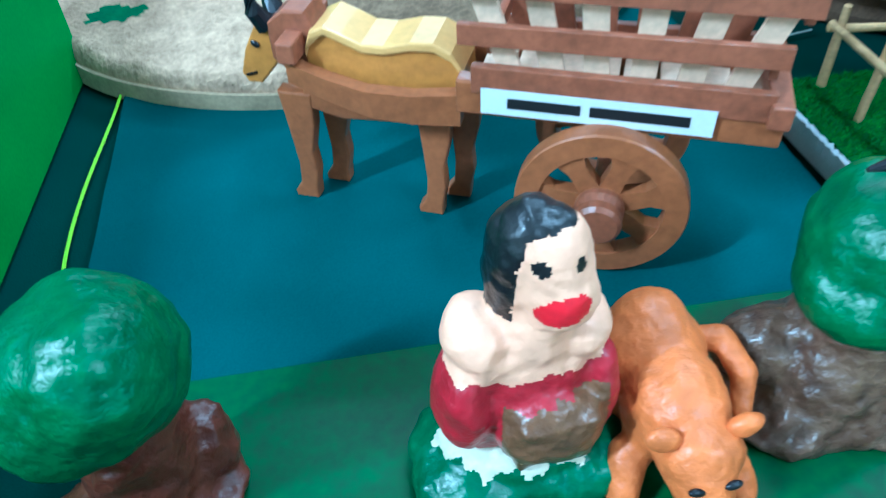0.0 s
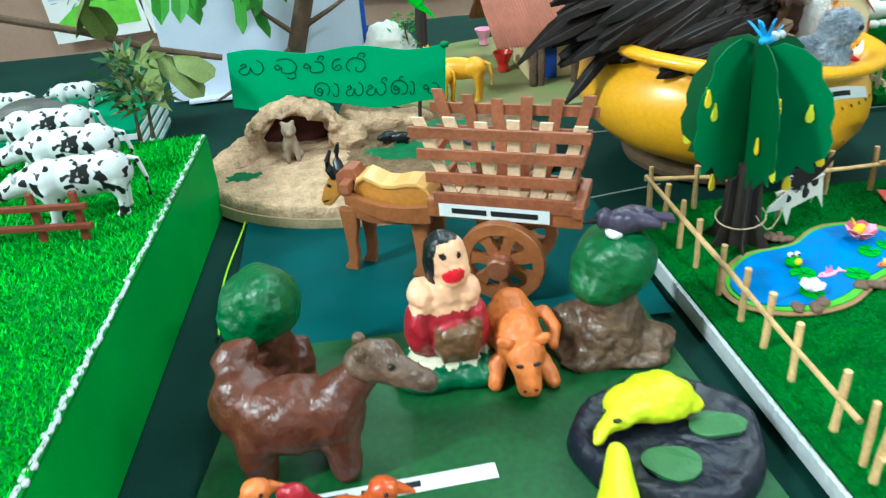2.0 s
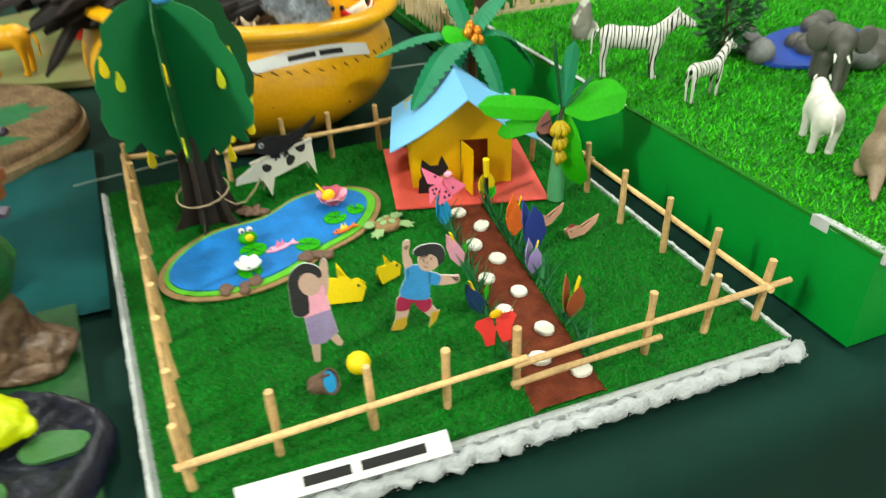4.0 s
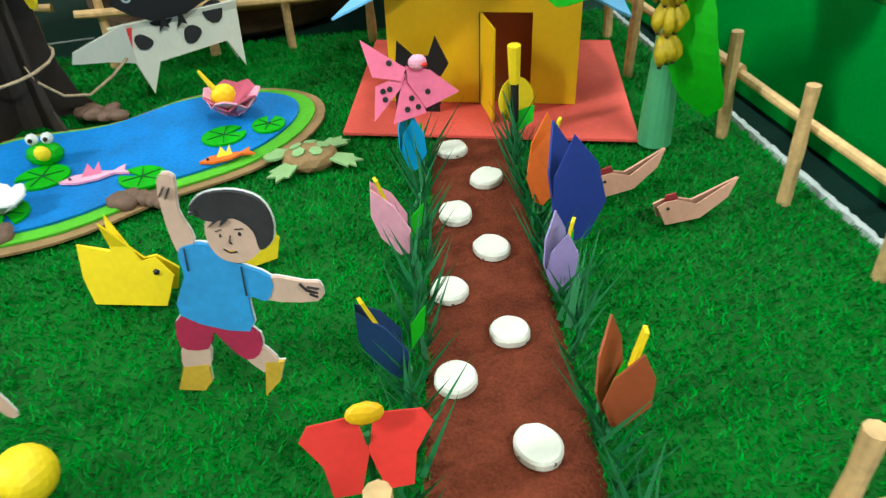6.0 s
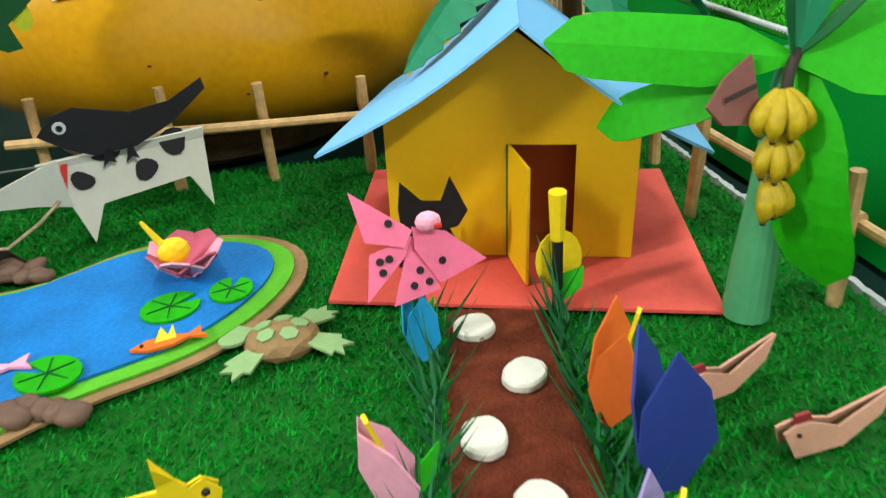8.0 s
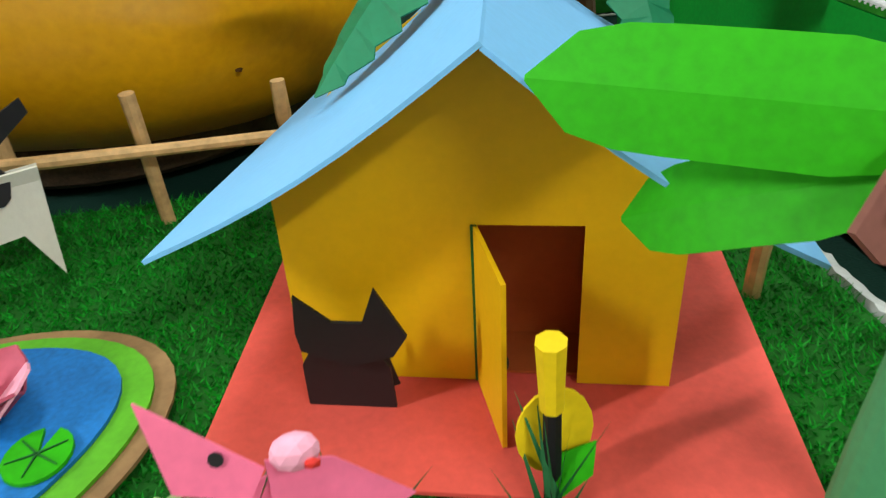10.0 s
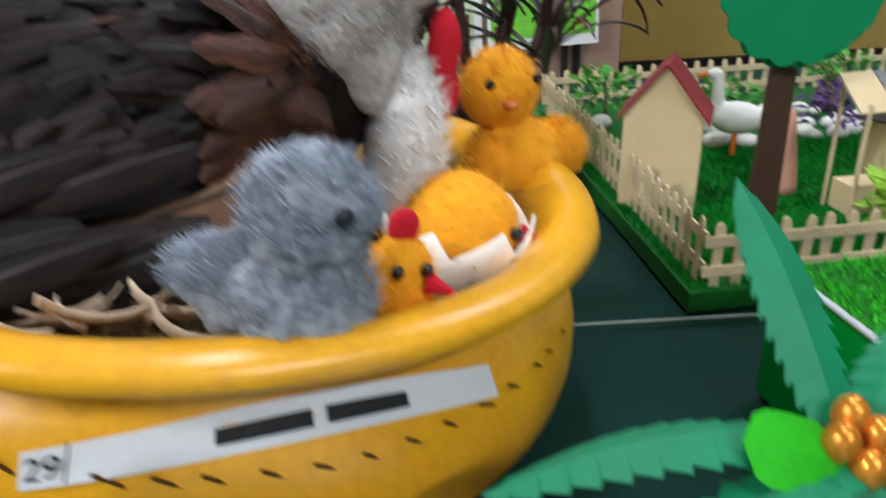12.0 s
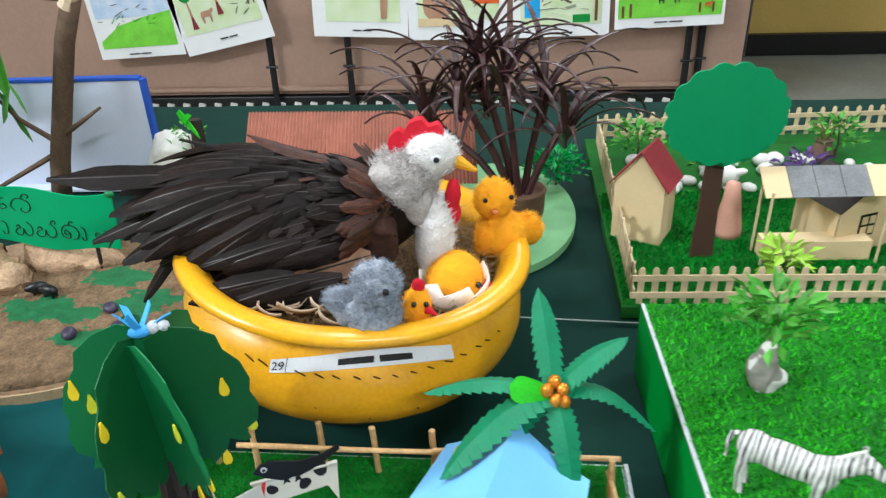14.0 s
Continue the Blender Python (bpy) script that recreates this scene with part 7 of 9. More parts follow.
FC = [(100, 649), (157, 658), (109, 598)]
boy = [
    (SKINP, [(-43, 818), (6, 828), (-7, 722), (17, 628), (-34, 568), (-52, 671)]),
    (SKINP, [(203, 507), (314, 498), (358, 495), (348, 432), (187, 426)]),
    (SKINP, [(-111, 230), (-28, 234), (-55, 114), (-133, 106)]), (SKINP, [(43, 248), (135, 243), (188, 167), (132, 125)]),
    (SHOE, [(-176, 17), (-135, 123), (-47, 143), (-52, 66), (-85, 22)]), (SHOE, [(144, 169), (207, 179), (180, 92), (121, 17)]),
    (SHORTS, [(-82, 353), (121, 314), (143, 226), (86, 177), (24, 250), (1, 284), (-33, 213), (-123, 216)]),
    (SHIRT, [(-21, 604), (52, 615), (115, 558), (219, 508), (195, 423), (139, 431), (119, 298), (-89, 345), (-43, 496), (-43, 567)]),
    (SKINP, [(59, 668), (80, 711), (153, 747), (221, 726), (224, 659), (198, 595), (144, 559), (90, 569), (62, 611)]),
    (GREYHAIR, [(31, 741), (79, 781), (164, 793), (230, 769), (255, 706), (244, 637), (206, 608), (196, 670), (150, 708), (86, 694), (39, 712)]),
    (GREYHAIR, ell(*FC[0], 4, 6, 8)), (GREYHAIR, ell(*FC[1], 5, 7, 8)), (SHOE, ell(118, 597, 15, 4, 8)),
    (GREYHAIR, [(88, 664), (108, 672), (108, 669), (89, 661)]), (GREYHAIR, [(146, 674), (170, 678), (170, 675), (147, 671)]),
    (GREYHAIR, [(128, 652), (120, 627), (130, 622), (130, 625), (124, 629), (131, 652)]), (GREYHAIR, [(99, 604), (118, 592), (140, 597), (140, 600), (118, 596), (101, 607)]),
    (GREYHAIR, [(-18, 600), (-24, 520), (-21, 520), (-15, 600)]), (GREYHAIR, [(138, 545), (134, 440), (137, 440), (141, 545)]),
    (GREYHAIR, [(300, 494), (318, 470), (352, 462), (352, 465), (320, 474), (303, 496)]), (GREYHAIR, [(322, 482), (356, 478), (356, 481), (322, 485)]), (GREYHAIR, [(326, 458), (350, 448), (351, 451), (327, 461)]),
    (GREYHAIR, [(-46, 770), (-28, 800), (-25, 798), (-43, 768)]), (GREYHAIR, [(-30, 765), (-12, 798), (-9, 796), (-27, 763)]),
    (GREYHAIR, [(42, 735), (20, 715), (50, 722)]), (GREYHAIR, [(92, 700), (70, 676), (104, 700)]), (GREYHAIR, [(118, 708), (104, 680), (134, 706)]),
]
cutout("paper_boy", "flat card cut-out of a child in a blue shirt", (0.498, 0.1405, 0.0205), -18, boy, 0.0001, -0.0001, 0, 0)
girl = [
    (SKINP, [(585, 455), (596, 455), (592, 505), (580, 530), (572, 520)]), (SKINP, [(553, 600), (566, 600), (562, 642), (552, 642)]), (SKINP, [(578, 585), (590, 580), (606, 606), (596, 612)]),
    (VIOLSK, [(546, 540), (590, 535), (600, 585), (575, 606), (550, 608)]), (LPINK, [(540, 500), (585, 495), (592, 540), (546, 555)]),
    (GREYHAIR, [(532, 475), (556, 455), (580, 462), (584, 480), (560, 490), (556, 545), (530, 548), (528, 510)]), (SKINP, ell(563, 492, 18, 21)),
]
cutout("paper_girl", "flat card cut-out of a child in a lilac skirt", (0.4195, 0.138, 0.0205), -20, girl, 0.00042, 0.00047, 556, 642)


def rabbit(x, y, turn, s, label):
    t = thing("paper_rabbit", label, "paper rabbit", (x, y, GZ), turn, "yellow paper rabbits")
    for k in (-1, 1):
        part("side", plate([(-0.017 * s, 0), (0.014 * s, 0.0), (0.019 * s, 0.014 * s), (0.012 * s, 0.022 * s), (0.006 * s, 0.02 * s), (-0.006 * s, 0.04 * s), (-0.006 * s, 0.024 * s), (-0.02 * s, 0.027 * s), (-0.02 * s, 0.012 * s)], 0.0008, pose(0, 0.006 * s * k, 0, 13 * k, 0, 0) @ UP), YELPAP2, t)
    part("eye", ball((0.012 * s, -0.0035 * s, 0.0155 * s), 0.0014, sub=1), BLACKPAP, t)


rabbit(0.462, 0.199, -15, 0.9, "yellow folded-paper rabbit standing on the turf")
rabbit(0.504, 0.212, 20, 0.62, "small yellow folded-paper rabbit on the turf")
bb = thing("paper_ball", "little yellow ball on the turf by the fence", "ball", (0.444, 0.111, GZ))
part("ball", ball((0, 0, 0.0088), 0.0088), YELPAP2, bb)
bk = thing("paper_bucket", "tipped brown paper bucket with a blue lining", "bucket", (0.408, 0.100, GZ + 0.003), 20)
part("pail", lathe([(0.006, 0), (0.0095, 0.016), (0.0085, 0.016), (0.0055, 0.002)], 18), BROWNST, bk, m=pose(0, 0, 0.008, 62, 0, 30))
part("lining", lathe([(0.002, 0.012), (0.0078, 0.0135), (0.0078, 0.014), (0.002, 0.0138)], 14), AZURE, bk, m=pose(0, 0, 0.008, 62, 0, 30))
part("strap", tube([(-0.008, -0.012, 0.014), (-0.012, -0.014, 0.022), (-0.004, -0.015, 0.028), (0.006, -0.012, 0.022)], 0.0009, 6), BROWNST, bk)

# pink butterfly and cat by the door
bf = thing("paper_butterfly", "pink paper butterfly with dark dots on a stick", "paper butterfly", (0.5775, 0.264, 0.0225), 4)
part("stick", rod((0, 0.001, 0), (0, 0.001, 0.049), 0.001, None, 6), DKGREEN, bf)
BW = pose(0, -0.002, 0.0515, 68, 0, 0)
for k, (pts, tl, dots) in enumerate((
        ([(0, 0.002), (-0.018, 0.016), (-0.015, 0.0), (-0.003, -0.003)], -14, ((-0.007, 0.005),)),
        ([(0.0, 0.003), (0.011, 0.0), (0.024, -0.011), (0.007, -0.016), (0.0, -0.004)], 16, ((0.0085, -0.009),)),
        ([(0, 0), (-0.014, -0.004), (-0.0165, -0.019), (-0.003, -0.006)], -8, ((-0.011, -0.0065), (-0.008, -0.006), (-0.0105, -0.010))),
        ([(0, -0.001), (-0.003, -0.006), (-0.0085, -0.021), (0.007, -0.018), (0.004, -0.006)], 6, ((0.001, -0.011), (0.0035, -0.015), (-0.0015, -0.0155))))):
    wg = part("wing", plate(pts[::-1] if k == 1 else pts, 0.0007, BW @ pose(0, 0, -0.0009 * k, 0, tl * 0.7, 0)), PINKPAP, bf, "pink folded wing")
    for x, y in dots:
        part("dot", plate(oval(0.0013, 0.0013, 8), 0.0003, BW @ pose(0, 0, -0.0009 * k, 0, tl * 0.7, 0) @ pose(x, y, 0.0009)), BLACKPAP, wg)
part("head", ball(BW @ Vector((0.005, 0.004, 0.001)), (0.0042, 0.003, 0.0034), sub=2), LPINK, bf, "light pink head")
part("mouth", ball(BW @ Vector((0.0075, 0.0025, 0.0035)), (0.0015, 0.0008, 0.0012), sub=1), REDFLW, bf)
cat = thing("paper_cat", "black folded-paper cat sitting on the coral sheet", "paper cat", (0.5905, 0.329, 0.0243), -17)
part("body", plate([(-0.011, 0), (0.013, 0), (0.013, 0.016), (0.008, 0.027), (-0.004, 0.027), (-0.010, 0.016)], 0.001, pose(0, 0, 0, 8, 0, 0) @ UP), BLACKPAP, cat)
part("flap", plate([(0.004, 0), (0.014, 0), (0.010, 0.018)], 0.001, pose(0, 0.002, 0, 0, 0, 30) @ UP), BLACKPAP, cat)
part("head", plate([(-0.012, 0.016), (0.0, 0.011), (0.011, 0.015), (0.015, 0.022), (0.0085, 0.037), (0.0045, 0.026), (-0.003, 0.026), (-0.011, 0.034), (-0.0125, 0.022)], 0.001, pose(0.004, -0.0045, 0.008, 6, 0, 0) @ UP), BLACKPAP, cat)
for x in (-0.002, 0.0045):
    part("eye", ball((0.004 + x, -0.0068, 0.0275), (0.0014, 0.0006, 0.001), sub=2), SILVER, cat)


def tulip(x, y, hgt, size, turn, c1, c2, label, lean=0, stem=STEMPAP, tilt=20):
    """A folded paper flower: two cupped petals, a yellow heart, a stem and a leaf."""
    t = thing("paper_flower", label, "paper flower", (x, y, GZ), turn, "paper flowers")
    top = Vector((lean, 0, hgt - size * 0.9))
    part("stem", rod((0, 0, 0), top, 0.0011, 0.0009, 6), stem, t)
    for k in (-1, 1):
        pts = [(-0.06 * size, 0), (-0.2 * size, 0.3 * size), (-0.19 * size, 0.65 * size), (-0.04 * size, size), (0.13 * size, 0.72 * size), (0.2 * size, 0.35 * size), (0.05 * size, 0)]
        part("petal", plate(pts, 0.0008, Matrix.Translation(top) @ pose(0, 0.003 * k, 0, 0, tilt, 24 * k) @ pose(0, 0, 0, 90 - 8 * k, 0, 0)), c1, t)
    tq = math.sin(radians(tilt))
    ha, hb = top + Vector((tq * size * 0.55, -0.002, size * 0.62)), top + Vector((tq * size * 1.05, -0.003, size * 1.06))
    hq = (hb - ha).to_track_quat("Z", "Y").to_matrix().to_4x4()
    if c2 is not c1:
        part("heart", box(0.0034, 0.0012, (hb - ha).length, Matrix.Translation(ha) @ hq), c2, t, "folded paper heart")
    part("leaf", plate([(0, 0), (0.006, 0.004), (0.009, 0.012), (0.002, 0.008)], 0.0007, pose(0, -0.001, 0.010, 70, 0, 20)), LIMEPAP, t)
    return t


tulip(0.579, 0.268, 0.029, 0.029, 10, AZURE, AZURE, "azure folded-paper flower beside the path", -0.001, tilt=6)
tulip(0.5665, 0.199, 0.0345, 0.033, 0, LPINK, YELPAP2, "pink folded-paper flower with a yellow heart", -0.002, tilt=-16)
tulip(0.557, 0.137, 0.0305, 0.033, 5, mat("navy paper", "1f3a6a", 0.6, 0.12, 40, 0.05), YELPAP2, "navy folded-paper flower with a yellow heart", -0.003, tilt=-20)
tulip(0.626, 0.219, 0.040, 0.037, -15, ORANGEPAP, YELPAP2, "orange folded-paper flower with a yellow heart", 0.0, tilt=9)
tulip(0.634, 0.194, 0.051, 0.052, 20, INDIGO, INDIGO, "tall indigo folded-paper flower beside the path", -0.001, tilt=-6)
tulip(0.6175, 0.168, 0.027, 0.030, 0, LILAC, YELPAP2, "lilac folded-paper flower beside the path", 0.0, tilt=6)
tulip(0.6105, 0.098, 0.036, 0.034, 10, RUST, YELPAP2, "rust folded-paper flower with a yellow heart", 0.001, tilt=8)
rb = thing("paper_butterfly", "red paper butterfly with a yellow head on a stick", "paper butterfly", (0.539, 0.083, GZ), 0)
part("stick", rod((0, 0, 0), (0, 0, 0.034), 0.001, None, 6), DKGREEN, rb)
for s in (-1, 1):
    part("wing", plate([(0, -0.002), (s * 0.002, 0.008), (s * 0.014, 0.0085), (s * 0.0165, 0.005), (s * 0.012, -0.003), (s * 0.011, -0.012), (s * 0.004, -0.013)], 0.0008, pose(0, 0, 0.031, 68, 0, -8 * s)), REDFLW, rb)
part("head", ball((0, -0.001, 0.0425), (0.005, 0.002, 0.0036), sub=2), YELPAP, rb, "yellow paper head")
gt = thing("paper_bloom", "yellow paper bloom on a black stalk by the house door", "paper flower", (0.634, 0.2865, GZ), 0, "paper flowers")
part("stalk", rod((0, 0, 0), (-0.001, 0, 0.033), 0.0021, None, 8), BLACKPAP, gt, "black paper stalk")
part("bud", rod((-0.001, 0, 0.031), (-0.002, -0.001, 0.05), 0.0027, 0.0034, 8), YELPAP2, gt)
part("petal", plate(oval(0.009, 0.012, 18), 0.0008, pose(0.001, 0.004, 0.02, 86, 0, 0)), YELPAP2, gt)
part("leaf", plate([(0, 0), (0.007, 0.005), (0.008, 0.013), (-0.001, 0.010), (-0.003, 0.004)], 0.0008, pose(0.001, -0.003, 0.006, 66, 0, -10)), LIMEPAP, gt)

# slips of paper grass on both sides of the path
rg = np.random.RandomState(12)
sp = []
for f in np.linspace(0.03, 0.9, 46):
    for side in (0, 1):
        l0, l1 = ((0.590, 0.297), (0.537, 0.024)) if side == 0 else ((0.634, 0.289), (0.600, 0.022))
        if 0.62 < f and side == 1 and f < 0.68:
            continue
        for _ in range(4):
            sp.append((l0[0] + (l1[0] - l0[0]) * f + rg.uniform(-0.004, 0.003), l0[1] + (l1[1] - l0[1]) * f + rg.uniform(-0.004, 0.004), GZ))
blades("paper_grass", mat("thin green paper strip", "1f6a3a", 0.6, 0.25, 60, 0.0), sp, 0.026, 0.0022, 0.55, "thin dark green paper grass beside the path", "paper grass", 13)


def hen_paper(x, y, turn, s, label):
    t = thing("paper_hen", label, "paper hen", (x, y, GZ), turn, "folded-paper hens")
    for k in (-1, 1):
        part("side", plate([(-0.013 * s, 0.0), (0.008 * s, -0.0), (0.025 * s, 0.009 * s), (0.031 * s, 0.019 * s), (0.006 * s, 0.0085 * s), (-0.006 * s, 0.013 * s), (-0.013 * s, 0.013 * s), (-0.018 * s, 0.011 * s)], 0.0008, pose(0, 0.0035 * k, 0, 12 * k, 0, 0) @ UP), TANPAP, t)
    part("comb", plate([(-0.012 * s, 0.012 * s), (-0.004 * s, 0.012 * s), (-0.006 * s, 0.016 * s), (-0.012 * s, 0.0155 * s)], 0.001, pose(0, 0.0005, 0, 0, 0, 0) @ UP), MAROON, t, "dark red comb")
    part("eye", ball((-0.012 * s, -0.0032, 0.0095 * s), 0.0008, sub=1), BLACKPAP, t)


hen_paper(0.666, 0.230, 14, 0.78, "tan folded-paper hen on the turf")
hen_paper(0.684, 0.202, 6, 0.78, "tan folded-paper hen with a dark red comb")

# banana plant
YELOCH = mat("dull yellow clay", "c9ac10", 0.55, 0.3, 70, 0.4, 300, col2="9a8410")
bn = thing("paper_banana_plant", "paper banana plant with broad lime leaves and yellow fruit", "paper plant", (0.7005, 0.268, GZ))
part("trunk", lathe([(0.0085, 0), (0.0078, 0.02), (0.006, 0.05), (0.0045, 0.085), (0.003, 0.098)], 18), STEMPAP, bn, "soft green rolled card trunk")


def leaf(name, base, tip, width, sag, material, parent, label="", n=9, fold=0.25, twist=0.0):
    base, tip = Vector(base), Vector(tip)
    d = tip - base
    side = d.cross(Vector((0, 0, 1))).normalized() if abs(d.normalized().z) < 0.95 else Vector((1, 0, 0))
    side = Matrix.Rotation(twist, 3, d.normalized()) @ side
    upv = side.cross(d).normalized()
    bm = bmesh.new()
    rows_ = []
    for i in range(n + 1):
        f = i / n
        w = width * min(1, 3.2 * f + 0.15) * (1 - max(0, (f - 0.72) / 0.28) ** 2) ** 0.5 if f < 1 else 0.001
        p = base + d * f + upv * (sag * math.sin(math.pi * f * 0.9))
        rows_.append((bm.verts.new(p + side * w / 2 - upv * fold * w / 2), bm.verts.new(p), bm.verts.new(p - side * w / 2 - upv * fold * w / 2)))
    for p, q in zip(rows_, rows_[1:]):
        bm.faces.new((p[0], p[1], q[1], q[0]))
        bm.faces.new((p[1], p[2], q[2], q[1]))
    o = part(name, bm, material, parent, label)
    o.modifiers.new("t", "SOLIDIFY").thickness = 0.0006
    return o


C0 = (-0.0025, -0.005, 0.096)
leaf("leaf", C0, (-0.0685, 0.036, 0.097), 0.022, 0.003, LIMEPAP, bn, "broad lime paper leaf", fold=0.12, twist=-1.15)
leaf("leaf", (-0.012, -0.002, 0.088), (-0.0485, 0.032, 0.066), 0.018, 0.004, LIMEPAP, bn, "broad lime paper leaf", fold=0.12, twist=-0.9)
leaf("leaf", C0, (0.062, -0.012, 0.104), 0.034, 0.004, LIMEPAP, bn, "broad lime paper leaf", fold=0.12, twist=0.9)
leaf("leaf", (0.002, -0.004, 0.096), (0.018, -0.016, 0.020), 0.025, -0.010, LIMEPAP, bn, "broad lime paper leaf", fold=0.1, twist=0.9)
leaf("leaf", C0, (-0.004, 0.012, 0.158), 0.016, 0.0, GREENPAP2, bn, "dark green upright leaf", twist=0.9)
leaf("leaf", C0, (0.014, 0.008, 0.154), 0.014, 0.0, PALMPAP, bn, "dark green upright leaf", twist=0.6)
leaf("leaf", C0, (0.026, -0.008, 0.126), 0.007, 0.0, GREENPAP2, bn, "dark green upright leaf")
part("blossom", plate([(-0.011, -0.002), (-0.006, -0.008), (0.006, -0.0095), (0.0075, -0.002), (0.006, 0.012), (-0.004, 0.006)], 0.0016, pose(-0.021, -0.006, 0.086, 72, 0, 8)), mat("mauve-brown paper", "7d4f48", 0.7, 0.15, 40, 0.05), bn, "mauve-brown paper blossom")
part("blossom_fold", plate([(-0.005, -0.001), (0.006, 0.002), (0.006, 0.0035), (-0.005, 0.0005)], 0.0008, pose(-0.021, -0.0085, 0.0865, 72, 0, 8)), TRUNKPAP, bn)
part("stalk", tube([(-0.001, -0.004, 0.098), (-0.006, -0.009, 0.093), (-0.0075, -0.011, 0.075), (-0.008, -0.0105, 0.048)], 0.0018, 8), TRUNKPAP, bn, "", True)
rb_ = random.Random(77)
for tier in range(3):
    for k in range((4, 4, 3)[tier]):
        a = radians(195 + 46 * k + 20 * tier + rb_.uniform(-8, 8))
        top = Vector((-0.0085 + rb_.uniform(-0.001, 0.001), -0.0105, 0.0880 - 0.0135 * tier))
        out_v = Vector((math.cos(a), math.sin(a), 0))
        ln, rad = rb_.uniform(0.0135, 0.0165), rb_.uniform(0.0026, 0.0031)
        pts = [top + out_v * (0.0015 + 0.0062 * math.sin(f * 2.2)) + Vector((0, 0, 0.001 - ln * f)) for f in (0, 0.12, 0.3, 0.5, 0.7, 0.88, 1.0)]
        bm = bmesh.new()
        rings = []
        for i, p_ in enumerate(pts):
            q_ = rad * (0.35, 0.75, 1.0, 1.05, 0.95, 0.6, 0.25)[i]
            rings.append([bm.verts.new(p_ + Vector((q_ * math.cos(j * math.tau / 7), q_ * math.sin(j * math.tau / 7), 0))) for j in range(7)])
        for p_, q_ in zip(rings, rings[1:]):
            for j in range(7):
                bm.faces.new((p_[j], p_[(j + 1) % 7], q_[(j + 1) % 7], q_[j]))
        bm.faces.new(rings[0])
        bm.faces.new(rings[-1][::-1])
        bmesh.ops.recalc_face_normals(bm, faces=bm.faces[:])
        bn_ = part("banana", bm, YELOCH, bn, "small yellow clay banana", True)
        part("tip", ball(pts[-1], 0.0011, sub=1), TRUNKPAP, bn_)

# coconut palm behind the house
pm = thing("paper_palm", "paper coconut palm with fringed fronds and gold beads", "paper palm", (0.697, 0.440, 0.019))
part("trunk", tube([(0, 0, 0), (-0.004, -0.002, 0.05), (-0.009, -0.006, 0.09), (-0.014, -0.011, 0.122)], 0.0062, 10, None, 0.7), BARK, pm)
PT = Vector((-0.014, -0.011, 0.122))


def frond(tip, width, sag):
    tip = Vector(tip)
    d = tip
    side = d.cross(Vector((0, 0, 1))).normalized()
    bm = bmesh.new()
    n = 26
    rows_ = []
    for i in range(n + 1):
        f = i / n
        w = width * (math.sin(math.pi * min(1, 0.08 + f * 0.92)) ** 0.55) * (1.0 if i % 2 else 0.78)
        back = d.normalized() * (-0.003 if i % 2 else 0)
        p = PT + d * f + Vector((0, 0, sag * math.sin(math.pi * f)))
        rows_.append((bm.verts.new(p + side * w / 2 + back - Vector((0, 0, 0.22 * w))), bm.verts.new(p), bm.verts.new(p - side * w / 2 + back - Vector((0, 0, 0.22 * w)))))
    for p, q in zip(rows_, rows_[1:]):
        bm.faces.new((p[0], p[1], q[1], q[0]))
        bm.faces.new((p[1], p[2], q[2], q[1]))
    o = part("frond", bm, PALMPAP, pm, "fringed green paper frond")
    o.modifiers.new("t", "SOLIDIFY").thickness = 0.0006


frond((-0.012, 0.058, 0.062), 0.025, 0.006)
frond((0.060, 0.026, 0.036), 0.027, 0.008)
frond((0.088, 0.012, -0.052), 0.024, 0.022)
frond((0.016, -0.055, -0.070), 0.026, 0.016)
frond((-0.090, -0.052, -0.048), 0.034, 0.018)
frond((-0.106, 0.004, -0.008), 0.022, 0.012)
frond((-0.055, -0.03, -0.062), 0.024, 0.012)
for x, y, z in ((0, 0.004, 0.008), (0.0065, 0, 0.003), (-0.006, -0.002, 0.004), (0.001, -0.006, -0.003), (0.008, -0.004, -0.006)):
    part("coconut", ball(PT + Vector((x, y - 0.004, z + 0.002)), (0.0052, 0.0052, 0.0066), (0, 12, 0), sub=3), GLIT, pm, "gold-brown bead coconut", True)
leaf("bud_leaf", PT + Vector((-0.003, -0.008, -0.002)), PT + Vector((-0.036, -0.006, 0.010)), 0.022, 0.003, LIMEPAP, pm, "small lime leaf", fold=0.15, twist=-0.7)
slip("name_label", 0.135, 0.0155, [(0.3, 0.52), (0.57, 0.88)], "white printed paper label propped on the front edge", pose(0.408, 0.026, 0.0265, 38, 0, -4.5))


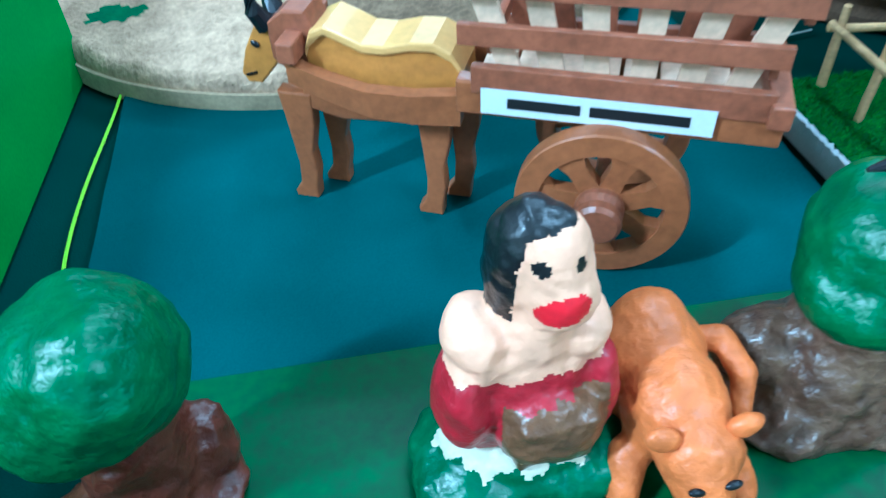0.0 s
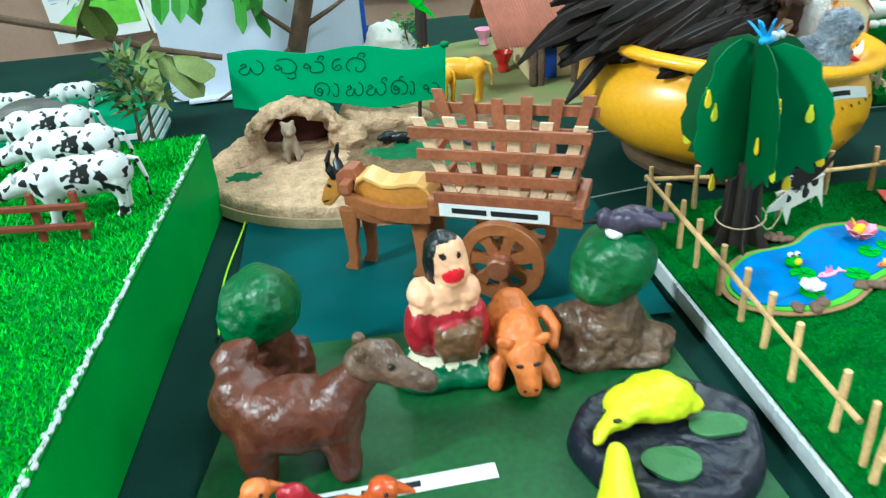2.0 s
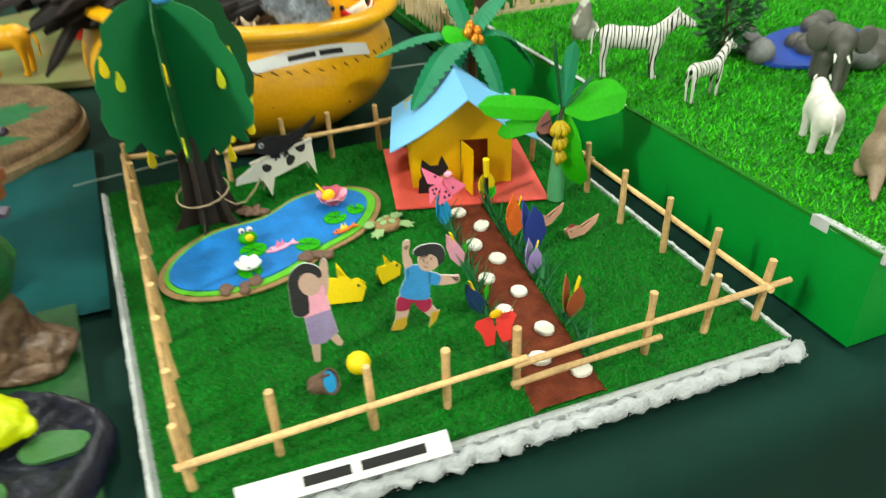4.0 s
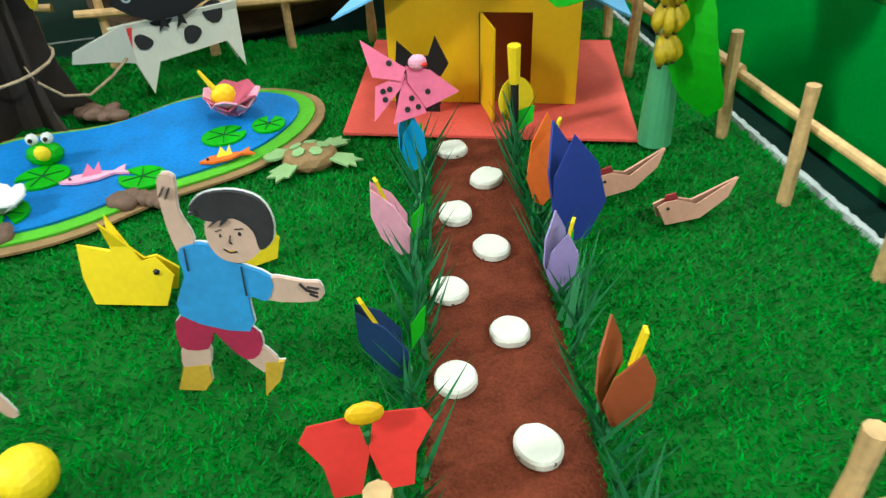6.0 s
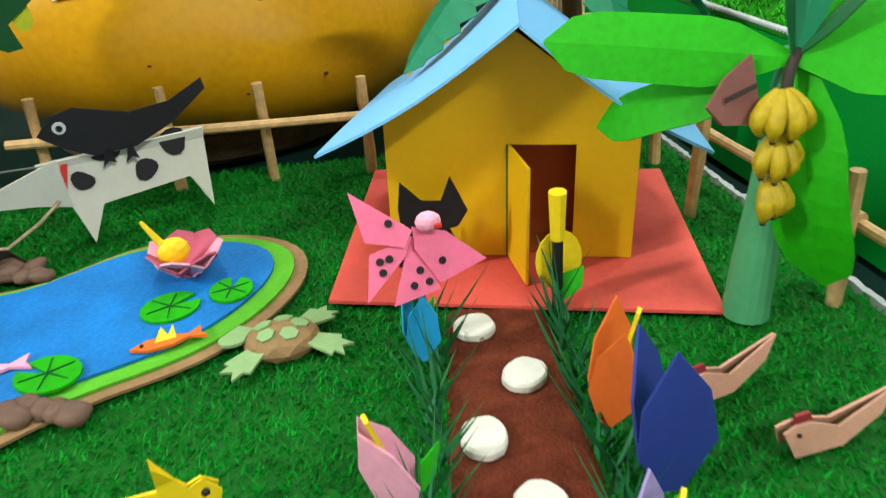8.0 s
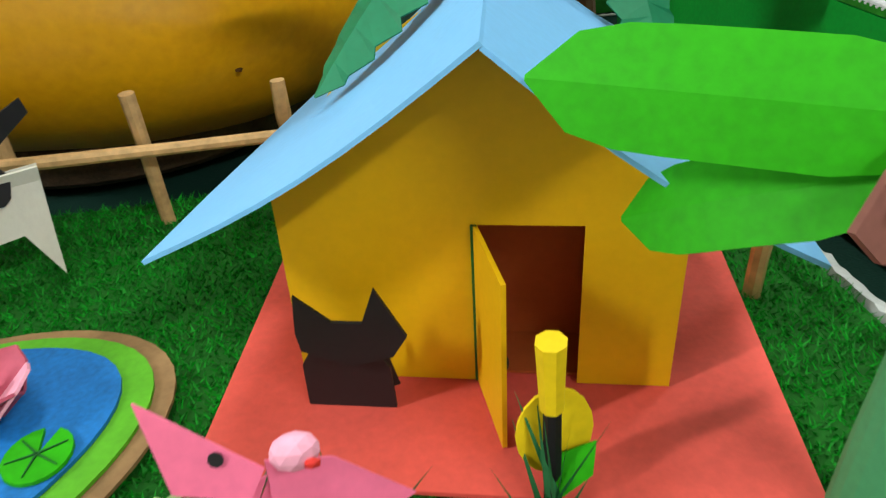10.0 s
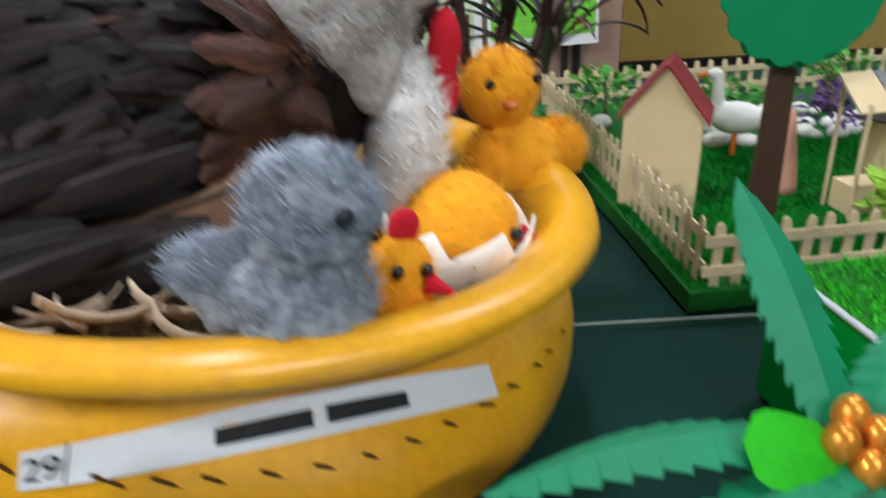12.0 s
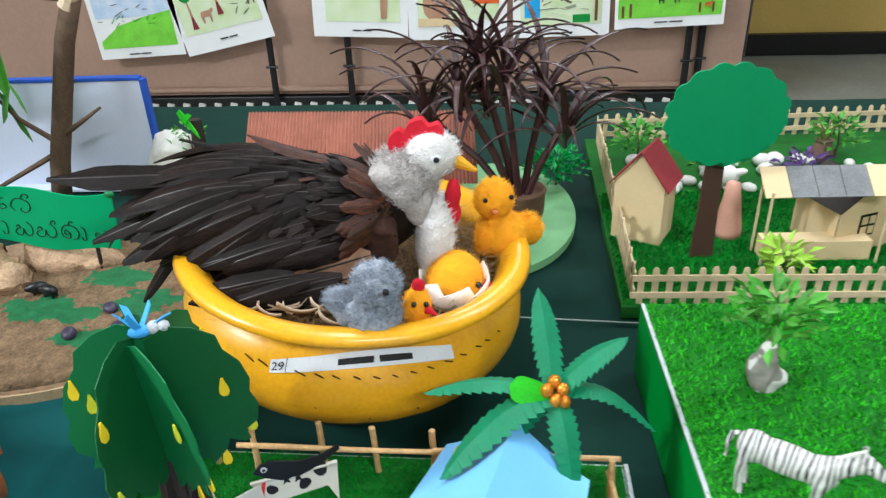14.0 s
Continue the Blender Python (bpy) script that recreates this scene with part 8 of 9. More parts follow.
# ---- toy animals on the bright turf boxes ----
def beast(name, label, category, at, turn, s, material, neck=0.6, neckl=0.03, legs=0.036, girth=0.016, tail=True, headdrop=0.0, ears=True, group=""):
    """A standing four-legged plastic toy facing +x."""
    L = 0.036 * s
    z = legs * s + girth * s * 0.6
    sh = [("b", (0, 0, z), (L * 1.1, girth * s * 0.85, girth * s)), ("b", (-L * 0.75, 0, z + 0.001), (girth * s * 1.05, girth * s * 0.9, girth * s)), ("b", (L * 0.75, 0, z), (girth * s, girth * s * 0.85, girth * s * 1.05))]
    nx, nz = L * 0.95 + neckl * s * math.cos(neck), z + girth * s * 0.4 + neckl * s * math.sin(neck) - headdrop
    sh.append(("l", (L * 0.8, 0, z + girth * s * 0.3), (nx, 0, nz), girth * s * 0.72, girth * s * 0.5))
    sh.append(("l", (nx, 0, nz), (nx + 0.018 * s, 0, nz - 0.008 * s), girth * s * 0.52, girth * s * 0.3))
    for x in (-L * 0.9, L * 0.85):
        for y in (-1, 1):
            yy = y * girth * s * 0.5
            sh.append(("l", (x, yy, z - girth * s * 0.3), (x - 0.002 * s, yy, z * 0.45), girth * s * 0.42, girth * s * 0.26))
            sh.append(("l", (x - 0.002 * s, yy, z * 0.45), (x, yy, 0.003 * s), girth * s * 0.26, girth * s * 0.24))
            sh.append(("b", (x + 0.001 * s, yy, 0.0025 * s), (girth * s * 0.34, girth * s * 0.28, 0.003 * s)))
    t = thing(name, label, category, at, turn, group)
    part("body", clay(sh, 0.0019 * max(0.8, s), 3, 0.0003), material, t)
    if tail:
        part("tail", tube([(-L * 0.75 - girth * s * 0.9, 0, z + girth * s * 0.6), (-L * 0.75 - girth * s * 1.3, 0, z + girth * s * 0.45), (-L * 0.75 - girth * s * 1.5, 0, z - girth * s * 0.5), (-L * 0.75 - girth * s * 1.45, 0, z - girth * s * 1.4)], 0.0026 * s, 7, None, 0.8), material, t)
    if ears:
        for y in (-1, 1):
            part("ear", ball((nx - 0.003 * s, y * girth * s * 0.42, nz + girth * s * 0.55), (0.0022 * s, 0.002 * s, 0.0052 * s), (20 * y, 0, 0), sub=2), material, t)
    for y in (-1, 1):
        part("eye", ball((nx + 0.005 * s, y * girth * s * 0.42, nz + 0.001 * s), 0.0014 * s, sub=1), HORN, t)
    return t


TB = 0.089
zb = beast("toy_zebra", "white plastic zebra with thin black stripes on the turf", "toy zebra", (0.848, 0.369, TB), -32, 0.84, ZEBM, 0.75, 0.03, 0.042, 0.0155)
part("mane", plate([(0.024, 0.056), (0.045, 0.076), (0.048, 0.071), (0.028, 0.050)], 0.003, pose(0, 0.0015, 0, 90, 0, 0)), PLASTW, zb, "white upright mane")
beast("toy_zebra", "small plastic zebra foal on the turf", "toy zebra", (0.877, 0.281, TB), 8, 0.56, ZEBM, 1.0, 0.034, 0.05, 0.0145)
beast("toy_goat", "white and grey plastic animal seen grazing away", "toy goat", (0.9, 0.152, TB), 55, 0.58, patches("white and grey plastic", "dcdad6", "54524f", 9, 0.58), 0.5, 0.022, 0.04, 0.026)
el = thing("toy_elephant", "grey plastic elephant with spread ears by the rocks", "toy elephant", (1.02, 0.255, TB), 230)
el.scale = (0.64, 0.64, 0.7)
part("body", clay([("b", (0, 0, 0.065), (0.04, 0.028, 0.03)), ("b", (0.042, 0, 0.08), (0.022, 0.022, 0.024)), ("l", (0.06, 0, 0.072), (0.07, 0, 0.03), 0.011, 0.006), ("l", (0.07, 0, 0.03), (0.076, 0, 0.012), 0.006, 0.005), ("l", (0.025, 0.015, 0.05), (0.025, 0.015, 0.006), 0.012, 0.01), ("l", (0.025, -0.015, 0.05), (0.025, -0.015, 0.006), 0.012, 0.01), ("l", (-0.026, 0.015, 0.05), (-0.026, 0.015, 0.006), 0.012, 0.01), ("l", (-0.026, -0.015, 0.05), (-0.026, -0.015, 0.006), 0.012, 0.01)], 0.003, 4, 0.0008), GREYPL, el)
for s in (-1, 1):
    part("ear", clay([("b", (0.036, s * 0.034, 0.082), (0.005, 0.02, 0.022), (0, 0, 20 * s))], 0.0025, 3, 0.0004), GREYPL, el)
    part("tusk", rod((0.062, s * 0.008, 0.066), (0.082, s * 0.011, 0.06), 0.0025, 0.0012, 7), PLASTW, el)
kg = thing("toy_kangaroo", "tan plastic animal standing upright on the turf", "toy kangaroo", (0.892, 0.082, TB), 40)
part("body", clay([("b", (0, 0, 0.024), (0.018, 0.016, 0.022)), ("b", (0.003, 0, 0.05), (0.012, 0.011, 0.02)), ("b", (0.012, 0, 0.078), (0.011, 0.008, 0.009)), ("l", (0.003, 0, 0.06), (0.01, 0, 0.076), 0.009, 0.007), ("b", (0.01, 0.011, 0.004), (0.018, 0.006, 0.005)), ("b", (0.01, -0.011, 0.004), (0.018, 0.006, 0.005)), ("l", (-0.012, 0, 0.014), (-0.045, 0, 0.004), 0.008, 0.003)], 0.0025, 3, 0.0004), LIONB, kg)
for s in (-1, 1):
    part("ear", ball((0.006, s * 0.006, 0.093), (0.003, 0.0025, 0.009), sub=2), LIONB, kg)

rr_ = random.Random(21)
for k in range(16):
    x, y = 0.985 + rr_.uniform(0, 0.2), 0.29 + rr_.uniform(-0.02, 0.13)
    q = rr_.uniform(0.012, 0.023)
    bm = ball((0, 0, q * 0.55), (q, q * rr_.uniform(0.7, 1), q * 0.75), sub=2)
    rough_up(bm, q * 0.12, 40)
    if (x - 1.02) ** 2 + (y - 0.255) ** 2 < 0.003:
        x += 0.07
    solo("pool_rock", bm, GREYPL if k % 3 else SILVER, "rounded dark grey rock by the pool", "rock", pose(x, y, TB, 0, 0, k * 50), "pool rocks", smooth=True)
solo("toy_pool", plate(oval(0.10, 0.055, 30, 0.1), 0.004), BLUEPL, "blue plastic pool among the rocks", "pool", pose(1.10, 0.345, TB + 0.001, 0, 0, 10))


def shrub(name, label, at, hgt, spread, n, leafmat, seed, stem=BARK, ls=0.014, group="", low=0.35):
    """A twig with a cloud of small leaves."""
    rq = random.Random(seed)
    t = thing(name, label, "plant", at, 0, group)
    part("stem", tube([(0, 0, 0), (0.003, 0.002, hgt * 0.4), (-0.002, 0.003, hgt * 0.8)], 0.003, 7, None, 0.4), stem, t)
    bm = bmesh.new()
    for k in range(n):
        a, f = rq.uniform(0, math.tau), rq.uniform(low, 1.0)
        q = spread * rq.uniform(0.1, 1) * math.sin(math.pi * min(0.95, f * 0.8))
        p = Vector((q * math.cos(a), q * math.sin(a), hgt * f))
        l_ = ls * rq.uniform(0.6, 1.3)
        m = Matrix.Translation(p) @ pose(0, 0, 0, rq.uniform(-50, 50), rq.uniform(-60, 20), math.degrees(a))
        vs = [bm.verts.new(m @ Vector(c_)) for c_ in ((0, 0, 0), (l_ * 0.45, l_ * 0.22, 0.1 * l_), (l_, 0, -0.05 * l_), (l_ * 0.45, -l_ * 0.22, 0.1 * l_))]
        bm.faces.new(vs)
    o = part("foliage", bm, leafmat, t)
    o["kind"] = "stuff"
    return t


shrub("plastic_bush", "leafy green plastic bush behind the zebra", (0.98, 0.372, TB), 0.085, 0.036, 420, LEAFD, 31, low=0.08)
st = thing("stone_stump", "grey-white clay stump with a leafy sprig on top", "stump", (0.878, 0.508, TB), 0)
st.scale = (0.72, 0.72, 0.8)
part("stump", clay([("l", (0, 0, 0.006), (0, 0, 0.05), 0.02, 0.011), ("b", (0.014, -0.004, 0.012), (0.013, 0.012, 0.012)), ("b", (-0.012, 0.003, 0.02), (0.011, 0.012, 0.022))], 0.0025, 2, 0.0028, 70), patches("grey and white stone paint", "8b8880", "d8d6d0", 40, 0.55, 0.7), st)
shrub("leaf_sprig", "green leafy sprig on the clay stump", (0.878, 0.508, TB + 0.042), 0.05, 0.04, 120, LEAFG, 32, ls=0.02)

LT = 0.106
for (x, y, tr, s) in ((-0.268, 0.448, 186, 1.0), (-0.300, 0.535, 182, 1.0), (-0.345, 0.61, 184, 1.0)):
    beast("toy_cow", "white plastic cow with black patches on the turf", "toy cow", (x, y, LT), tr, s, COWM, 0.1, 0.026, 0.03, 0.0215, headdrop=0.012, group="toy cows")
rf_ = thing("toy_fence", "red-brown plastic crossbar fence on the turf", "toy fence", (-0.30, 0.402, LT), -8)
for x in (-0.05, 0.0, 0.04):
    part("post", box(0.007, 0.005, 0.05, Matrix.Translation((x, 0, 0)), None, 0.001), mat("red-brown plastic", "6e3322", 0.5, 0.2) if x < -0.04 else bpy.data.materials["red-brown plastic"], rf_)
for z in (0.014, 0.034):
    part("bar", box(0.125, 0.005, 0.006, Matrix.Translation((-0.01, -0.005, z)), None, 0.001), bpy.data.materials["red-brown plastic"], rf_)
shrub("sapling", "thin green sapling with long leaves on the turf box", (-0.248, 0.655, LT), 0.10, 0.028, 60, DRYLEAF, 33, ls=0.026)
shrub("sapling", "fresh green sapling on the turf box", (-0.262, 0.648, LT), 0.11, 0.022, 45, LEAFD, 34, ls=0.022)
br = thing("dry_branch", "bare brown twig with a few olive dry leaves", "branch", (0, 0, 0))
part("twig", tube([(-0.55, 0.74, 0.255), (-0.42, 0.755, 0.246), (-0.33, 0.775, 0.215), (-0.25, 0.79, 0.18), (-0.17, 0.805, 0.157)], 0.0055, 8, None, 0.8), BARK, br)
for k, (p, q) in enumerate((((-0.25, 0.79, 0.175), (-0.20, 0.77, 0.115)), ((-0.27, 0.785, 0.185), (-0.26, 0.75, 0.12)), ((-0.23, 0.79, 0.17), (-0.18, 0.77, 0.14)), ((-0.30, 0.78, 0.2), (-0.31, 0.75, 0.25)), ((-0.34, 0.77, 0.21), (-0.30, 0.74, 0.27)))):
    leaf("leaf", p, q, 0.035, 0.006, DRYLEAF, br, "olive dry leaf", fold=0.4, twist=0.5)

# striped teal box with toys behind the left turf
bxs = thing("striped_box", "teal and white striped display box", "display base", (-0.52, 0.90, 0), 0)
part("box", box(0.42, 0.2, 0.07), PALMPAP, bxs)
for k in range(4):
    part("stripe", box(0.424, 0.204, 0.008, Matrix.Translation((0, 0, 0.008 + 0.016 * k))), WHITEPAP, bxs, "white stripe")
beast("toy_cow", "white plastic cow with black patches on the striped box", "toy cow", (-0.42, 0.93, 0.0705), 180, 0.62, COWM, 0.1, 0.026, 0.03, 0.0215, headdrop=0.01, group="toy cows")
beast("toy_cow", "white plastic cow with black patches on the striped box", "toy cow", (-0.50, 0.90, 0.0705), 170, 0.66, COWM, 0.1, 0.026, 0.03, 0.0215, headdrop=0.01, group="toy cows")
gl = thing("grey_mound", "grey-blue plastic elephant lying on the striped box", "toy elephant", (-0.45, 0.83, 0.0705), 0)
part("body", clay([("b", (0, 0, 0.025), (0.05, 0.022, 0.026)), ("b", (0.045, 0, 0.02), (0.02, 0.018, 0.02)), ("l", (0.05, 0, 0.02), (0.06, -0.01, 0.005), 0.01, 0.006)], 0.003, 3, 0.001), GREYPL, gl)

before = set(bpy.data.objects)
# ---- behind: board, bare tree, mud base, tiled roof ----
bw = thing("white_board", "white board with blue tape edges leaning upright", "board", (-0.072, 1.17, 0), 2)
part("panel", box(0.36, 0.012, 0.192, Matrix.Translation((-0.02, 0, 0)), None, 0.001), BOARDW, bw)
part("edge", box(0.008, 0.016, 0.194, Matrix.Translation((0.164, 0, 0)), None, 0.001), EDGEB, bw, "blue tape edge")
part("edge", box(0.36, 0.016, 0.006, Matrix.Translation((-0.02, 0, 0.192)), None, 0.001), EDGEB, bw, "blue tape edge")
part("foot", box(0.3, 0.06, 0.006, Matrix.Translation((-0.02, 0.0, 0.0)), None, 0.001), BOARDW, bw)
tr = thing("bare_tree", "cut tree branch standing upright with leaves at its top", "tree branch", (-0.053, 1.08, 0))
part("trunk", tube([(0, 0, 0), (0.018, 0.002, 0.08), (0.05, 0.004, 0.18), (0.085, 0.0, 0.28), (0.115, 0.0, 0.345)], 0.0165, 12, None, 0.85), BARK, tr, "", True)
part("stub", rod((0.105, -0.002, 0.33), (0.13, -0.004, 0.37), 0.014, 0.012, 10, None, 0.001), STRIP, tr, "pale sawn end")
for a, b_, c_ in (((0.022, 0, 0.10), (-0.06, -0.03, 0.06), (-0.12, -0.04, 0.03)), ((0.03, 0, 0.115), (-0.02, -0.01, 0.16), (-0.04, -0.02, 0.2)), ((0.04, 0, 0.13), (0.09, -0.02, 0.16), (0.13, -0.03, 0.185))):
    part("limb", tube([a, b_, c_], 0.0052, 7, None, 0.45), BARK, tr)
for k in range(44):
    rq = random.Random(100 + k)
    p = Vector((-0.10 + rq.uniform(-0.06, 0.1), -0.06 + rq.uniform(-0.03, 0.06), 0.24 + rq.uniform(-0.02, 0.12)))
    leaf("leaf", p, p + Vector((rq.uniform(-0.03, 0.03), rq.uniform(-0.03, 0.02), rq.uniform(-0.11, -0.05))), 0.028, 0.005, LEAFG, tr, "", n=5, fold=0.25, twist=rq.uniform(-1, 1))
part("leaf_twig", tube([(0.115, 0, 0.34), (0.0, -0.03, 0.36), (-0.12, -0.05, 0.345)], 0.005, 7, None, 0.6), BARK, tr)
wr = thing("white_rocks", "pile of whitish plaster rocks with moss beside the board", "rocks", (0.13, 1.16, 0), 0)
part("rock", clay([("b", (0, 0, 0.05), (0.05, 0.03, 0.06)), ("b", (0.04, 0, 0.03), (0.03, 0.03, 0.04))], 0.005, 3, 0.006, 35), PEBBLE, wr)
shrub("moss_sprig", "dark green sprig among the plaster rocks", (0.165, 1.145, 0.03), 0.09, 0.03, 90, LEAFG, 41, ls=0.012)
pst = thing("stump_post", "dark brown stick post with a green paper parrot", "post", (0.19, 1.12, 0), 0)
part("post", rod((0, 0, 0), (0.003, 0, 0.14), 0.012, 0.010, 9, None, 0.001), TRUNKPAP, pst)
pr = thing("paper_parrot", "bright green paper parrot perched on a post", "paper parrot", (0.185, 1.10, 0.142), -35)
part("body", plate([(-0.02, 0.012), (-0.01, 0.02), (0.005, 0.012), (0.03, -0.012), (0.034, -0.02), (0.012, -0.008), (-0.008, 0.0)], 0.002, pose(0, 0, 0, 90, 0, 0)), LIMEPAP, pr)
part("wing", plate([(-0.008, 0.008), (0.012, 0.018), (0.022, 0.016), (0.006, 0.0)], 0.0015, pose(0, -0.003, 0, 80, 0, 0)), LIMEPAP, pr)

md = thing("farm_base", "olive and sand painted oval display base", "display base", (0.38, 1.12, 0))
bm = plate(oval(0.30, 0.225, 40, 0.03), 0.010)
part("board", bm, mat("olive sand paint", "6d8a4a", 0.9, 0.35, 14, 0.5, 200, col2="8c7a58"), md)
hs = thing("tiled_house", "model house with a terracotta corrugated card roof", "model house", (0.480, 1.075, 0.0105), 0)
hs.scale = (0.87, 1, 0.86)
bm = bmesh.new()
n = 256
g = []
for i in range(n + 1):
    x = -0.205 + 0.41 * i / n
    wv = 0.0021 * math.sin(i * math.tau / 4 + 0.4)
    g.append([bm.verts.new((x - 0.012 * k, -0.085 + 0.125 * k / 1.0 * 0.9, 0.085 + 0.085 * k + wv)) for k in (0, 0.5, 1)])
for i in range(n):
    for k in range(2):
        bm.faces.new((g[i][k], g[i + 1][k], g[i + 1][k + 1], g[i][k + 1]))
o = part("roof", bm, ROOFT, hs, "terracotta corrugated roof slope", True)
o.modifiers.new("t", "SOLIDIFY").thickness = 0.0015
bm = bmesh.new()
g = [[bm.verts.new((-0.217 + 0.41 * i / n, 0.0275 + 0.1 * k, 0.17 - 0.08 * k + 0.0021 * math.sin(i * math.tau / 4 + 0.4))) for k in (0, 1)] for i in range(n + 1)]
for i in range(n):
    bm.faces.new((g[i][0], g[i + 1][0], g[i + 1][1], g[i][1]))
o = part("roof", bm, ROOFT, hs, "terracotta corrugated roof slope", True)
o.modifiers.new("t", "SOLIDIFY").thickness = 0.0015
part("wall", box(0.3, 0.12, 0.085, Matrix.Translation((0.02, 0.02, 0))), CREAM, hs, "cream card wall")
part("door", box(0.035, 0.004, 0.07, Matrix.Translation((-0.09, -0.042, 0))), BLUEPL, hs, "blue card door")
for x in (-0.13, -0.115, -0.045, 0.1):
    part("post", rod((x, -0.075, 0), (x, -0.075, 0.088), 0.0085, None, 10, None, 0.0006), BARK, hs)
lioness = beast("toy_lioness", "tawny yellow plastic lioness on the olive base", "toy lioness", (0.232, 0.970, 0.0105), 158, 1.05, LIONY, 0.7, 0.022, 0.04, 0.018)
beast("toy_lioness", "tawny yellow plastic lioness on the olive base", "toy lioness", (0.200, 0.985, 0.0105), 120, 0.85, LIONY, 0.8, 0.026, 0.044, 0.018)


def cup(x, y, z, s, material, label):
    t = thing("paper_cup", label, "paper cup", (x, y, z), 0, "small paper cups")
    part("cone", lathe([(0.006 * s, 0), (0.009 * s, 0.002), (0.008 * s, 0.012 * s), (0.016 * s, 0.03 * s), (0.0145 * s, 0.03 * s), (0.004 * s, 0.012 * s)], 16), material, t)
    return t


cup(0.335, 1.10, 0.0105, 1.2, REDPL, "small red plastic pot on the olive base")
cup(0.355, 1.19, 0.0105, 1.2, ORANGEPAP, "small orange plastic pot on the olive base")
cup(0.20, 1.17, 0.0105, 1.1, LIMEPAP, "small green plastic pot on the olive base")
cup(0.335, 1.29, 0.0105, 1.1, LPINK, "small pink plastic pot on the olive base")
solo("hay_mound", clay([("b", (0, 0, 0.0), (0.07, 0.05, 0.06))], 0.005, 3, 0.006, 30), RIM2, "tan fibrous heap on the olive base", "heap", pose(0.24, 1.27, 0.0105), smooth=True)

# ---- bronze grass plant on a mint disc ----
dc = thing("mint_disc", "round mint green card disc with speckles", "display base", (0.679, 1.044, 0))
part("disc", plate(oval(0.13, 0.19, 44), 0.012), MINT, dc)
PLP = (0.722, 0.985)
pt = thing("plant_pot", "small brown sacking-wrapped plant pot", "plant pot", (*PLP, 0.0125))
part("pot", lathe([(0.026, 0), (0.034, 0.03), (0.036, 0.06), (0.038, 0.064), (0.034, 0.066), (0.03, 0.058), (0.005, 0.056)], 24, 0.002), mat("brown sacking", "6a4f3c", 0.95, 0.35, 60, 0.7, 400), pt, "", True)
gp = thing("bronze_grass", "tall dark bronze grass plant with arching leaves", "plant", (*PLP, 0.07))
rq = random.Random(55)
HUBS = [(-0.135, 0.01, 0.125), (-0.085, -0.02, 0.165), (-0.05, 0.03, 0.15), (-0.025, -0.015, 0.185), (0.03, 0.01, 0.15), (0.06, -0.01, 0.12), (-0.06, 0.0, 0.20)]
for hx, hy, hz in HUBS:
    part("stem", tube([(0.1 * hx, 0.3 * hy, -0.012), (0.45 * hx, 0.6 * hy, 0.4 * hz), (0.85 * hx, 0.9 * hy, 0.8 * hz), (hx, hy, hz + 0.01)], 0.006, 8, None, 0.75), DARKLEAF, gp)
    for k in range(17):
        a = k * 2.4 + rq.uniform(-0.4, 0.4)
        el = radians(rq.uniform(35, 85))
        bend = radians(rq.uniform(60, 135))
        ln = rq.uniform(0.10, 0.19)
        p = Vector((hx, hy, hz - rq.uniform(0, 0.05)))
        sd = Vector((-math.sin(a), math.cos(a), 0))
        bm = bmesh.new()
        rows_ = []
        for i in range(13):
            f = i / 12
            e_ = el - bend * f ** 1.4
            w = 0.0105 * min(1, 0.55 + 1.6 * f) * (1 - f ** 2.2) + 0.0006
            nv = Vector((-math.cos(a) * math.sin(e_), -math.sin(a) * math.sin(e_), math.cos(e_))) * 0.0022
            rows_.append((bm.verts.new(p + sd * w / 2 + nv), bm.verts.new(p), bm.verts.new(p - sd * w / 2 + nv)))
            p = p + Vector((math.cos(a) * math.cos(e_), math.sin(a) * math.cos(e_), math.sin(e_))) * ln / 12
        for p_, q in zip(rows_, rows_[1:]):
            bm.faces.new((p_[0], p_[1], q[1], q[0]))
            bm.faces.new((p_[1], p_[2], q[2], q[1]))
        part("leaf_blade", bm, DARKLEAF, gp, "", True)
shrub("tinsel_plant", "bright green tinsel plant on the mint disc", (0.785, 1.14, 0.0125), 0.055, 0.05, 260, mat("tinsel green", "18a04a", 0.4, 0.3, 40, 0.0), 56, ls=0.016)

SHIFT = Matrix.Translation((-0.054, -0.024, 0))
for ob in [o for o in bpy.data.objects if o not in before and o.parent is None]:
    ob.matrix_world = SHIFT @ ob.matrix_world
before = set(bpy.data.objects)
# ---- picket yard with card huts ----
YD = [(0.852, 0.748), (1.75, 0.735), (1.75, 1.38), (0.885, 1.36)]
yd = thing("yard_board", "low board laid with patchy dark turf and gravel", "display base", (0, 0, 0))
part("board", plate(YD, 0.017), TURFBASE, yd)
blades("turf", TURF, inside([(0.856, 0.752), (1.45, 0.742), (1.45, 1.1), (0.875, 1.1)], 42000, 15, 0.0165), 0.006, 0.0018, 0.8, "dark turf fibre", "turf", 15, yd)
pk = thing("picket_fence", "cream craft-stick picket fence round the yard", "fence", (0, 0, 0))
pkm = bpy.data.meshes.new("picket")
bm = plate([(-0.0042, 0), (0.0042, 0), (0.0042, 0.05), (0.003, 0.0545), (0, 0.056), (-0.003, 0.0545), (-0.0042, 0.05)], 0.002, UP)
bm.to_mesh(pkm)
pkm.materials.append(PICKET)


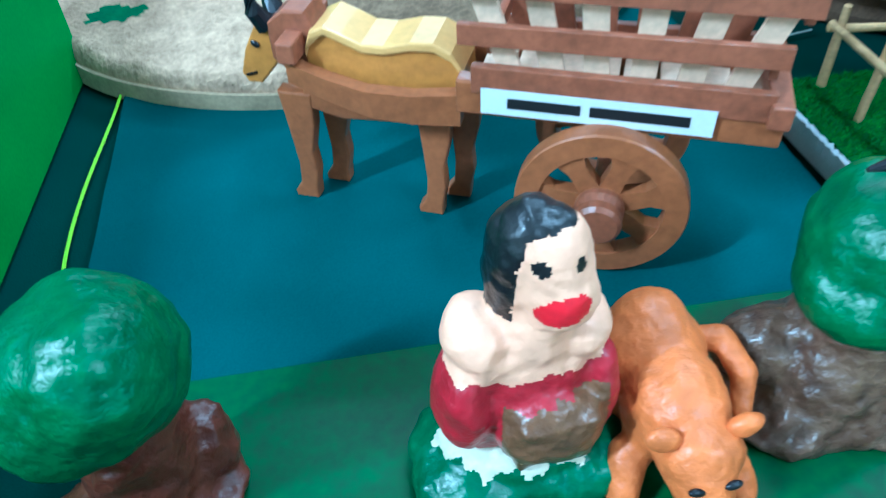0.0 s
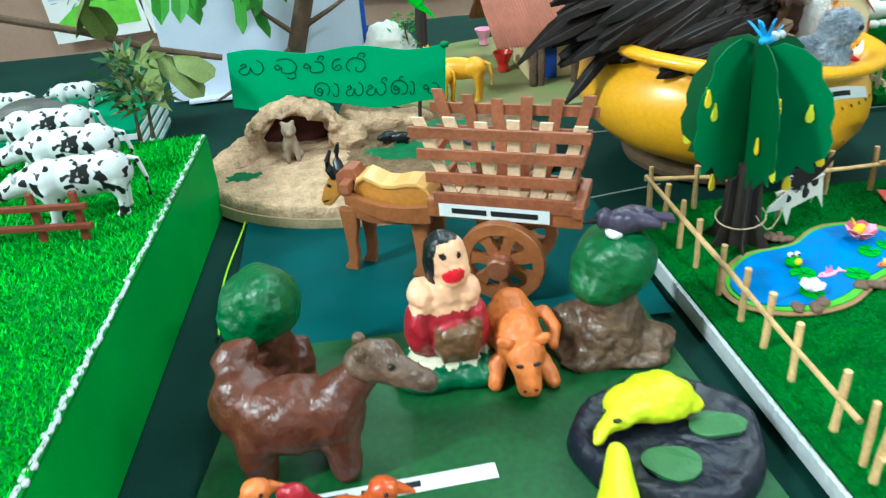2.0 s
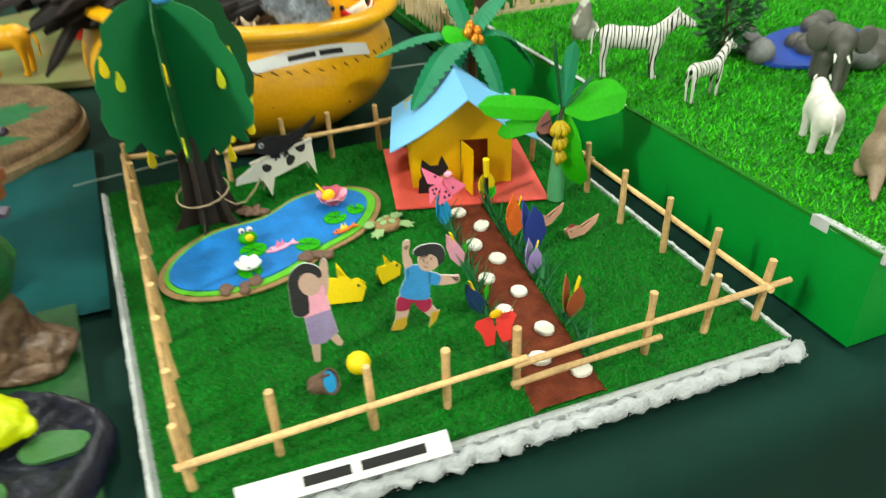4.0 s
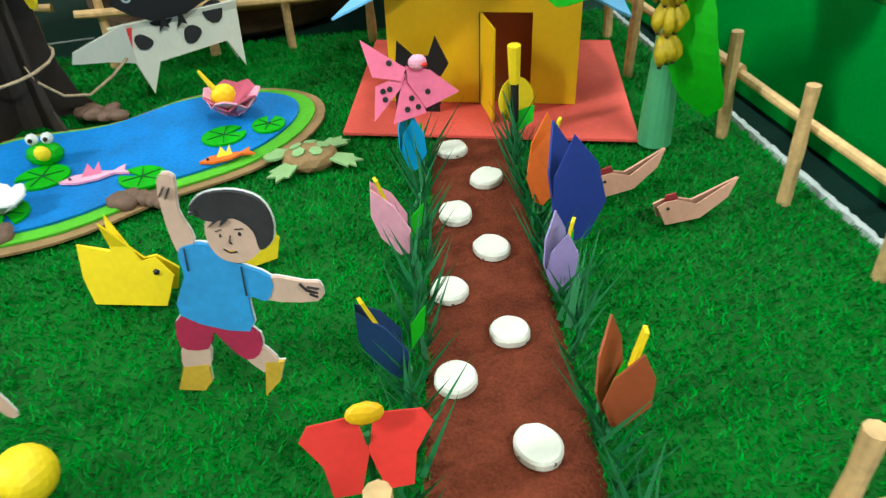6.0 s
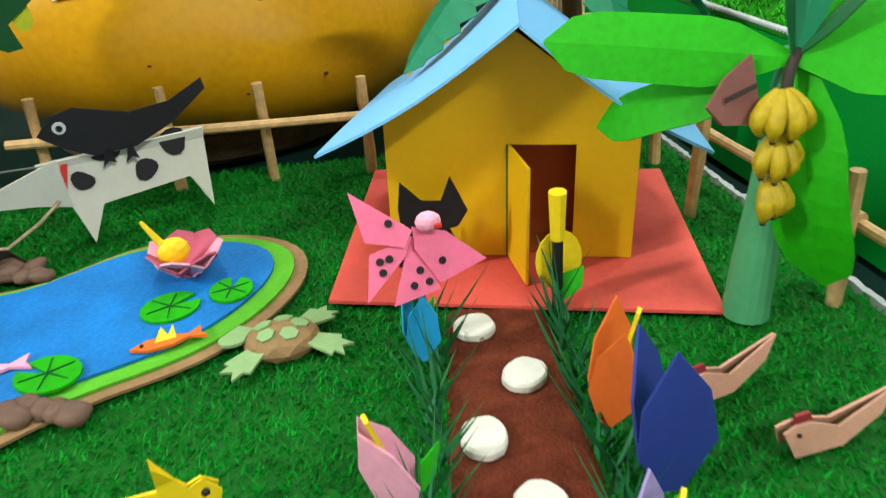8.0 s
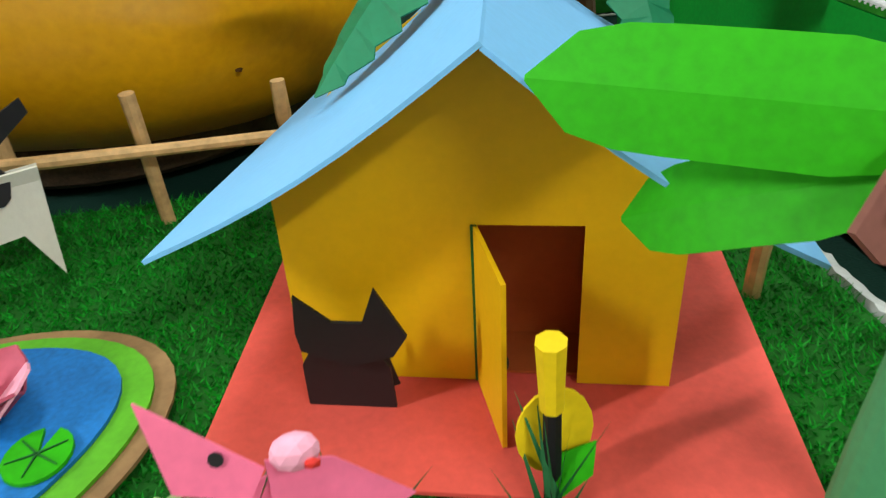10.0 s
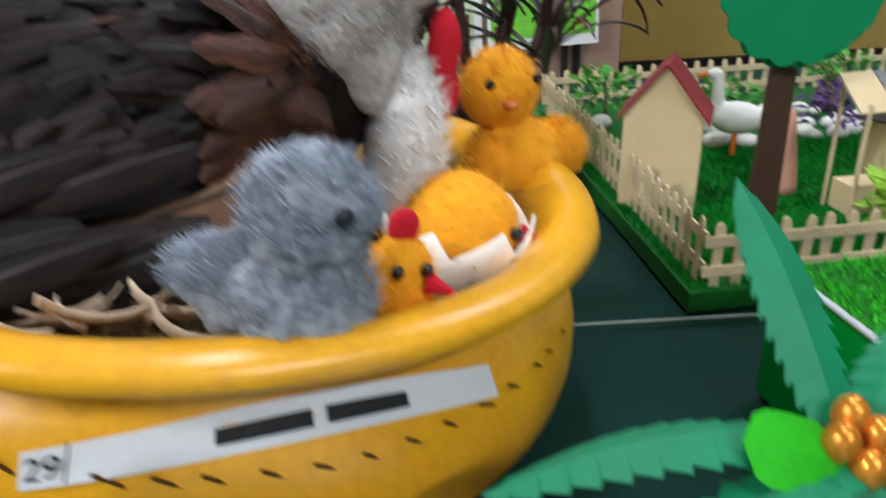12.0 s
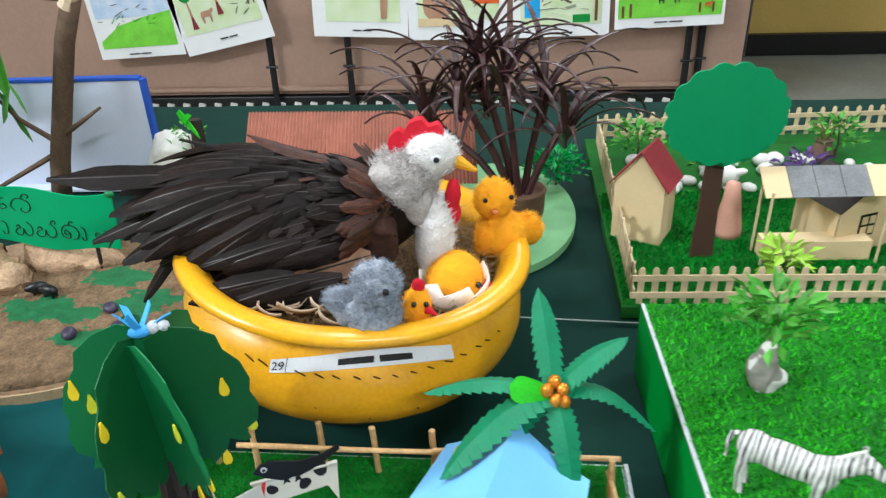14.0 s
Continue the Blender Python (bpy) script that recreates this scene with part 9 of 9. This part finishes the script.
def pickets(a, b, n):
    a, b = Vector(a), Vector(b)
    d = b - a
    ang = math.degrees(math.atan2(d.y, d.x))
    for i in range(n):
        p = a + d * ((i + 0.5) / n)
        part("picket", pkm, None, pk, "", m=pose(p.x, p.y, 0.0175, random.uniform(-2, 2), random.uniform(-2, 2), ang))
    for z in (0.010, 0.036):
        m = Matrix.Translation((a.x, a.y, 0.0175 + z)) @ pose(0, 0, 0, 0, 0, ang) @ Matrix.Translation((d.length / 2, -0.0032, 0))
        part("rail", box(d.length + 0.006, 0.002, 0.009, m), PICKET, pk)


pickets((0.866, 0.757), (1.62, 0.745), 40)
pickets((0.866, 0.764), (0.905, 1.345), 32)
pickets((0.91, 1.35), (1.62, 1.37), 30)


def hut(x, y, turn, w, d, e, rg_, wallm, roofm, label, window=False):
    t = thing("card_hut", label, "model hut", (x, y, 0.018), turn, "card huts")
    part("front_wall", plate([(-w / 2, 0), (w / 2, 0), (w / 2, e), (0, rg_), (-w / 2, e)], 0.0018, Matrix.Translation((0, -d / 2, 0)) @ UP), wallm, t)
    part("back_wall", plate([(-w / 2, 0), (w / 2, 0), (w / 2, e), (0, rg_), (-w / 2, e)], 0.0018, Matrix.Translation((0, d / 2, 0)) @ UP), wallm, t)
    for s in (-1, 1):
        part("side_wall", box(0.0018, d - 0.004, e, Matrix.Translation((s * (w / 2 - 0.001), 0, 0))), wallm, t)
        sl = math.hypot(w / 2 + 0.006, (rg_ - e) * (w / 2 + 0.006) / (w / 2))
        ang = math.degrees(math.atan2(rg_ - e, w / 2))
        part("roof", box(sl, d + 0.012, 0.002, Matrix.Translation((0, 0, rg_ + 0.001)) @ pose(0, 0, 0, 0, s * ang, 0) @ Matrix.Translation((s * sl / 2, 0, 0))), roofm, t)
    if window:
        wn = part("window", box(0.028, 0.002, 0.034, Matrix.Translation((0, -d / 2 - 0.0025, e * 0.35))), BLACKM, t, "black framed window")
        for x0 in (-0.0065, 0.0065):
            for z0 in (0.003, 0.019):
                part("pane", box(0.010, 0.001, 0.012, Matrix.Translation((x0, -d / 2 - 0.004, e * 0.35 + z0))), CREAM, wn)
    return t


hut(0.918, 0.955, -30, 0.075, 0.06, 0.095, 0.142, CREAM, MAROON, "cream card hut with a maroon gable roof")
hut(1.205, 0.930, 20, 0.10, 0.085, 0.072, 0.105, CREAM, TRUNKPAP, "cream card hut with a dark framed window", True)
hut(1.34, 0.92, -10, 0.09, 0.08, 0.065, 0.10, CREAM, TRUNKPAP, "cream card hut with a brown roof")
cn = thing("clay_cone", "pinkish tan clay cone standing on the turf", "clay cone", (1.045, 0.945, 0.018))
part("cone", lathe([(0.022, 0), (0.021, 0.01), (0.013, 0.06), (0.010, 0.085), (0.002, 0.088)], 18, 0.0015), TANPAP, cn, "", True)
tc_ = thing("card_tree", "flat green card tree with a scalloped round crown", "card tree", (0.990, 0.862, 0.018), 4)
part("trunk", plate([(-0.016, 0), (0.016, 0), (0.012, 0.19), (-0.010, 0.19)], 0.006, pose(0, 0.020, 0, 90, 0, 0)), mat("brown card trunk", "4a3226", 0.7, 0.2, 30, 0.1), tc_)
for k, (s, dy) in enumerate(((1.0, 0.0), (0.96, 0.006))):
    sc = []
    for i in range(84):
        t_ = i * math.tau / 84
        q = 1 + 0.08 * abs(math.sin(8 * t_ + k)) - 0.04
        sc.append((0.080 * s * q * math.cos(t_), 0.068 * s * q * math.sin(t_) + 0.238))
    part("crown", plate(sc, 0.003, pose(-0.001 + 0.004 * k, dy, -0.018 - 0.006 * k, 90, 0, 0)), mat("emerald card crown", "0f8a55", 0.6, 0.1, 20, 0.06) if k == 0 else bpy.data.materials["emerald card crown"], tc_, "scalloped green card crown")
stl = thing("card_stall", "little stall with a grey and cream striped awning", "stall", (1.145, 0.872, 0.018), 0)
for k in range(5):
    part("awning_strip", box(0.035, 0.05, 0.002, pose(-0.072 + 0.036 * k, 0, 0.118, 35, 0, 0)), SILVER if k in (1, 2, 3) else CREAM, stl)
for x in (-0.08, 0.08):
    part("post", rod((x, -0.02, 0), (x, -0.02, 0.112), 0.002, None, 7), PICKET, stl)
    part("post", rod((x, 0.02, 0), (x, 0.02, 0.130), 0.002, None, 7), PICKET, stl)
part("counter", box(0.15, 0.03, 0.03, Matrix.Translation((0, 0.004, 0))), CREAM, stl)
for k in range(46):
    rq = random.Random(300 + k)
    q = rq.uniform(0.010, 0.02)
    bm = ball((0, 0, q * 0.4), (q, q * 0.8, q * 0.6), sub=2)
    solo("white_pebble", bm, PEBBLE, "smooth white pebble on the yard turf", "pebble", pose(0.955 + rq.random() * 0.42, 1.13 + rq.uniform(-0.03, 0.1), 0.017, 0, 0, k * 33), "white pebbles", smooth=True)
for k, (x, y) in enumerate(((0.965, 1.24), (1.33, 1.24), (1.08, 1.14), (1.4, 1.05), (1.2, 1.07))):
    shrub("yard_plant", "small mixed green plant in the yard", (x, y, 0.017), 0.075, 0.045, 130, LEAFG if k != 4 else mat("violet blossom", "5a3f7a", 0.6, 0.3), 60 + k, ls=0.018, group="yard plants")
shrub("yard_plant", "yellow-green paper lily plant by the fence", (1.075, 0.80, 0.017), 0.06, 0.03, 60, mat("lime lily", "9ac43c", 0.5, 0.2), 71, ls=0.026, group="yard plants")
gs = thing("toy_goose", "white plastic goose standing in the yard", "toy goose", (1.065, 1.07, 0.018), 150)
part("body", clay([("b", (0, 0, 0.045), (0.032, 0.018, 0.02)), ("l", (0.022, 0, 0.052), (0.026, 0, 0.092), 0.009, 0.006), ("b", (0.03, 0, 0.096), (0.010, 0.007, 0.007)), ("b", (-0.03, 0, 0.054), (0.014, 0.008, 0.006), (0, 20, 0))], 0.002, 4, 0.0004), PLASTW, gs)
part("beak", rod((0.037, 0, 0.095), (0.05, 0, 0.092), 0.004, 0.002, 7), ORANGEPAP, gs)
for s in (-1, 1):
    part("leg", rod((0, s * 0.007, 0.0), (0, s * 0.007, 0.03), 0.003, None, 7), ORANGEPAP, gs)
bj = thing("brown_jar", "small brown clay jar with dry sprigs", "jar", (1.30, 1.23, 0.017))
part("jar", lathe([(0.014, 0), (0.02, 0.015), (0.014, 0.035), (0.017, 0.04), (0.01, 0.04)], 18), BROWNST, bj)
for k in range(7):
    part("sprig", tube([(0, 0, 0.036), (0.01 * math.cos(k), 0.01 * math.sin(k), 0.06), (0.03 * math.cos(k), 0.02 * math.sin(k), 0.075)], 0.0015, 5), DRYLEAF, bj)
# the whole yard stands turned a little on the table
YARD = Matrix.Translation((0.951, 0.925, 0)) @ pose(0, 0, 0, 0, 0, 2.3) @ Matrix.Scale(0.94, 4) @ Matrix.Translation((-1.032, -0.937, 0))
for ob in [o for o in bpy.data.objects if o not in before and o.parent is None]:
    ob.matrix_world = YARD @ ob.matrix_world
cd = bmesh.new()
tube([(0.30 + 0.05 * i, 0.762 - 0.0035 * i, 0.0025) for i in range(12)], 0.0009, 6, cd)
solo("thin_string", cd, STRINGM, "thin white cord lying across the table cloth", "cord")
cd = bmesh.new()
tube([(0.255 + 0.011 * i, 0.548 + 0.0015 * i, 0.0025) for i in range(12)], 0.0009, 6, cd)
solo("thin_string", cd, STRINGM, "thin white cord lying across the table cloth", "cord")
